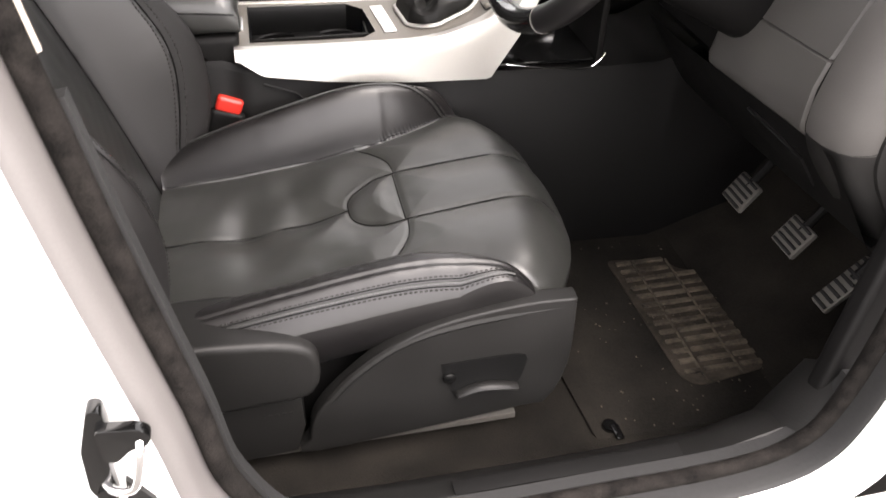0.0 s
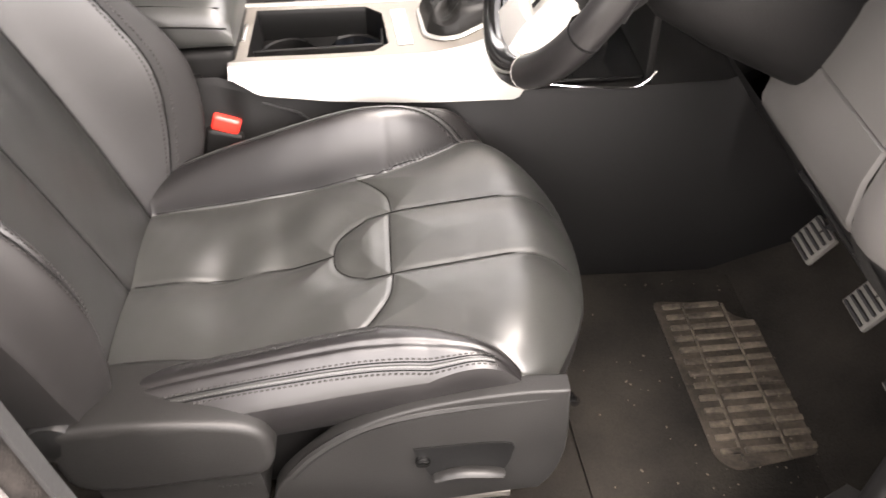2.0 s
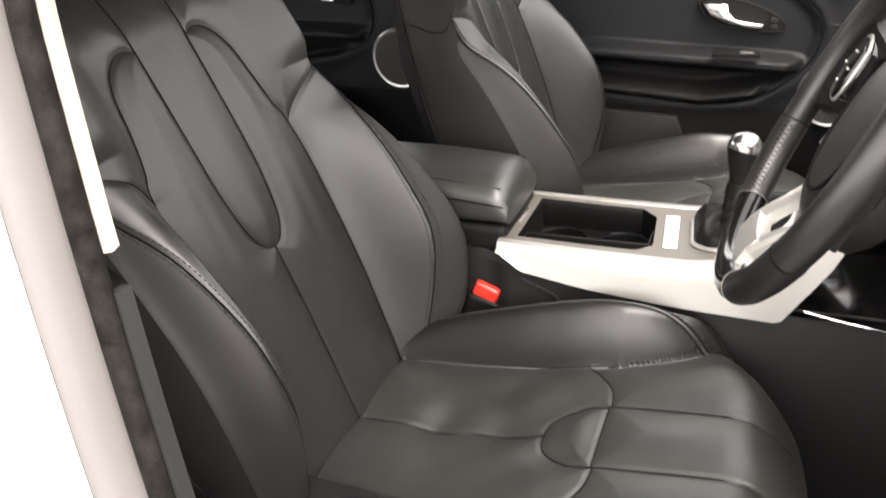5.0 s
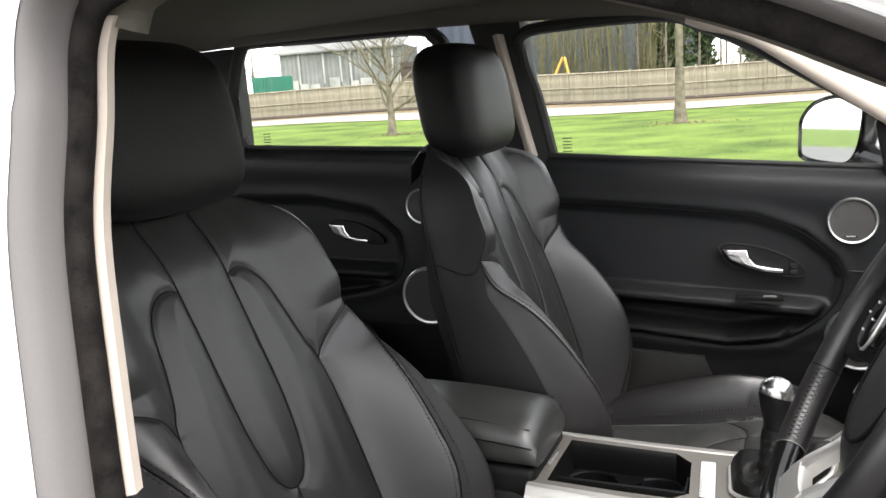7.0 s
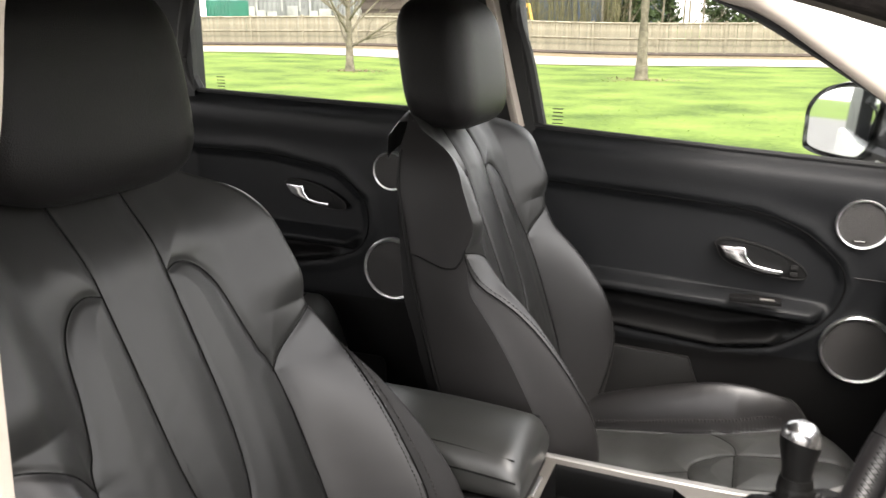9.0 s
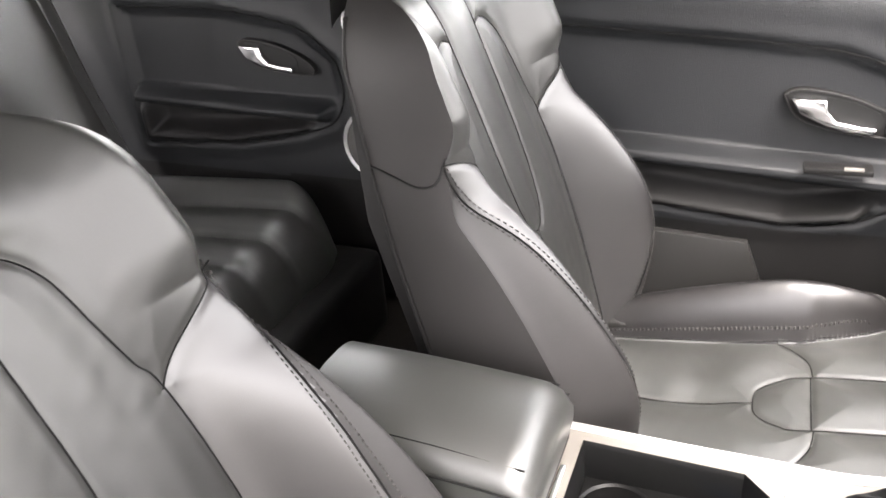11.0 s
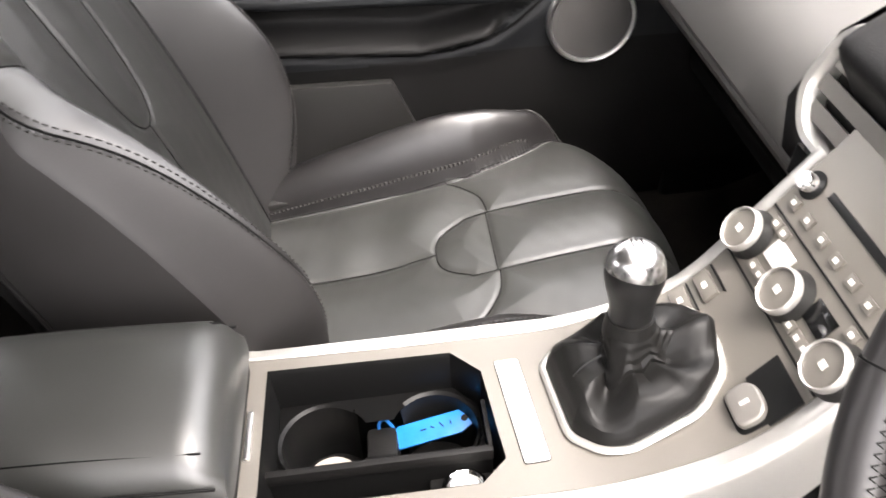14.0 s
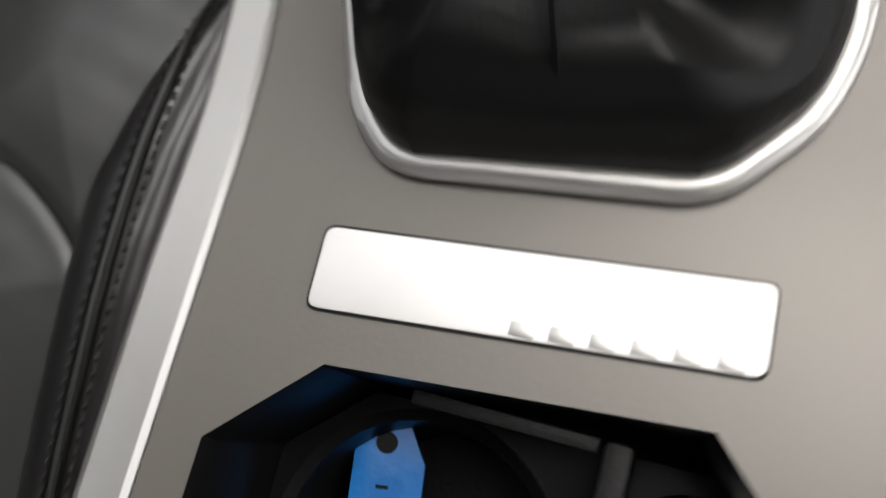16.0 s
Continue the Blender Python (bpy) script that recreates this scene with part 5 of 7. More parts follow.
def door_panel(x0, x1, loop, belt, bottom, y_plane, arm, name_set, parent, step=0.006):
    nx, nz = int((x1 - x0) / step), int(0.85 / step)
    x = np.linspace(x0, x1, nx)[None, :] + np.zeros((nz, 1))
    t = np.linspace(0, 1, nz)[:, None]
    topz = np.interp(x, *belt)
    z = bottom + t * (topz - bottom)
    closed = list(loop) + [loop[0]]
    d = distance(x, z, closed)
    poly = [tuple(p) for p in loop]
    ins = np.array([[inside(float(a), float(b), poly) for a, b in zip(ra, rb)] for ra, rb in zip(x, z)])
    sd = np.where(ins, d, -d)
    y = y_plane + 0.010 * np_smooth(-0.008, 0.020, sd)
    y = y - 0.006 * np.exp(-((sd + 0.012) / 0.02) ** 2) * (sd < 0.01) + 0.004 * np.exp(-((sd + 0.004) / 0.004) ** 2)
    y = y + 0.028 * np_smooth(-0.045, 0.0, z - topz) ** 2.2
    y = y - 0.010 * np.exp(-((z - topz + 0.055) / 0.04) ** 2)
    (ax0, az0), (ax1, az1) = arm
    az = az0 + (az1 - az0) * (x - ax0) / (ax1 - ax0)
    up = np_smooth(-0.036, -0.020, z - az) * (1 - np_smooth(-0.004, 0.010, z - az))
    fade = np_smooth(ax0 - 0.10, ax0 - 0.04, x) * (1 - np_smooth(ax1 - 0.02, ax1 + 0.03, x)) * np_smooth(0.0, 0.02, sd)
    y = y - 0.050 * up * fade
    pocket = np_smooth(0.012, 0.03, sd) * (1 - np_smooth(-0.044, -0.034, z - az))
    y = y + 0.012 * pocket - 0.030 * (1 - np_smooth(0.0, 0.034, np.abs(sd - 0.018))) * (1 - np_smooth(-0.05, -0.03, z - az)) * np_smooth(0, 0.006, sd) * (1 - np_smooth(0.14, 0.19, x - ax0 - 0.5 * (ax1 - ax0)))
    y = y + 0.02 * (1 - np_smooth(bottom, bottom + 0.10, z))
    pts = np.stack([x, y, z], -1)
    c = lambda q: (q[:-1, :-1] + q[1:, 1:]) / 2
    region = np.where(c(sd) > 0.008, 1, 0)
    region[(region == 1) & (c(up) * c(fade) > 0.25)] = 2
    region[(region == 1) & (c(z) < c(az) - 0.03)] = 3
    region[(region == 0) & (c(z) < 0.80)] = 4
    panels(pts, region, name_set, parent, (0, -1, 0))

    def lift(a, b):
        i = int(np.argmin(np.abs(x[0] - a)))
        j = int(np.argmin(np.abs(z[:, i] - b)))
        return float(y[j, i])
    return lift


def loop_seam(loop, lift_at, parent):
    pts_ = [Vector((a, lift_at(a, b) - 0.0008, b)) for a, b in round_line(list(loop), 8)]
    part("insert_seam", tube(pts_, 0.0022, 6, up=(0, 1, 0)), SEAM, parent)


DOOR_SET = {0: ("upper_panel", DOORSKIN, "soft grained upper panel"), 1: ("insert_panel", DOORSKIN, ""), 2: ("pull_rest", DOORSKIN, "padded door armrest"), 3: ("door_pocket", PLASTIC, ""), 4: ("lower_panel", PLASTIC, "")}
pdoor = thing("passenger_door", "black trimmed passenger door with chrome handle, shut", "car door", (0.05, 0.78, 0.45))
lift = door_panel(-0.345, 0.64, LOOP, (BELT_X, BELT_Z), 0.46, 0.748, ((-0.19, 0.946), (0.270, 0.915)), DOOR_SET, pdoor)


def ring_speaker(parent, x, z, y, r, name="speaker", badge=True):
    m = facing((x, y, z), (0, -1, 0))
    sp = part(name, lathe([(0.0, 0.004), (r * 0.90, 0.002), (r * 0.90, -0.004), (0.0, -0.004)], m, 40), MESHGREY, parent, "round speaker with metal mesh")
    part("speaker_ring", lathe([(r * 0.89, 0.0), (r * 0.90, 0.005), (r * 0.96, 0.006), (r, 0.003), (r, -0.012), (r * 0.89, -0.012)], m, 44), ALU, sp, "bright metal ring")
    if badge:
        part("badge_bar", box((x - 0.003, y - 0.005, z - r * 0.66), (r * 0.5, 0.002, r * 0.10), 0.0008), DEEPBLACK, sp)
        part("badge_light", box((x - 0.003, y - 0.0062, z - r * 0.66), (r * 0.36, 0.001, r * 0.04)), MARK, sp)
    return sp


loop_seam(LOOP, lift, pdoor)
ring_speaker(pdoor, 0.333, 1.101, lift(0.333, 1.10) - 0.008, 0.050)
ring_speaker(pdoor, 0.353, 0.840, lift(0.353, 0.84) - 0.010, 0.072, badge=False)


def door_release(parent, x, z, y, sc=1.0, switch=True):
    def P(a, b):
        return (x + a * sc, z + b * sc)
    bez = round_line([P(-0.092, 0.030), P(-0.070, 0.040), P(0.0, 0.030), P(0.060, 0.006), P(0.090, -0.018), P(0.084, -0.034), P(0.030, -0.032), P(-0.030, -0.022), P(-0.072, -0.004), P(-0.092, 0.030)], 4)[:-1]
    hb = part("handle_bezel", prism(bez, y - 0.012, y + 0.02, "y", 0.003), PLASTIC, parent, "black handle surround")
    part("bezel_edge", tube([Vector((a, y - 0.0125, b)) for a, b in bez], 0.0016, 6, True, up=(0, 1, 0)), PLASTIC_GREY, hb)
    rec = round_line([P(-0.080, 0.026), P(-0.062, 0.033), P(0.0, 0.024), P(0.050, 0.004), P(0.050, -0.026), P(0.020, -0.026), P(-0.030, -0.015), P(-0.066, 0.0), P(-0.080, 0.026)], 4)[:-1]
    part("handle_recess", prism(rec, y - 0.0135, y - 0.0115, "y"), DEEPBLACK, hb)
    lv = [P(-0.083, 0.028), P(-0.030, 0.026), P(-0.026, 0.008), P(-0.012, -0.008), P(0.020, -0.014), P(0.046, -0.017), P(0.045, -0.026), P(0.010, -0.024), P(-0.026, -0.016), P(-0.066, 0.002)]
    part("release_lever", prism(lv, y - 0.026, y - 0.014, "y", 0.0035, 3), CHROME, hb, "chrome release lever")
    if switch:
        for k in (0, 1):
            part("lock_button", box((x + 0.067 * sc, y - 0.014, z - (0.010 + 0.014 * k) * sc), (0.014, 0.005, 0.010), 0.0015), PLASTIC_GREY, hb)


door_release(pdoor, 0.152, 1.010, lift(0.15, 1.01) - 0.004)
part("window_switch", box((0.150, lift(0.1, 0.930) - 0.046, 0.938), (0.10, 0.03, 0.010), 0.003), PLASTIC, pdoor, "window switch")
part("switch_tip", box((0.172, lift(0.1, 0.930) - 0.058, 0.944), (0.028, 0.008, 0.004), 0.001), GREYSATIN, pdoor)
bin_pts = [(-0.22, 0.800), (0.029, 0.788), (0.060, 0.705), (0.075, 0.55), (-0.22, 0.55)]
part("door_bin", prism(bin_pts, 0.700, 0.718, "y", 0.004, 2), PLASTIC_GREY, pdoor, "flat dark door bin front")
part("panel_joint", tube([(0.330, lift(0.33, 0.99) - 0.001, 0.990), (0.42, lift(0.42, 0.985) - 0.001, 0.985)], 0.0015, 5), DEEPBLACK, pdoor)
beltline = [(x, 0.776, np.interp(x, BELT_X, BELT_Z) + 0.004) for x in np.linspace(-0.345, 0.47, 12)]
part("belt_seal", tube(beltline, 0.006, 8), RUBBER, pdoor, "black window seal")
frame_line = curve_points([(-0.335, 0.792, 1.262), (-0.365, 0.788, 1.40), (-0.395, 0.780, 1.50), (-0.392, 0.772, 1.555), (-0.30, 0.768, 1.568), (-0.06, 0.765, 1.566), (0.03, 0.768, 1.535), (0.139, 0.770, 1.480), (0.36, 0.780, 1.340), (0.52, 0.790, 1.225), (0.56, 0.792, 1.195)], 6)
part("window_frame", tube(frame_line, 0.015, 8), RUBBER, pdoor, "black window frame")
glass_pts = [(p.x, p.z) for p in frame_line]
gp = part("window_glass", prism(glass_pts, 0.790, 0.793, "y"), GLASS, pdoor, "clear side glass", smooth=False)
gp.visible_shadow = False
for k in range(5):
    part("glass_print", box((-0.295, 0.788, 1.300 - k * 0.008), (0.024 - 0.003 * (k % 2), 0.0008, 0.0022)), MESHGREY, pdoor)
tw = thing("tweeter_panel", "small black corner panel with a tweeter", "speaker", (0.44, 0.76, 1.21))
part("corner_panel", prism([(0.392, 1.206), (0.40, 1.185), (0.62, 1.160), (0.56, 1.200), (0.420, 1.300), (0.376, 1.322), (0.372, 1.300)], 0.755, 0.785, "y", 0.006, 3), PLASTIC, tw)
part("tweeter", lathe([(0.0, 0.006), (0.020, 0.004), (0.026, 0.008), (0.030, 0.004), (0.030, 0.0), (0.0, 0.0)], facing((0.452, 0.755, 1.232), (-0.3, -1, 0)), 28), MESHGREY, tw)

rdoor = thing("rear_door", "black trimmed rear passenger door with chrome handle, shut", "car door", (-0.85, 0.82, 0.5))
RLOOP = [(-1.30, 1.165), (-1.05, 1.160), (-0.86, 1.125), (-0.78, 1.06), (-0.77, 0.985), (-0.80, 0.93), (-0.88, 0.90), (-1.05, 0.87), (-1.30, 0.86)]
rlift = door_panel(-1.45, -0.452, RLOOP, ([-1.5, -1.268, -0.717, -0.4], [1.325, 1.314, 1.287, 1.270]), 0.50, 0.790, ((-1.25, 0.985), (-0.80, 0.962)), DOOR_SET, rdoor, 0.008)
loop_seam(RLOOP, rlift, rdoor)
ring_speaker(rdoor, -0.700, 1.137, rlift(-0.70, 1.137) - 0.008, 0.048, badge=False)
ring_speaker(rdoor, -0.700, 0.888, rlift(-0.70, 0.888) - 0.008, 0.080, badge=False)
door_release(rdoor, -0.915, 1.062, rlift(-0.92, 1.06) - 0.004, 0.95, False)
rframe = curve_points([(-1.278, 0.818, 1.314), (-1.306, 0.812, 1.385), (-1.296, 0.806, 1.46), (-1.270, 0.80, 1.540), (-1.240, 0.796, 1.598), (-1.20, 0.795, 1.612), (-0.95, 0.795, 1.606), (-0.69, 0.795, 1.600), (-0.635, 0.796, 1.575), (-0.605, 0.798, 1.52), (-0.590, 0.812, 1.282)], 6)
part("window_frame", tube(rframe, 0.020, 8), RUBBER, rdoor, "black window frame")
part("belt_seal", tube([(-1.27, 0.810, 1.316), (-0.9, 0.810, 1.298), (-0.59, 0.810, 1.284)], 0.006, 8), RUBBER, rdoor)
gp = part("window_glass", prism([(p.x, p.z) for p in rframe], 0.816, 0.819, "y"), GLASS, rdoor, "clear side glass", smooth=False)
gp.visible_shadow = False
for k in range(5):
    part("glass_print", box((-1.20, 0.814, 1.350 - k * 0.008), (0.026 - 0.003 * (k % 2), 0.0008, 0.0022)), MESHGREY, rdoor)

# pillars and roof edges of the far side
solid("pillar_far", loft([[(xa, 0.770, z), (xb, 0.770, z), (xb + 0.004, 0.80, z), (xb, 0.84, z), (xa, 0.84, z), (xa - 0.004, 0.80, z)] for xa, xb, z in ((-0.46, -0.335, 0.50), (-0.46, -0.340, 1.25), (-0.48, -0.375, 1.42), (-0.53, -0.398, 1.60))]), RUBBER, "black door pillar between the far doors", "pillar", "structure")
solid("pillar_far_trim", loft([[(xa, 0.737, z), (xa + 0.007, 0.735, z), (xa + 0.010, 0.765, z), (xa - 0.02, 0.768, z)] for xa, z in ((-0.374, 1.262), (-0.384, 1.30), (-0.409, 1.40), (-0.416, 1.43), (-0.430, 1.49), (-0.446, 1.56))]), BEIGE, "ivory trim on the far door pillar", "pillar trim", "structure")
belt = loft([[(x - 0.02, 0.724, z), (x + 0.02, 0.724, z), (x + 0.02, 0.728, z), (x - 0.02, 0.728, z)] for x, z in ((-0.43, 0.75), (-0.425, 1.20), (-0.46, 1.40), (-0.49, 1.50))])
solid("seat_belt", belt, PLASTIC, "black front seat belt webbing against the pillar", "seat belt")
solid("quarter_panel", loft([[(xa, 0.78, z), (-1.275, 0.80, z), (-1.275, 0.85, z), (xa, 0.85, z)] for xa, z in ((-1.95, 0.5), (-1.95, 1.3), (-1.85, 1.60))]), DOORSKIN, "dark rear quarter trim", "wall", "structure")
fr = curve_points([(-1.85, 0.775, 1.620), (-1.27, 0.775, 1.637), (-0.6, 0.772, 1.630), (-0.1, 0.765, 1.602), (0.06, 0.760, 1.546), (0.14, 0.757, 1.499), (0.222, 0.752, 1.442), (0.34, 0.748, 1.358), (0.455, 0.745, 1.275), (0.60, 0.742, 1.175), (0.72, 0.74, 1.095)], 6)
cut = next(i for i, p in enumerate(fr) if p.x > 0.0)
solid("far_roof_trim", tube(fr[:cut + 1], 0.037, 14), HEADLINER, "dark cloth trim along the far roof edge", "roof trim", "structure")
solid("far_pillar_trim", tube(fr[cut:], [0.017 + 0.020 * (1 - smooth(0.0, 0.16, p.x)) for p in fr[cut:]], 14), BEIGE, "ivory trim on the far windscreen pillar", "pillar trim", "structure")
# Raised in front so white paint stands for glare beyond the pillar trim.
solid("far_roof_rail", tube([p + Vector((0, 0.045, 0.02 + 0.022 * smooth(0.05, 0.2, p.x))) for p in fr], 0.047, 12), PAINT, "white far roof rail, raised in front as windscreen glare", "car body", "structure")
ws = loft([[(x + 0.11 * (1 - (y / 0.74) ** 2), y, z) for y in np.linspace(-0.74, 0.74, 13)] for x, z in ((0.10, 1.60), (0.40, 1.40), (0.80, 1.14))], False, False)
wsg = solid("windscreen", ws, GLASS, "clear windscreen glass", "windscreen", "structure")
wsg.visible_shadow = False
solid("wall_rear", loft([[(x, y, z) for y in np.linspace(-0.80, 0.80, 5)] for x, z in ((-1.95, 0.45), (-1.98, 1.12))], False, False), DOORSKIN, "dark rear bulkhead", "wall", "structure")
solid("bonnet", loft([[(x, y, z - 0.10 * (y / 0.8) ** 4) for y in np.linspace(-0.85, 0.85, 11)] for x, z in ((0.84, 1.10), (1.2, 1.08), (1.8, 0.98), (1.95, 0.80))], False, False), PAINT, "white bonnet", "car body", "structure")
solid("bulkhead", loft([[(x, y, z) for y in np.linspace(-0.76, 0.76, 5)] for x, z in ((0.98, 0.40), (0.99, 1.10), (0.84, 1.14))], False, False), DEEPBLACK, "black bulkhead behind the dash", "wall", "structure")
solid("body_side_far", box((-0.3, 0.865, 0.80), (2.9, 0.05, 0.80), 0.02), PAINT, "white outer skin of the far doors", "car body", "structure")

solid("kick_panel_far", box((0.76, 0.765, 0.74), (0.50, 0.03, 0.72), 0.01), DEEPBLACK, "black kick panel in the passenger footwell", "wall", "structure")
solid("kick_panel_near", box((0.82, -0.765, 0.78), (0.36, 0.03, 0.80), 0.01), DEEPBLACK, "black kick panel in the driver footwell", "wall", "structure")
# wing mirror outside the far window
wm = thing("wing_mirror", "black and white wing mirror outside the far window", "wing mirror", (0.33, 0.97, 1.20))
mir_c, mir_n = Vector((0.295, 0.985, 1.278)), Vector((-0.722, -0.690, 0.050)).normalized()
mside = Vector((0, 0, 1)).cross(mir_n).normalized()
mup = mir_n.cross(mside)
shape = [(-0.099, -0.062), (-0.101, -0.02), (-0.099, 0.024), (-0.065, 0.062), (-0.01, 0.080), (0.055, 0.083), (0.097, 0.074), (0.098, 0.0), (0.086, -0.052), (0.058, -0.084), (0.0, -0.086), (-0.055, -0.082), (-0.088, -0.074)]
shape = [(p.x, p.y) for p in curve_points([(a, b, 0) for a, b in shape], 4, True)]


def mirror_ring(scale, depth):
    return [mir_c + mside * a * scale + mup * b * scale - mir_n * depth for a, b in shape]


part("housing", loft([mirror_ring(0.93, 0.004), mirror_ring(1.0, -0.002), mirror_ring(1.05, 0.02), mirror_ring(1.03, 0.06), mirror_ring(0.85, 0.105), mirror_ring(0.4, 0.125)]), GLOSSBLACK, wm, "black mirror housing")
part("mirror_glass", loft([mirror_ring(0.87, -0.0025), mirror_ring(0.87, 0.002)]), MIRROR, wm, "mirror glass")
part("white_shell", loft([mirror_ring(1.065, 0.035), mirror_ring(1.06, 0.075), mirror_ring(0.87, 0.115), mirror_ring(0.4, 0.135)]), PAINT, wm, "white outer shell")
part("mirror_foot", tube([(0.36, 0.96, 1.225), (0.43, 0.87, 1.205)], 0.032, 10, flat=0.7), GLOSSBLACK, wm)

# ---- rear seat ----
rear = thing("bench_seat", "black leather rear bench with stitched panels", "car seat", (-1.0, 0.35, 0.45))
for k, yc in enumerate((0.40, -0.35)):
    n1, n2 = 60, 60
    s = np.linspace(-1, 1, n2)[None, :]
    a = np.linspace(0, 1, n1)[:, None]
    xx = -1.32 + a * (0.590 - 0.085 * np.abs(s) ** 6)
    vv = s * 0.335 + 0 * a
    zz = 0.700 + 0.05 * (xx + 1.0) + 0.02 * np_smooth(0.12, 0.30, np.abs(vv)) - 0.19 * np.clip((xx + 0.845 + 0.085 * np.abs(s) ** 6) / 0.11, 0, 1) ** 2.6 - 0.05 * np_smooth(0.29, 0.34, np.abs(vv))
    for line in ([(-1.3, 0.0), (-0.66, 0.0)], [(-1.3, 0.10), (-0.66, 0.11)], [(-1.3, -0.10), (-0.66, -0.11)], [(-1.3, 0.21), (-0.80, 0.22), (-0.72, 0.30)], [(-1.3, -0.21), (-0.80, -0.22), (-0.72, -0.30)]):
        d = distance(xx, vv, line)
        zz = zz - 0.006 * np.exp(-(d / 0.008) ** 2) + 0.022 * (1 - np.exp(-(d / 0.052) ** 2))
    panels(np.stack([xx, vv + yc, zz], -1), np.zeros((n1 - 1, n2 - 1), int), {0: ("bench_cushion", LEATHER, "ribbed leather cushion")}, rear)
    part("bench_base", box((-0.98, yc, 0.585), (0.58, 0.66, 0.19), 0.03, seg=3), PLASTIC, rear)
    bx_ = np.linspace(0, 1, 30)[:, None]
    zz = 0.70 + bx_ * 0.62 + 0 * s
    xx = -1.32 - bx_ * 0.22 + 0.03 * np_smooth(0.5, 1, np.abs(s)) - 0.04 * np.clip((bx_ - 0.9) / 0.1, 0, 1) ** 2
    panels(np.stack([xx + 0 * zz, s * 0.33 + yc + 0 * zz, zz], -1), np.zeros((29, n2 - 1), int), {0: ("bench_back", LEATHER, "leather backrest")}, rear, (1, 0, 0.2))
rb = thing("rear_belt", "dark rear seat belt with a grey tongue", "seat belt", (-1.25, 0.68, 0.75))
part("webbing", loft([[(x - 0.022, y, z), (x + 0.022, y - 0.01, z), (x + 0.022, y - 0.007, z), (x - 0.022, y + 0.003, z)] for x, y, z in ((-1.46, 0.74, 1.25), (-1.36, 0.71, 1.0), (-1.24, 0.68, 0.77))]), RUBBER, rb)
part("tongue", box((-1.33, 0.695, 0.86), (0.035, 0.012, 0.045), 0.004), GREYSATIN, rb)

# ---- dashboard ----
dash = thing("dashboard", "grey and black dashboard with rounded end cap", "dashboard", (0.6, 0, 0.8))
rings = []
for y, back in [(-0.637, 0.004)] + [(y, 0.0) for y in np.linspace(-0.633, -0.368, 20)] + [(-0.360, 0.003), (-0.354, 0.010), (-0.351, 0.022), (-0.350, 0.05)]:
    t = (y + 0.665) / 0.305
    seam = Vector((0.484 + back + 0.055 * t, y, 1.038 - 0.050 * t))
    low = Vector((0.480 + back + 0.040 * t, y, 0.952 - 0.050 * t))
    rings.append([seam + Vector((0.30, 0, 0.125)), seam + Vector((0.16, 0, 0.122)), seam + Vector((0.066, 0, 0.105)), seam + Vector((0.024, 0, 0.062)), seam + Vector((0.006, 0, 0.014)), seam, seam + Vector((0.0030, 0, -0.0015)), seam + Vector((-0.001, 0, -0.004)), seam.lerp(low, 0.4) + Vector((-0.006, 0, 0)), low + Vector((-0.003, 0, 0.012)), low, low + Vector((0.012, 0, -0.010))])
part("knee_panel", loft(rings, False, False), DASH_LOW, dash, "grey stitched knee panel")
rings = []
for y in np.linspace(-0.70, -0.12, 22):
    t = min(1.4, (y + 0.665) / 0.305)
    low = Vector((0.486 + 0.040 * t, y, 0.946 - 0.050 * t))
    rings.append([low, low + Vector((0.02, 0, -0.030)), low + Vector((0.09, 0, -0.130)), low + Vector((0.10, 0, -0.136)), low + Vector((0.11, 0, -0.128)), low + Vector((0.26, 0, -0.12)), low + Vector((0.40, 0, -0.03))])
part("lower_cover", loft(rings, False, False), PLASTIC, dash, "black cover under the knee panel")
rings = []
for y in np.linspace(-0.352, -0.10, 12):
    rings.append([(0.80, y, 1.15), (0.62, y, 1.13), (0.575, y, 1.05), (0.570, y, 0.95), (0.565, y, 0.885), (0.60, y, 0.85)])
part("column_panel", loft(rings, False, False), PLASTIC, dash, "black panel beside the steering column")
part("switch_panel", box((0.541, -0.540, 0.866), (0.055, 0.13, 0.006), 0.002, (0, 53, 0)), PLASTIC, dash, "row of small switches")
for k in range(3):
    part("switch_mark", box((0.5375, -0.508 - (0.0, 0.054, 0.078)[k], 0.8690), (0.005, 0.007, 0.001), 0.0, (0, 53, 0)), MARK, dash)
cap_line = curve_points([(0.79, 0, 1.166), (0.65, 0, 1.160), (0.556, 0, 1.141), (0.514, 0, 1.098), (0.495, 0, 1.050), (0.486, 0, 1.010), (0.482, 0, 0.975), (0.490, 0, 0.940), (0.520, 0, 0.895), (0.570, 0, 0.840), (0.630, 0, 0.775)], 6)
for name, run, material, lab in (("end_cap_edge", cap_line[:41], DASH_LOW, "broad rounded grey edge of the dash end"), ("end_cap_foot", cap_line[40:], PLASTIC_GREY, "dark lower edge of the dash end")):
    rings = []
    for i, p in enumerate(run):
        d = (run[min(i + 1, len(run) - 1)] - run[max(i - 1, 0)]).normalized()
        inward = Vector((-d.z, 0, d.x)) if -d.z > 0 else Vector((d.z, 0, -d.x))
        rings.append([Vector((p.x, y, p.z)) + inward * a for a, y in ((0.016, -0.6385), (0.003, -0.6395), (-0.002, -0.643), (-0.004, -0.655), (-0.002, -0.676), (0.004, -0.694), (0.013, -0.707), (0.027, -0.716), (0.050, -0.720))])
    part(name, loft(rings, False, False), material, dash, lab)
cap_pts = [(p.x + 0.035, p.z - 0.006) for p in cap_line] + [(0.80, 0.74), (0.86, 1.14)]
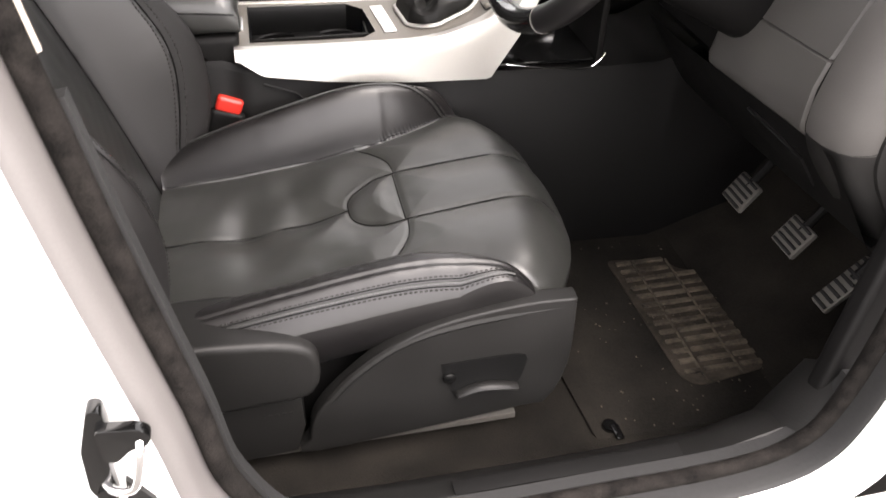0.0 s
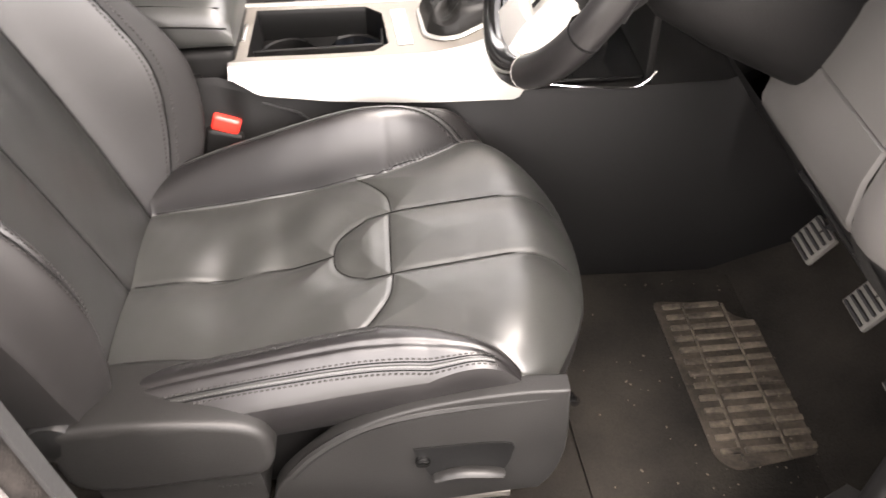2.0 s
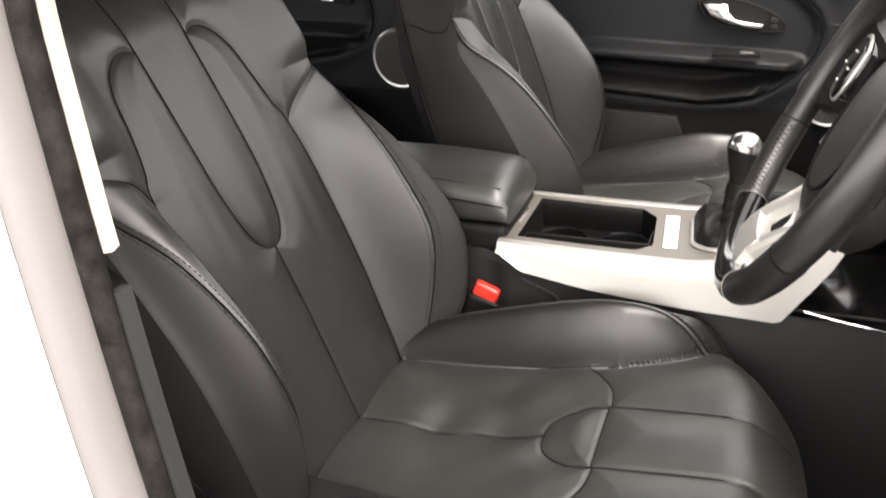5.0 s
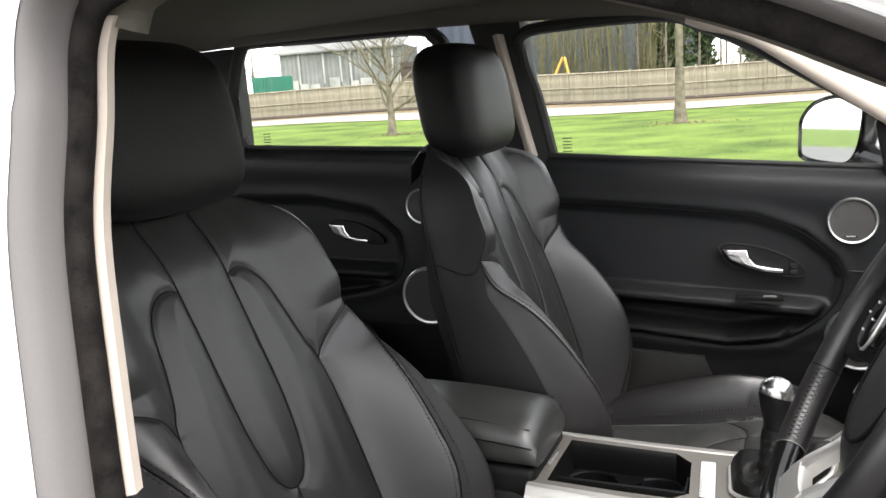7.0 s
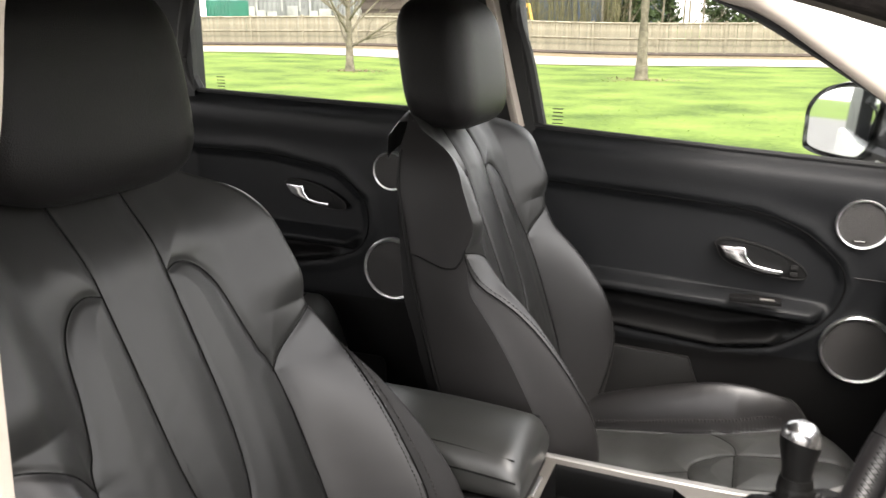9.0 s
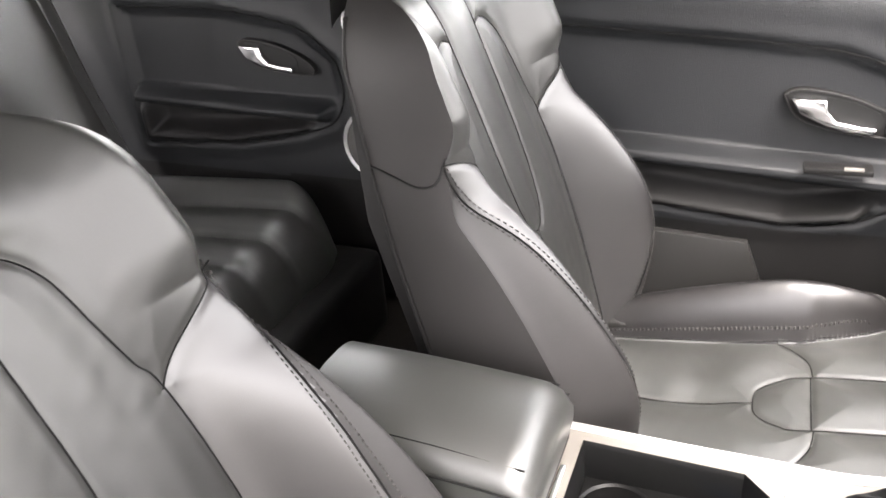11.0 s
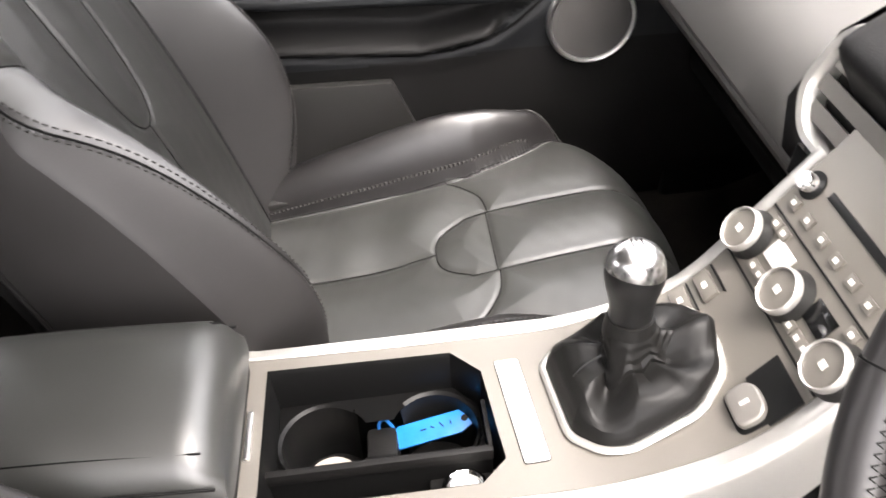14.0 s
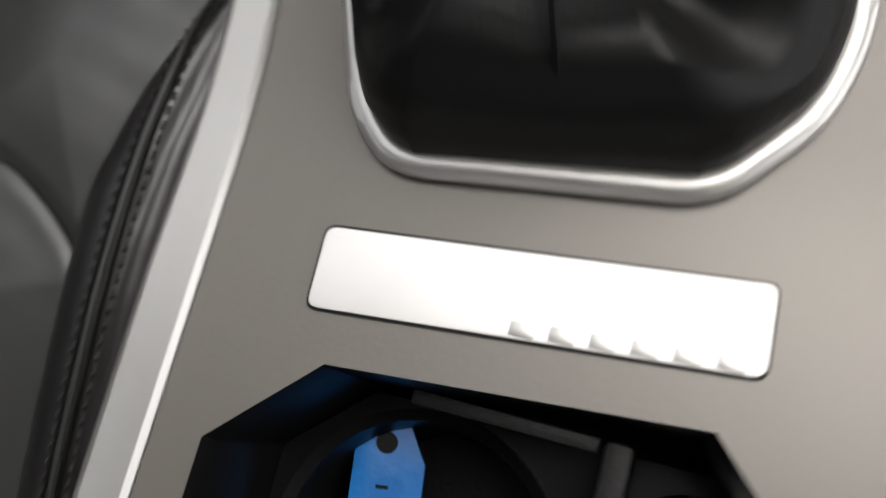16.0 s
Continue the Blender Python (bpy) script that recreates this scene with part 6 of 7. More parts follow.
part("end_cap", prism(cap_pts, -0.722, -0.690, "y", 0.004), PLASTIC_GREY, dash, "dark end panel of the dash")
part("cap_recess", prism(round_line([(0.56, 1.09), (0.68, 1.10), (0.72, 0.98), (0.66, 0.88), (0.575, 0.94), (0.535, 1.02), (0.56, 1.09)], 4)[:-1], -0.727, -0.721, "y", 0.003), PLASTIC, dash)
part("cap_label", box((0.595, -0.7285, 0.985), (0.045, 0.002, 0.020), 0.0), MARK, dash, "small white label")
part("corner_vent", box((0.66, -0.60, 1.158), (0.10, 0.12, 0.02), 0.004), DEEPBLACK, dash, "black corner vent")
for k in range(4):
    part("vent_slat", box((0.66, -0.565 - 0.022 * k, 1.170), (0.09, 0.004, 0.006), 0.001), PLASTIC, dash)
# passenger side
rings = []
for y in np.linspace(0.172, 0.72, 16):
    b = smooth(0.14, 0.3, y)
    rings.append([(0.80, y, 1.165), (0.60, y, 1.150), (0.50, y, 1.125), (0.42, y, 1.080), (0.385 + 0.01 * b, y, 1.02), (0.392, y, 0.965), (0.415, y, 0.935), (0.418, y, 0.928), (0.416, y, 0.922), (0.45, y, 0.872), (0.530, y, 0.800), (0.56, y, 0.790), (0.70, y, 0.79)])
part("passenger_dash", loft(rings, False, False), DASH, dash, "grey rounded passenger side of the dash")
part("dash_underside", box((0.62, 0.43, 0.77), (0.22, 0.56, 0.03), 0.01), PLASTIC, dash)


def VP(y, z, lift=0.0):
    """A place on the centre vent's face, leaning forward with height."""
    return Vector((0.392 + 0.35 * (z - 1.0) - lift, y - 0.032, z + 0.35 * lift))


vent_line = [(p[0], p[1]) for p in corner_round([(0.030, 1.000), (0.172, 1.000), (0.204, 1.030), (0.190, 1.085), (0.150, 1.108), (0.030, 1.108)], 0.018, 5)]
vc = (0.11, 1.054)
vent = part("vent_surround", loft([[VP(vc[0] + (y - vc[0]) * f, vc[1] + (z - vc[1]) * f, l) for y, z in vent_line] for f, l in ((1.06, -0.012), (1.06, 0.004), (1.02, 0.009), (0.93, 0.008), (0.88, 0.002), (0.86, -0.012))], True, False), SATIN, dash, "bright rounded vent surround")
part("vent_back", loft([[VP(vc[0] + (y - vc[0]) * 0.88, vc[1] + (z - vc[1]) * 0.88, l) for y, z in vent_line] for l in (-0.016, -0.010)]), PLASTIC_GREY, vent)
for n in range(4):
    zz = 1.020 + 0.022 * n
    part("vent_slat", loft([[VP(y, zz + 0.006, -0.004), VP(y, zz + 0.008, 0.002), VP(y, zz - 0.006, 0.003), VP(y, zz - 0.007, -0.003)] for y in (0.040, 0.186 - 0.004 * abs(n - 1))]), GREYSATIN, vent, "pale vent slat")
part("vent_band", loft([[VP(y, z, l) for y, z in ((-0.09, 0.992), (0.168, 0.992), (0.160, 0.968), (-0.09, 0.972))] for l in (-0.02, 0.004)]), GLOSSBLACK, dash, "glossy black band under the vent")
part("centre_top", box((0.50, 0.0, 1.10), (0.20, 0.28, 0.10), 0.02, (0, -30, 0), 3), PLASTIC, dash, "black centre top of the dash")
part("dash_top", loft([[(0.52, y, 1.165), (0.60, y, 1.178), (0.72, y, 1.165), (0.86, y, 1.13)] for y in np.linspace(-0.72, 0.74, 9)], False, False), PLASTIC_GREY, dash, "dark dash top")

# steering wheel
WC, wrake = Vector((0.294, -0.3695, 1.1635)), radians(26.6)
waxis = Vector((-math.cos(wrake), 0, math.sin(wrake)))
wup = Vector((math.sin(wrake), 0, math.cos(wrake)))
wside = Vector((0, 1, 0))


def W(a, b, lift=0.0):
    """a metres to the wheel's left and b up in its plane."""
    return WC + wside * a + wup * b + waxis * lift


def on_rim(q, r=0.183, lift=0.0):
    return W(r * math.sin(radians(q)), r * math.cos(radians(q)), lift)


wheel = thing("steering_wheel", "black leather steering wheel with silver lower spokes", "steering wheel", tuple(WC))
for name, q0, q1, r, material, lab in (("rim_top", -114, 114, 0.0160, LEATHER_DARK, "smooth leather rim"), ("rim_grip", 114.4, 147, 0.0166, LEATHER_DARK, "stitched leather grip"), ("rim_grip", 213, 245.6, 0.0166, LEATHER_DARK, "stitched leather grip"), ("rim_bottom", 147.4, 212.6, 0.0158, GLOSSBLACK, "glossy black lower rim")):
    part(name, tube([on_rim(q) for q in np.linspace(q0, q1, 40)], r, 16, up=waxis), material, wheel, lab)
for q in (114.2, 147.2, 212.8, 245.8):
    c = on_rim(q)
    tangent = (on_rim(q + 1) - on_rim(q - 1)).normalized()
    s = tangent.cross(waxis).normalized()
    part("rim_seam", tube([c + (s * math.cos(e) + waxis * math.sin(e)) * 0.0163 for e in np.linspace(0, math.tau, 20, endpoint=False)], 0.0007, 5, True, up=tangent), GREYSATIN if q in (147.2, 212.8) else SEAM, wheel)
for q0, q1 in ((116, 146), (214, 244)):
    bm = bmesh.new()
    for q in np.arange(q0, q1, 1.9):
        for k in (0, 1):
            ends = []
            for e, dq in ((0.95, 0.0), (1.55, 1.7 if k else -1.7)):
                c = on_rim(q + (dq if e > 1 else 0))
                inward = (WC - c).normalized()
                ends.append(c + (inward * math.sin(e) + waxis * math.cos(e)) * 0.0169)
            tube(ends, 0.00045, 4, bm=bm)
    part("cross_stitching", bm, SEAM, wheel, "black cross stitching on the inner rim")
hub_line = round_line([(-0.098, 0.040), (-0.070, 0.072), (0.0, 0.080), (0.070, 0.072), (0.098, 0.040), (0.098, -0.010), (0.082, -0.062), (0.045, -0.100), (0.0, -0.108), (-0.045, -0.100), (-0.082, -0.062), (-0.098, -0.010), (-0.098, 0.040)], 5)[:-1]
hub_pts = [W(a, b, 0.0) for a, b in hub_line]
hc = sum(hub_pts, Vector()) / len(hub_pts)
rings = [[hc + (p - hc) * f + waxis * l for p in hub_pts] for f, l in ((0.9, -0.08), (1.0, -0.07), (1.03, -0.048), (1.0, -0.034), (0.93, -0.024), (0.80, -0.018), (0.5, -0.013), (0.05, -0.011))]
hub = part("airbag_hub", loft(rings), PLASTIC_GREY, wheel, "dark padded centre")
shield_line = round_line([(-0.060, 0.045), (0.0, 0.052), (0.060, 0.045), (0.066, 0.0), (0.050, -0.050), (0.0, -0.072), (-0.050, -0.050), (-0.066, 0.0), (-0.060, 0.045)], 5)[:-1]
part("hub_groove", tube([W(a, b, -0.0145) for a, b in shield_line], 0.0022, 6, True, up=waxis), SEAM, hub)
for sgn in (-1, 1):
    part("hub_strip", tube(curve_points([W(sgn * 0.092, -0.004, -0.026), W(sgn * 0.087, -0.030, -0.022), W(sgn * 0.076, -0.056, -0.019)], 5), 0.0055, 10, flat=0.45, up=waxis), ALU, hub, "bright curved strip")
    part("spoke", loft([[W(sgn * a, b + w, l), W(sgn * a, b + w * 0.5, l + 0.004), W(sgn * a, b - w * 0.5, l + 0.004), W(sgn * a, b - w, l), W(sgn * a, b - w, l - 0.02), W(sgn * a, b + w, l - 0.02)] for a, b, w, l in ((0.080, 0.008, 0.036, -0.036), (0.115, 0.008, 0.040, -0.020), (0.150, 0.006, 0.046, -0.010), (0.170, 0.004, 0.056, -0.004))]), PLASTIC, wheel, "broad black side spoke")
    pad_line = round_line([(0.103, 0.036), (0.135, 0.044), (0.154, 0.032), (0.158, 0.002), (0.142, -0.018), (0.106, -0.018), (0.098, 0.006), (0.103, 0.036)], 4)[:-1]
    mid = (0.127, 0.010)
    pad = part("switch_pad", loft([[W(sgn * (mid[0] + (a - mid[0]) * f), mid[1] + (b - mid[1]) * f, l) for a, b in pad_line] for f, l in ((1.0, -0.020), (1.0, -0.007), (0.95, -0.0045), (0.4, -0.003))]), GLOSSBLACK, wheel, "gloss switch pad")
    part("pad_ring", tube([W(sgn * (mid[0] + (a - mid[0]) * 1.04), mid[1] + (b - mid[1]) * 1.04, -0.0085) for a, b in pad_line], 0.0018, 6, True, up=waxis), SATIN, pad, "silver outline")
    for a, b in ((0.112, 0.012), (0.142, 0.012), (0.127, 0.028), (0.127, -0.005)):
        part("pad_mark", box((0, 0, 0), (0.0045, 0.0016, 0.001)), MARK, pad).matrix_basis = Matrix.Translation(Vector(WC)) @ facing(W(sgn * a, b, -0.0026) - WC, waxis)
    rows_ = []
    for a, bb, w, l in ((0.044, -0.074, 0.012, -0.034), (0.040, -0.100, 0.011, -0.020), (0.036, -0.124, 0.011, -0.006), (0.034, -0.146, 0.012, 0.003)):
        rows_.append([W(sgn * (a + w), bb, l - 0.004), W(sgn * (a + w * 0.6), bb, l), W(sgn * (a - w * 0.6), bb, l), W(sgn * (a - w), bb, l - 0.004), W(sgn * (a - w), bb, l - 0.016), W(sgn * (a + w), bb, l - 0.016)])
    part("lower_spoke", loft(rows_), SATIN, wheel, "bright silver lower spoke arm")
part("spoke_plate", loft([[on_rim(q, rr, l) for rr, l in ((0.134, -0.006), (0.137, -0.001), (0.152, 0.0035), (0.168, 0.0055), (0.168, -0.002), (0.134, -0.014))] for q in np.linspace(166, 194, 11)]), SATIN, wheel, "bright plate joining the rim")
col = thing("steering_column", "black steering column cowl with stalks", "steering column", (0.45, -0.36, 1.02))
part("cowl", loft([[WC - waxis * d + wside * (w * math.copysign(abs(math.cos(q)) ** 0.7, math.cos(q))) + wup * (hh * math.copysign(abs(math.sin(q)) ** 0.7, math.sin(q)) - 0.012) for q in np.linspace(0, math.tau, 28, endpoint=False)] for d, w, hh in ((0.095, 0.062, 0.058), (0.12, 0.080, 0.068), (0.18, 0.088, 0.074), (0.34, 0.090, 0.076))]), PLASTIC, col, "black cowl")
for sgn in (-1, 1):
    part("stalk", tube([WC - waxis * 0.125 + wside * sgn * 0.06, WC - waxis * 0.115 + wside * sgn * 0.13 + wup * 0.012, WC - waxis * 0.10 + wside * sgn * 0.165 + wup * 0.016], [0.009, 0.010, 0.008], 10), PLASTIC, col, "black control stalk")

# ---- pedals and mat ----
for k, (x, y, z, w, hgt, lab) in enumerate(((0.702, -0.285, 0.600, 0.060, 0.056, "metal clutch pedal with black rubber ribs"), (0.722, -0.420, 0.600, 0.060, 0.056, "metal brake pedal with black rubber ribs"), (0.745, -0.535, 0.590, 0.036, 0.105, "long metal accelerator pedal with rubber ribs"))):
    pd = thing("pedal", lab, "pedal", (x, y, z), "pedals")
    tilt = -55 if k < 2 else -48
    m = Matrix.Translation((x, y, z)) @ pose(0, 0, 0, 0, tilt, 0)
    def block(c, size, bev):
        bm = box(c, size, bev, seg=2)
        bmesh.ops.transform(bm, matrix=m, verts=bm.verts)
        return bm
    part("pedal_plate", block((0, 0, 0), (hgt, w, 0.010), 0.004), GREYSATIN, pd, "grey metal plate")
    n = 5 if k < 2 else 8
    for j in range(n):
        part("rubber_rib", block((-hgt / 2 + (j + 0.5) * hgt / n, 0, 0.006), (hgt / n * 0.45, w * 0.82, 0.006), 0.0015), RUBBER, pd)
    part("pedal_arm", tube(curve_points([(x + 0.01, y, z + 0.01), (x + 0.06, y, z + 0.10), (x + 0.10, y, z + 0.26)], 4), 0.008, 8), PLASTIC, pd)
mat_thing = thing("floor_mat", "black driver floor mat with dirty ribbed heel pad", "floor mat", (0.55, -0.40, 0.415))
mpts = round_line([(0.33, -0.645), (0.60, -0.655), (0.70, -0.60), (0.755, -0.45), (0.74, -0.22), (0.62, -0.165), (0.42, -0.15), (0.33, -0.18), (0.315, -0.40), (0.33, -0.645)], 5)[:-1]
part("mat_carpet", prism(mpts, 0.4135, 0.4215, "z", 0.003), CARPET, mat_thing, "black carpet mat")
heel = [(0.498, -0.222), (0.610, -0.238), (0.622, -0.268), (0.662, -0.285), (0.676, -0.50), (0.655, -0.535), (0.53, -0.552), (0.508, -0.53)]
hp = part("heel_pad", prism(corner_round(heel, 0.016), 0.4215, 0.4245, "z", 0.001), PADRUBBER, mat_thing, "worn rubber heel pad grey with dust")
for j in range(13):
    y = -0.240 - j * 0.0235
    for c0, c1 in ((0.512, 0.541), (0.547, 0.606), (0.612, 0.650)):
        if c0 > 0.6 and y > -0.285:
            continue
        part("rib", box(((c0 + c1) / 2 + 0.0005 * j, y, 0.4258), (c1 - c0, 0.0095, 0.0060), 0.0016), MATRUBBER, hp)
for c in (0.543, 0.609):
    part("long_rib", box((c + 0.003, -0.39, 0.4258), (0.0035, 0.30, 0.0035), 0.001), MATRUBBER, hp)
rng = random.Random(4)
bm = bmesh.new()
for k in range(150):
    if k < 80:
        x, y = rng.gauss(0.58, 0.09), rng.gauss(-0.50, 0.09)
    else:
        x, y = rng.uniform(0.33, 0.74), rng.uniform(-0.64, -0.17)
    if not (0.33 < x < 0.74 and -0.645 < y < -0.17):
        continue
    r = rng.uniform(0.0006, 0.0018)
    box((x, y, 0.4222 + r * 0.5 + (0.003 if inside(x, y, heel) else 0)), (r * rng.uniform(1, 3), r * 1.3, r), 0, (0, 0, rng.uniform(0, 180)), bm=bm)
tagged(part("crumbs", bm, DUST), "pale crumbs and grit scattered on the driver mat", "crumbs", kind="stuff")
cl = thing("mat_clip", "small black mat fixing clip", "clip", (0.36, -0.60, 0.42))
part("clip_base", lathe([(0.0, 0), (0.012, 0), (0.011, 0.006), (0.0, 0.006)], Matrix.Translation((0.355, -0.60, 0.4215)), 18), GLOSSBLACK, cl)
part("clip_tab", box((0.362, -0.615, 0.4255), (0.012, 0.028, 0.006), 0.002), GLOSSBLACK, cl)

# ---- outside ----


def ground_z(x, y):
    return 0.45 * smooth(0, 1, (-x - 5) / 20) * smooth(8, 36, y)


gx = [-3000, -400, -120, -60] + list(np.linspace(-45, 30, 60)) + [60, 120, 400, 3000]
gy = [-3000, -400, -60, -10] + list(np.linspace(0, 50, 40)) + [80, 150, 500, 3000]
bm = bmesh.new()
loft([[(x, y, ground_z(x, y)) for x in gx] for y in gy], False, False, bm)
solid("ground", bm, GRASS, "bright green mown grass", "grass", "structure")
bm = bmesh.new()
loft([[(x, y + 0.25 * math.sin(x * 0.7) * (y > 0), 0.015) for x in np.linspace(-60, 60, 80)] for y in (-60, -20, -6, -2, 2, 5.5)], False, False, bm)
solid("driveway", bm, TARMAC, "worn grey tarmac drive under the car", "drive", "structure")
rng = random.Random(7)
bm = bmesh.new()
for k in range(6000):
    y = 6 + 29 * rng.random() ** 0.8
    x = rng.uniform(-0.75 * y - 6, 0.25 * y + 3)
    g, hgt = ground_z(x, y), rng.uniform(0.008, 0.022)
    a = rng.uniform(0, math.tau)
    w = rng.uniform(0.006, 0.016)
    p = Vector((x, y, g))
    d = Vector((math.cos(a), math.sin(a), 0)) * w
    tip = Vector((rng.uniform(-0.04, 0.04), rng.uniform(-0.04, 0.04), hgt))
    bm.faces.new([bm.verts.new(p - d), bm.verts.new(p + d), bm.verts.new(p + tip)])
tagged(part("grass", bm, BLADE), "short tufts of bright green grass", "grass", kind="stuff")

FA, FD = Vector((-5.5, 46.8, 0)), Vector((35.0, 3.1, 0)).normalized()


def on_fence(s, off=0.0):
    p = FA + FD * s + Vector((-FD.y, FD.x, 0)) * off
    return Vector((p.x, p.y, ground_z(p.x, p.y)))


bm = bmesh.new()
track = []
for s in np.linspace(-60, 60, 50):
    track.append([on_fence(s, o) + Vector((0, 0, 0.03)) for o in (-13.5 + 0.5 * math.sin(s * 0.3), -10.0, -7.0, -5.0 + 0.4 * math.sin(s * 0.5))])
loft(track, False, False, bm)
solid("path", bm, GRAVEL, "pale gravel path along the fence", "path", "structure")

verge = loft([[on_fence(s, o) + Vector((0, 0, 0.02)) for o in (-6.0, -3.5, -1.5, 0.6)] for s in np.linspace(-60, 60, 50)], False, False)
solid("verge", verge, LITTER, "brown leaf litter along the foot of the fence", "leaf litter", "structure")

fence = thing("fence", "weathered close-boarded timber fence along the path", "fence", tuple(on_fence(0)))
board_mesh = mesh_of("board", box((0, 0, 0.92), (0.145, 0.022, 1.74), 0.004, seg=1), FENCEWOOD, False)
post_mesh = mesh_of("post", box((0, 0, 0.95), (0.14, 0.12, 1.86), 0.01, seg=1), FENCEWOOD, False)
yaw = math.atan2(FD.y, FD.x)
frng = random.Random(3)


def fence_piece(name, data, s, off, dz=0.0, lean=0.0):
    ob = new(name, data)
    ob.parent = fence
    ob.matrix_parent_inverse = Matrix.Translation(-fence.location)
    p = on_fence(s, off)
    ob.matrix_basis = Matrix.Translation(p + Vector((0, 0, dz))) @ Matrix.Rotation(yaw, 4, "Z") @ Matrix.Rotation(lean, 4, "Y")
    return ob


stuff = bmesh.new()
k = -44.0
while k < 26:
    if -32 < k < 11:
        fence_piece("board", board_mesh, k, frng.uniform(-0.01, 0.01), frng.uniform(-0.03, 0.03), frng.gauss(0, 0.006))
    else:
        p = on_fence(k)
        box(p + Vector((0, 0, 0.92)), (0.145, 0.022, 1.74), 0, (0, 0, math.degrees(yaw)), bm=stuff)
    k += 0.15
tagged(part("far_boards", stuff, FENCEWOOD, fence), kind="stuff")
for s in np.arange(-43, 26, 3.6):
    fence_piece("post", post_mesh, s, -0.02)
for zz in (0.92, 1.76):
    line = [on_fence(s, -0.05) + Vector((0, 0, zz)) for s in np.linspace(-44, 26, 34)]
    part("rail", tube(line, 0.045, 4), FENCEWOOD, fence)
line = [on_fence(s, -0.04) + Vector((0, 0, 0.08)) for s in np.linspace(-44, 26, 34)]
part("gravel_board", tube(line, 0.10, 4, flat=1.2), DARKWOOD, fence)


def bare_tree(name, x, y, height, radius, seed, label, spread=0.55, limbs=9, low=0.30):
    """A trunk that tapers, limbs, and thin twigs that fork twice."""
    r = random.Random(seed)
    base = Vector((x, y, ground_z(x, y) - 0.05))
    tr = thing(name, label, "tree", tuple(base), "trees by the path")
    trunk = [base + Vector((0.10 * math.sin(t * 3 + seed) * t, 0.06 * math.cos(t * 2) * t, height * t)) for t in np.linspace(0, 1, 12)]
    radii = [radius * (1.35 if i == 0 else 1) * (1 - 0.88 * i / 11) for i in range(12)]
    part("trunk", tube(trunk, radii, 10), BARK, tr)
    crown = bmesh.new()
    def branch(p, d, length, rad, depth):
        pts, q, dd = [p], p.copy(), d.copy()
        for _ in range(5):
            dd = (dd + Vector((r.gauss(0, 0.16), r.gauss(0, 0.16), r.gauss(0.05, 0.10)))).normalized()
            q = q + dd * length / 5
            pts.append(q.copy())
        tube(pts, [rad * (1 - 0.16 * i) for i in range(6)], 4 if depth else 6, bm=crown)
        if depth < 2:
            for _ in range(4 if depth == 0 else 3):
                i = r.randint(1, 5)
                nd = (dd + Vector((r.gauss(0, 0.7), r.gauss(0, 0.7), r.gauss(0.15, 0.4)))).normalized()
                branch(pts[i], nd, length * r.uniform(0.35, 0.6), rad * 0.5, depth + 1)
    for k in range(limbs):
        t = low + (1 - low) * k / limbs + r.uniform(-0.02, 0.02)
        i = min(10, int(t * 11))
        a = k * 2.4 + r.uniform(-0.4, 0.4)
        d = Vector((math.cos(a), math.sin(a), r.uniform(0.5, 1.1))).normalized()
        branch(trunk[i], d, height * spread * (1.15 - t) * r.uniform(0.8, 1.1), radius * 0.42 * (1.1 - t * 0.7), 0)
    part("crown", crown, BARK, tr, "bare twigs and limbs")
    return tr


bare_tree("tree", -12.8, 24.0, 4.6, 0.140, 2, "young bare tree with forking limbs on the grass", 0.85, 22, 0.24)
bare_tree("tree", -3.12, 24.0, 8.0, 0.165, 5, "slim bare tree with mottled bark on the grass", 0.35, 9, 0.42)
# dead grass round the trunks
rng = random.Random(12)
bm = bmesh.new()
for (cx, cy) in ((-12.8, 24.0), (-3.12, 24.0)):
    for _ in range(260):
        a, q = rng.uniform(0, math.tau), abs(rng.gauss(0, 0.65))
        p = Vector((cx + q * math.cos(a) * 1.5, cy + q * math.sin(a), ground_z(cx, cy)))
        d = Vector((math.cos(a * 3), math.sin(a * 3), 0)) * 0.02
        bm.faces.new([bm.verts.new(p - d), bm.verts.new(p + d), bm.verts.new(p + Vector((rng.gauss(0, 0.06), rng.gauss(0, 0.06), rng.uniform(0.02, 0.07))))])
tagged(part("dry_grass", bm, LITTER), "dry brown grass round the trunks", "dry grass", kind="stuff")


def ribbed_wall(name, a, b, z0, z1, pitch, depth, material, parent):
    bm = bmesh.new()
    d = b - a
    n = int(d.length / pitch)
    side = Vector((-d.y, d.x, 0)).normalized()
    line = []
    for i in range(n * 2 + 1):
        p = a + d * i / (n * 2)
        line.append(p + side * (depth if i % 2 else 0))
    loft([[p + Vector((0, 0, z0)) for p in line], [p + Vector((0, 0, z1)) for p in line]], False, False, bm)
    part(name, bm, material, parent, smooth=False)


barn = thing("barn", "old grey clad barn with pale patched sheets behind the fence", "barn", (-32.5, 54, 0))
a, b = Vector((-37.1, 52.9, 0)), Vector((-27.7, 55.5, 0))
ribbed_wall("wall", a, b, 0, 5.3, 0.34, 0.05, SHEET, barn)
part("roof", loft([[a + Vector((-0.3, -0.4, 5.2)), b + Vector((0.3, -0.4, 5.2))], [a + Vector((-1.2, 6, 7.6)), b + Vector((-1.0, 6, 7.6))], [a + Vector((-1.2, 6, 7.5)), b + Vector((-1.0, 6, 7.5))], [a + Vector((-0.3, -0.4, 5.08)), b + Vector((0.3, -0.4, 5.08))], [a + Vector((-0.3, -0.4, 5.2)), b + Vector((0.3, -0.4, 5.2))]], False, False), SHEET, barn, "grey sheet roof", smooth=False)
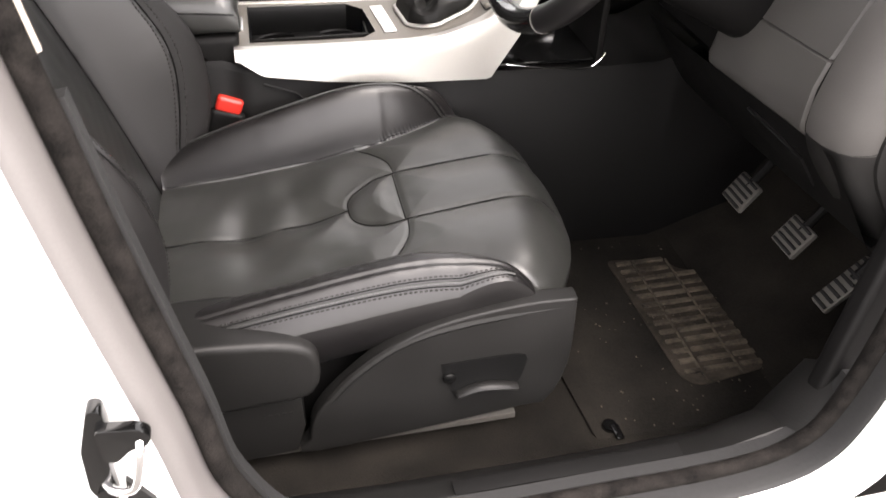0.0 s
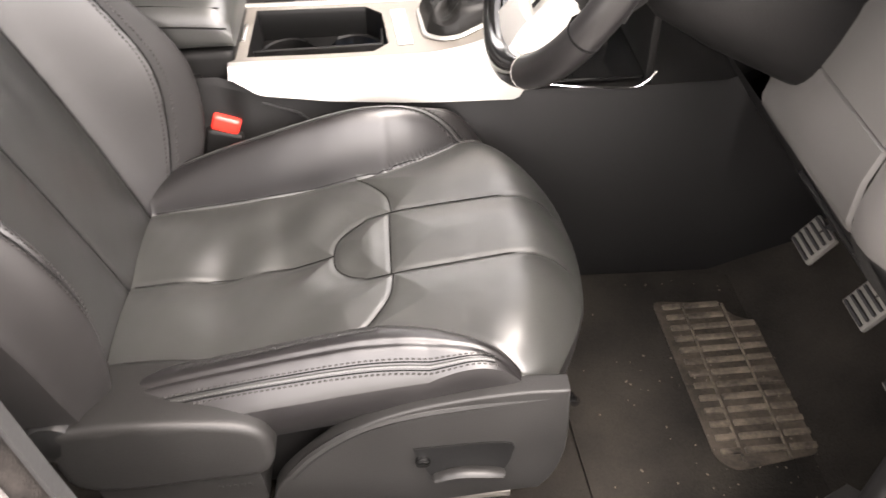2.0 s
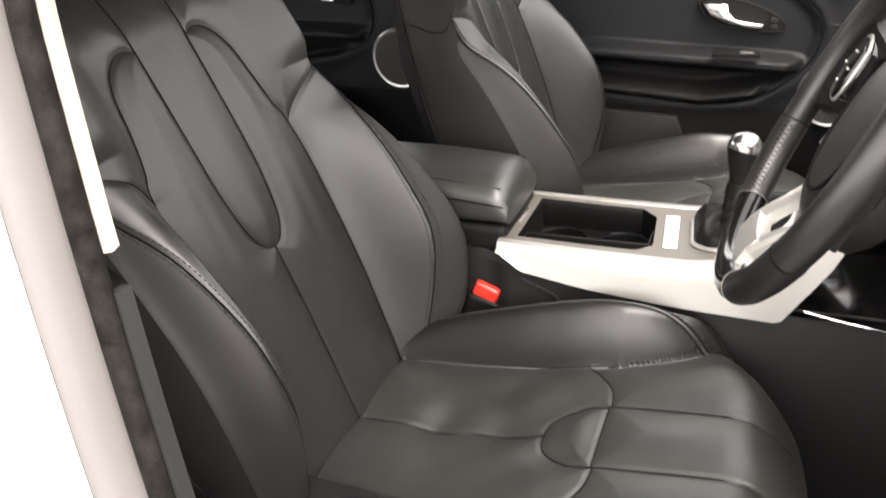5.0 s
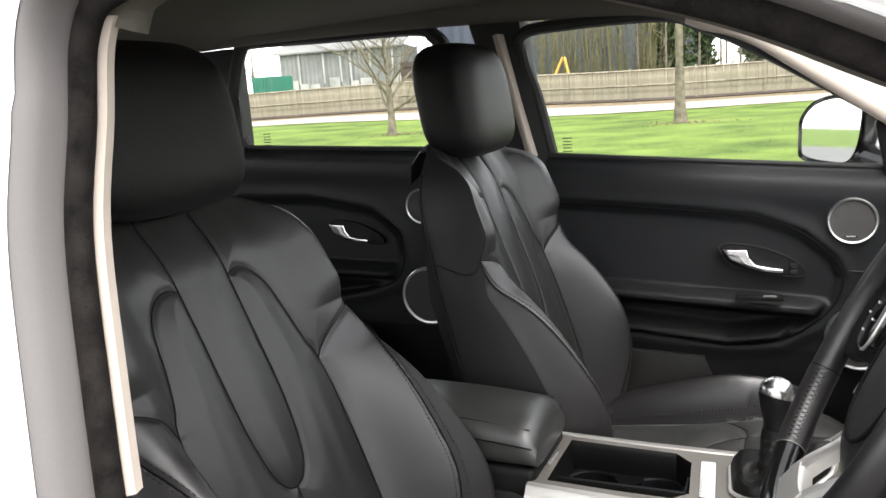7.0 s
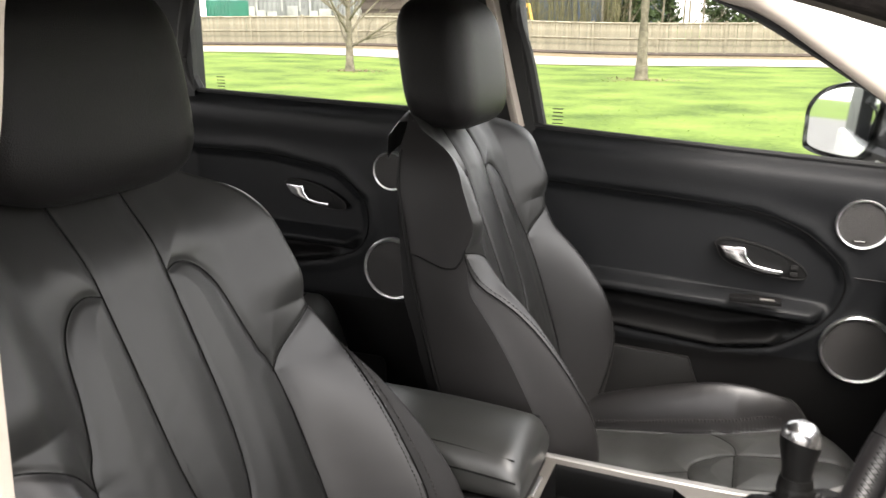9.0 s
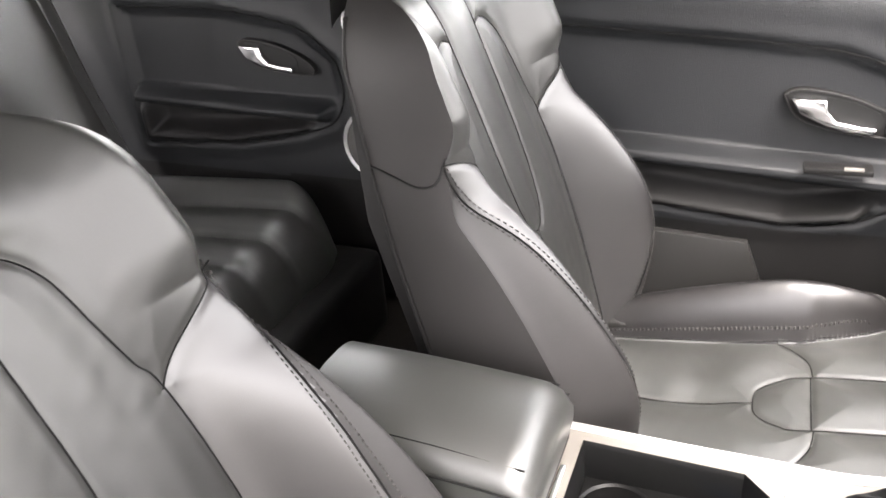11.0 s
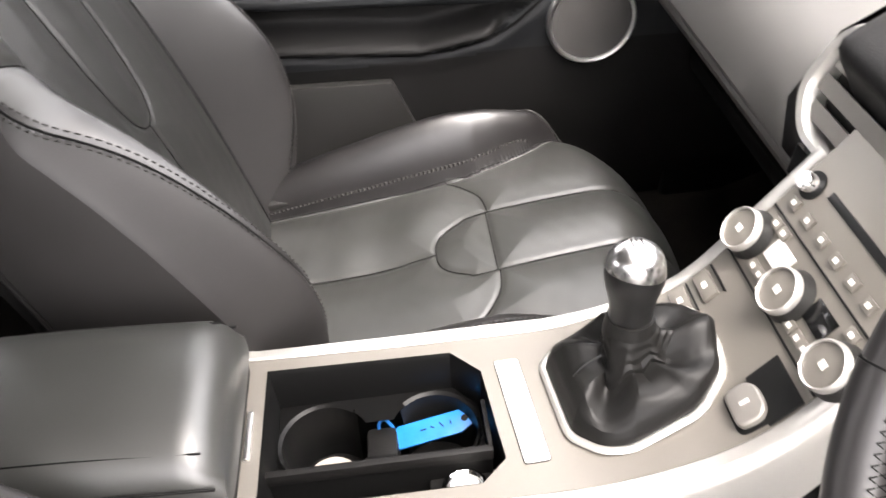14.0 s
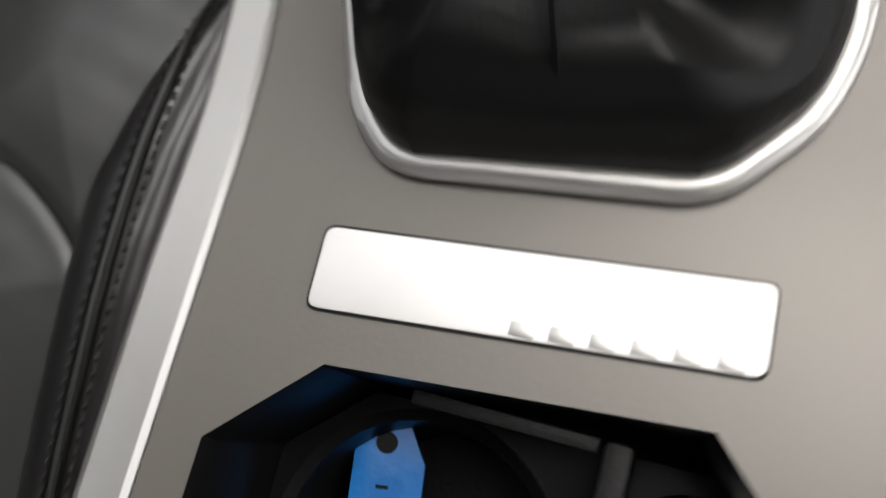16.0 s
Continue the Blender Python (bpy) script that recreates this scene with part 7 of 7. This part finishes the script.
ribbed_wall("wall", b, b + Vector((-2, 7, 0)), 0, 5.3, 0.34, 0.05, SHEET, barn)
ribbed_wall("wall", a + Vector((-2, 7, 0)), a, 0, 5.3, 0.34, 0.05, SHEET, barn)
lean_b = math.degrees(math.atan2(b.y - a.y, b.x - a.x))
brng = random.Random(21)
along = 0.02
while along < 0.96:
    wide = brng.uniform(0.045, 0.10)
    p = a.lerp(b, along + wide / 2) + Vector((0.05, -0.12, 0))
    tall = brng.uniform(1.2, 1.7)
    if brng.random() < 0.86:
        part("cladding_panel", box(p + Vector((0, 0, 1.5 + tall / 2)), (wide * 9.4, 0.05, tall), 0.0, (0, 0, lean_b)), PALESHEET if brng.random() < 0.75 else SHEET, barn)
    along += wide + 0.012
for f in (0.16, 0.36, 0.50, 0.58, 0.74, 0.92):
    part("batten", box(a.lerp(b, f) + Vector((0.05, -0.14, 3.9)), (0.13, 0.06, 2.3), 0.0, (0, 0, lean_b)), PALESHEET, barn, "pale timber batten")
box_t = thing("container", "green steel container behind the fence", "container", (-35.05, 48, 0))
part("box", box((-35.05, 48.8, 1.7), (1.9, 2.4, 3.4), 0.05), GREENBOX, box_t)
for k in range(7):
    part("rib", box((-35.9 + k * 0.28, 47.57, 1.7), (0.08, 0.05, 3.2)), GREENBOX, box_t)
shed = thing("shed", "dark timber open shed behind the fence", "shed", (-25.6, 56, 0))
part("post_frame", box((-25.6, 56, 1.9), (3.2, 4, 3.8), 0.03), DARKWOOD, shed)
for k in range(6):
    part("board", box((-25.6, 53.94, 0.6 + k * 0.6), (3.2, 0.06, 0.34)), BARK if k % 3 == 0 else DARKWOOD, shed)
hall = thing("hall", "tall slate-blue building behind the fence", "building", (-17, 66, 0))
a, b = Vector((-28.8, 64, 0)), Vector((-6.4, 67, 0))
ribbed_wall("wall", a, b, 0, 8.5, 0.9, 0.06, SLATE, hall)
part("roof", loft([[a + Vector((-0.5, -0.6, 8.4)), b + Vector((0.5, -0.6, 8.4))], [a + Vector((-1, 8, 10.0)), b + Vector((-1, 8, 10.0))]], False, False), SLATE, hall, smooth=False)
aframe = thing("swing_frame", "yellow timber swing frame behind the fence", "swing frame", (-13.4, 48.4, 0))
for x0, x1 in ((-14.35, -13.3), (-12.75, -13.2)):
    part("leg", tube([(x0, 48.4, 0.9), (x1, 48.4, 2.95)], 0.09, 6), YELLOW, aframe)
part("beam", tube([(-13.25, 48.4, 2.9), (-14.0, 49.8, 2.5)], 0.07, 6), YELLOW, aframe)

# a thicket of thin stems
trng = random.Random(33)
bm = bmesh.new()
for _ in range(230):
    x, y = trng.uniform(-16.5, -7.6), trng.uniform(49.5, 56)
    tall, r0 = trng.uniform(5.5, 9.0), trng.uniform(0.02, 0.055)
    lean_x, lean_y = trng.gauss(0, 0.35), trng.gauss(0, 0.3)
    stem = [Vector((x + lean_x * f + 0.1 * math.sin(4 * f + x), y + lean_y * f, tall * f)) for f in (0, 0.25, 0.5, 0.75, 1)]
    tube(stem, [r0, r0 * 0.85, r0 * 0.65, r0 * 0.45, r0 * 0.2], 4, bm=bm)
    for _ in range(7):
        f = trng.uniform(0.2, 0.95)
        p = Vector((x + lean_x * f, y + lean_y * f, tall * f))
        d = Vector((trng.gauss(0, 0.5), trng.gauss(0, 0.4), trng.uniform(0.4, 1.0))) * trng.uniform(0.5, 1.1)
        tube([p, p + d * 0.5 + Vector((0.03, 0, 0)), p + d], [r0 * 0.4, r0 * 0.3, r0 * 0.15], 3, bm=bm)
tagged(part("thicket", bm, STEM), "dense thicket of bare olive-brown stems behind the fence", "thicket", kind="stuff")


def leafy(name, x, y, height, width, seed, label, count=900, dark=EVERGREEN):
    r = random.Random(seed)
    t = thing(name, label, "tree", (x, y, 0), "trees behind the fence")
    part("trunk", tube([(x, y, 0), (x + 0.1, y, height * 0.5), (x, y, height * 0.95)], [0.16, 0.11, 0.03], 8), BARK, t)
    bm = bmesh.new()
    for _ in range(count):
        h = r.random()
        rad = width * (0.35 + 0.65 * math.sin(math.pi * min(1, h * 0.85 + 0.12))) * math.sqrt(r.random()) * (0.75 + 0.25 * math.sin(h * 17 + seed))
        a = r.uniform(0, math.tau)
        c = Vector((x + rad * math.cos(a), y + rad * math.sin(a), height * (0.08 + 0.92 * h)))
        for _ in range(3):
            d1 = Vector((r.gauss(0, 1), r.gauss(0, 1), r.gauss(0, 1))).normalized() * r.uniform(0.10, 0.26)
            d2 = Vector((r.gauss(0, 1), r.gauss(0, 1), r.gauss(0, 1))).normalized() * 0.10
            o = c + Vector((r.gauss(0, 0.2), r.gauss(0, 0.2), r.gauss(0, 0.2)))
            bm.faces.new([bm.verts.new(o - d1), bm.verts.new(o + d2), bm.verts.new(o + d1), bm.verts.new(o - d2)])
    part("crown", bm, dark, t, "ragged dark leaves with gaps")


for k, (x, y, hgt, w) in enumerate(((-8.2, 54, 7.0, 1.1), (-6.9, 52.5, 6.0, 1.2), (-5.6, 54, 7.2, 0.9), (-2.4, 53, 5.0, 1.1), (-0.8, 52, 4.2, 1.3), (1.6, 53, 5.5, 1.8), (5.2, 53, 6.0, 2.0), (9.0, 51, 4.8, 1.9))):
    leafy("hedge_tree", x, y, hgt, w, 40 + k, "dark leafy tree behind the fence", 700)
for k in range(7):
    bare_tree("tree", -9.0 + k * 1.05 + 0.5 * math.sin(k * 5), 50 + 1.5 * math.sin(k * 2.2), 8.5, 0.09, 60 + k, "slim bare tree behind the fence", 0.22, 6, 0.25)
for k in range(3):
    bare_tree("tree", -45 - 2.5 * k, 60, 7.0, 0.18, 80 + k, "bare tree beside the barn", 0.5, 8, 0.3)
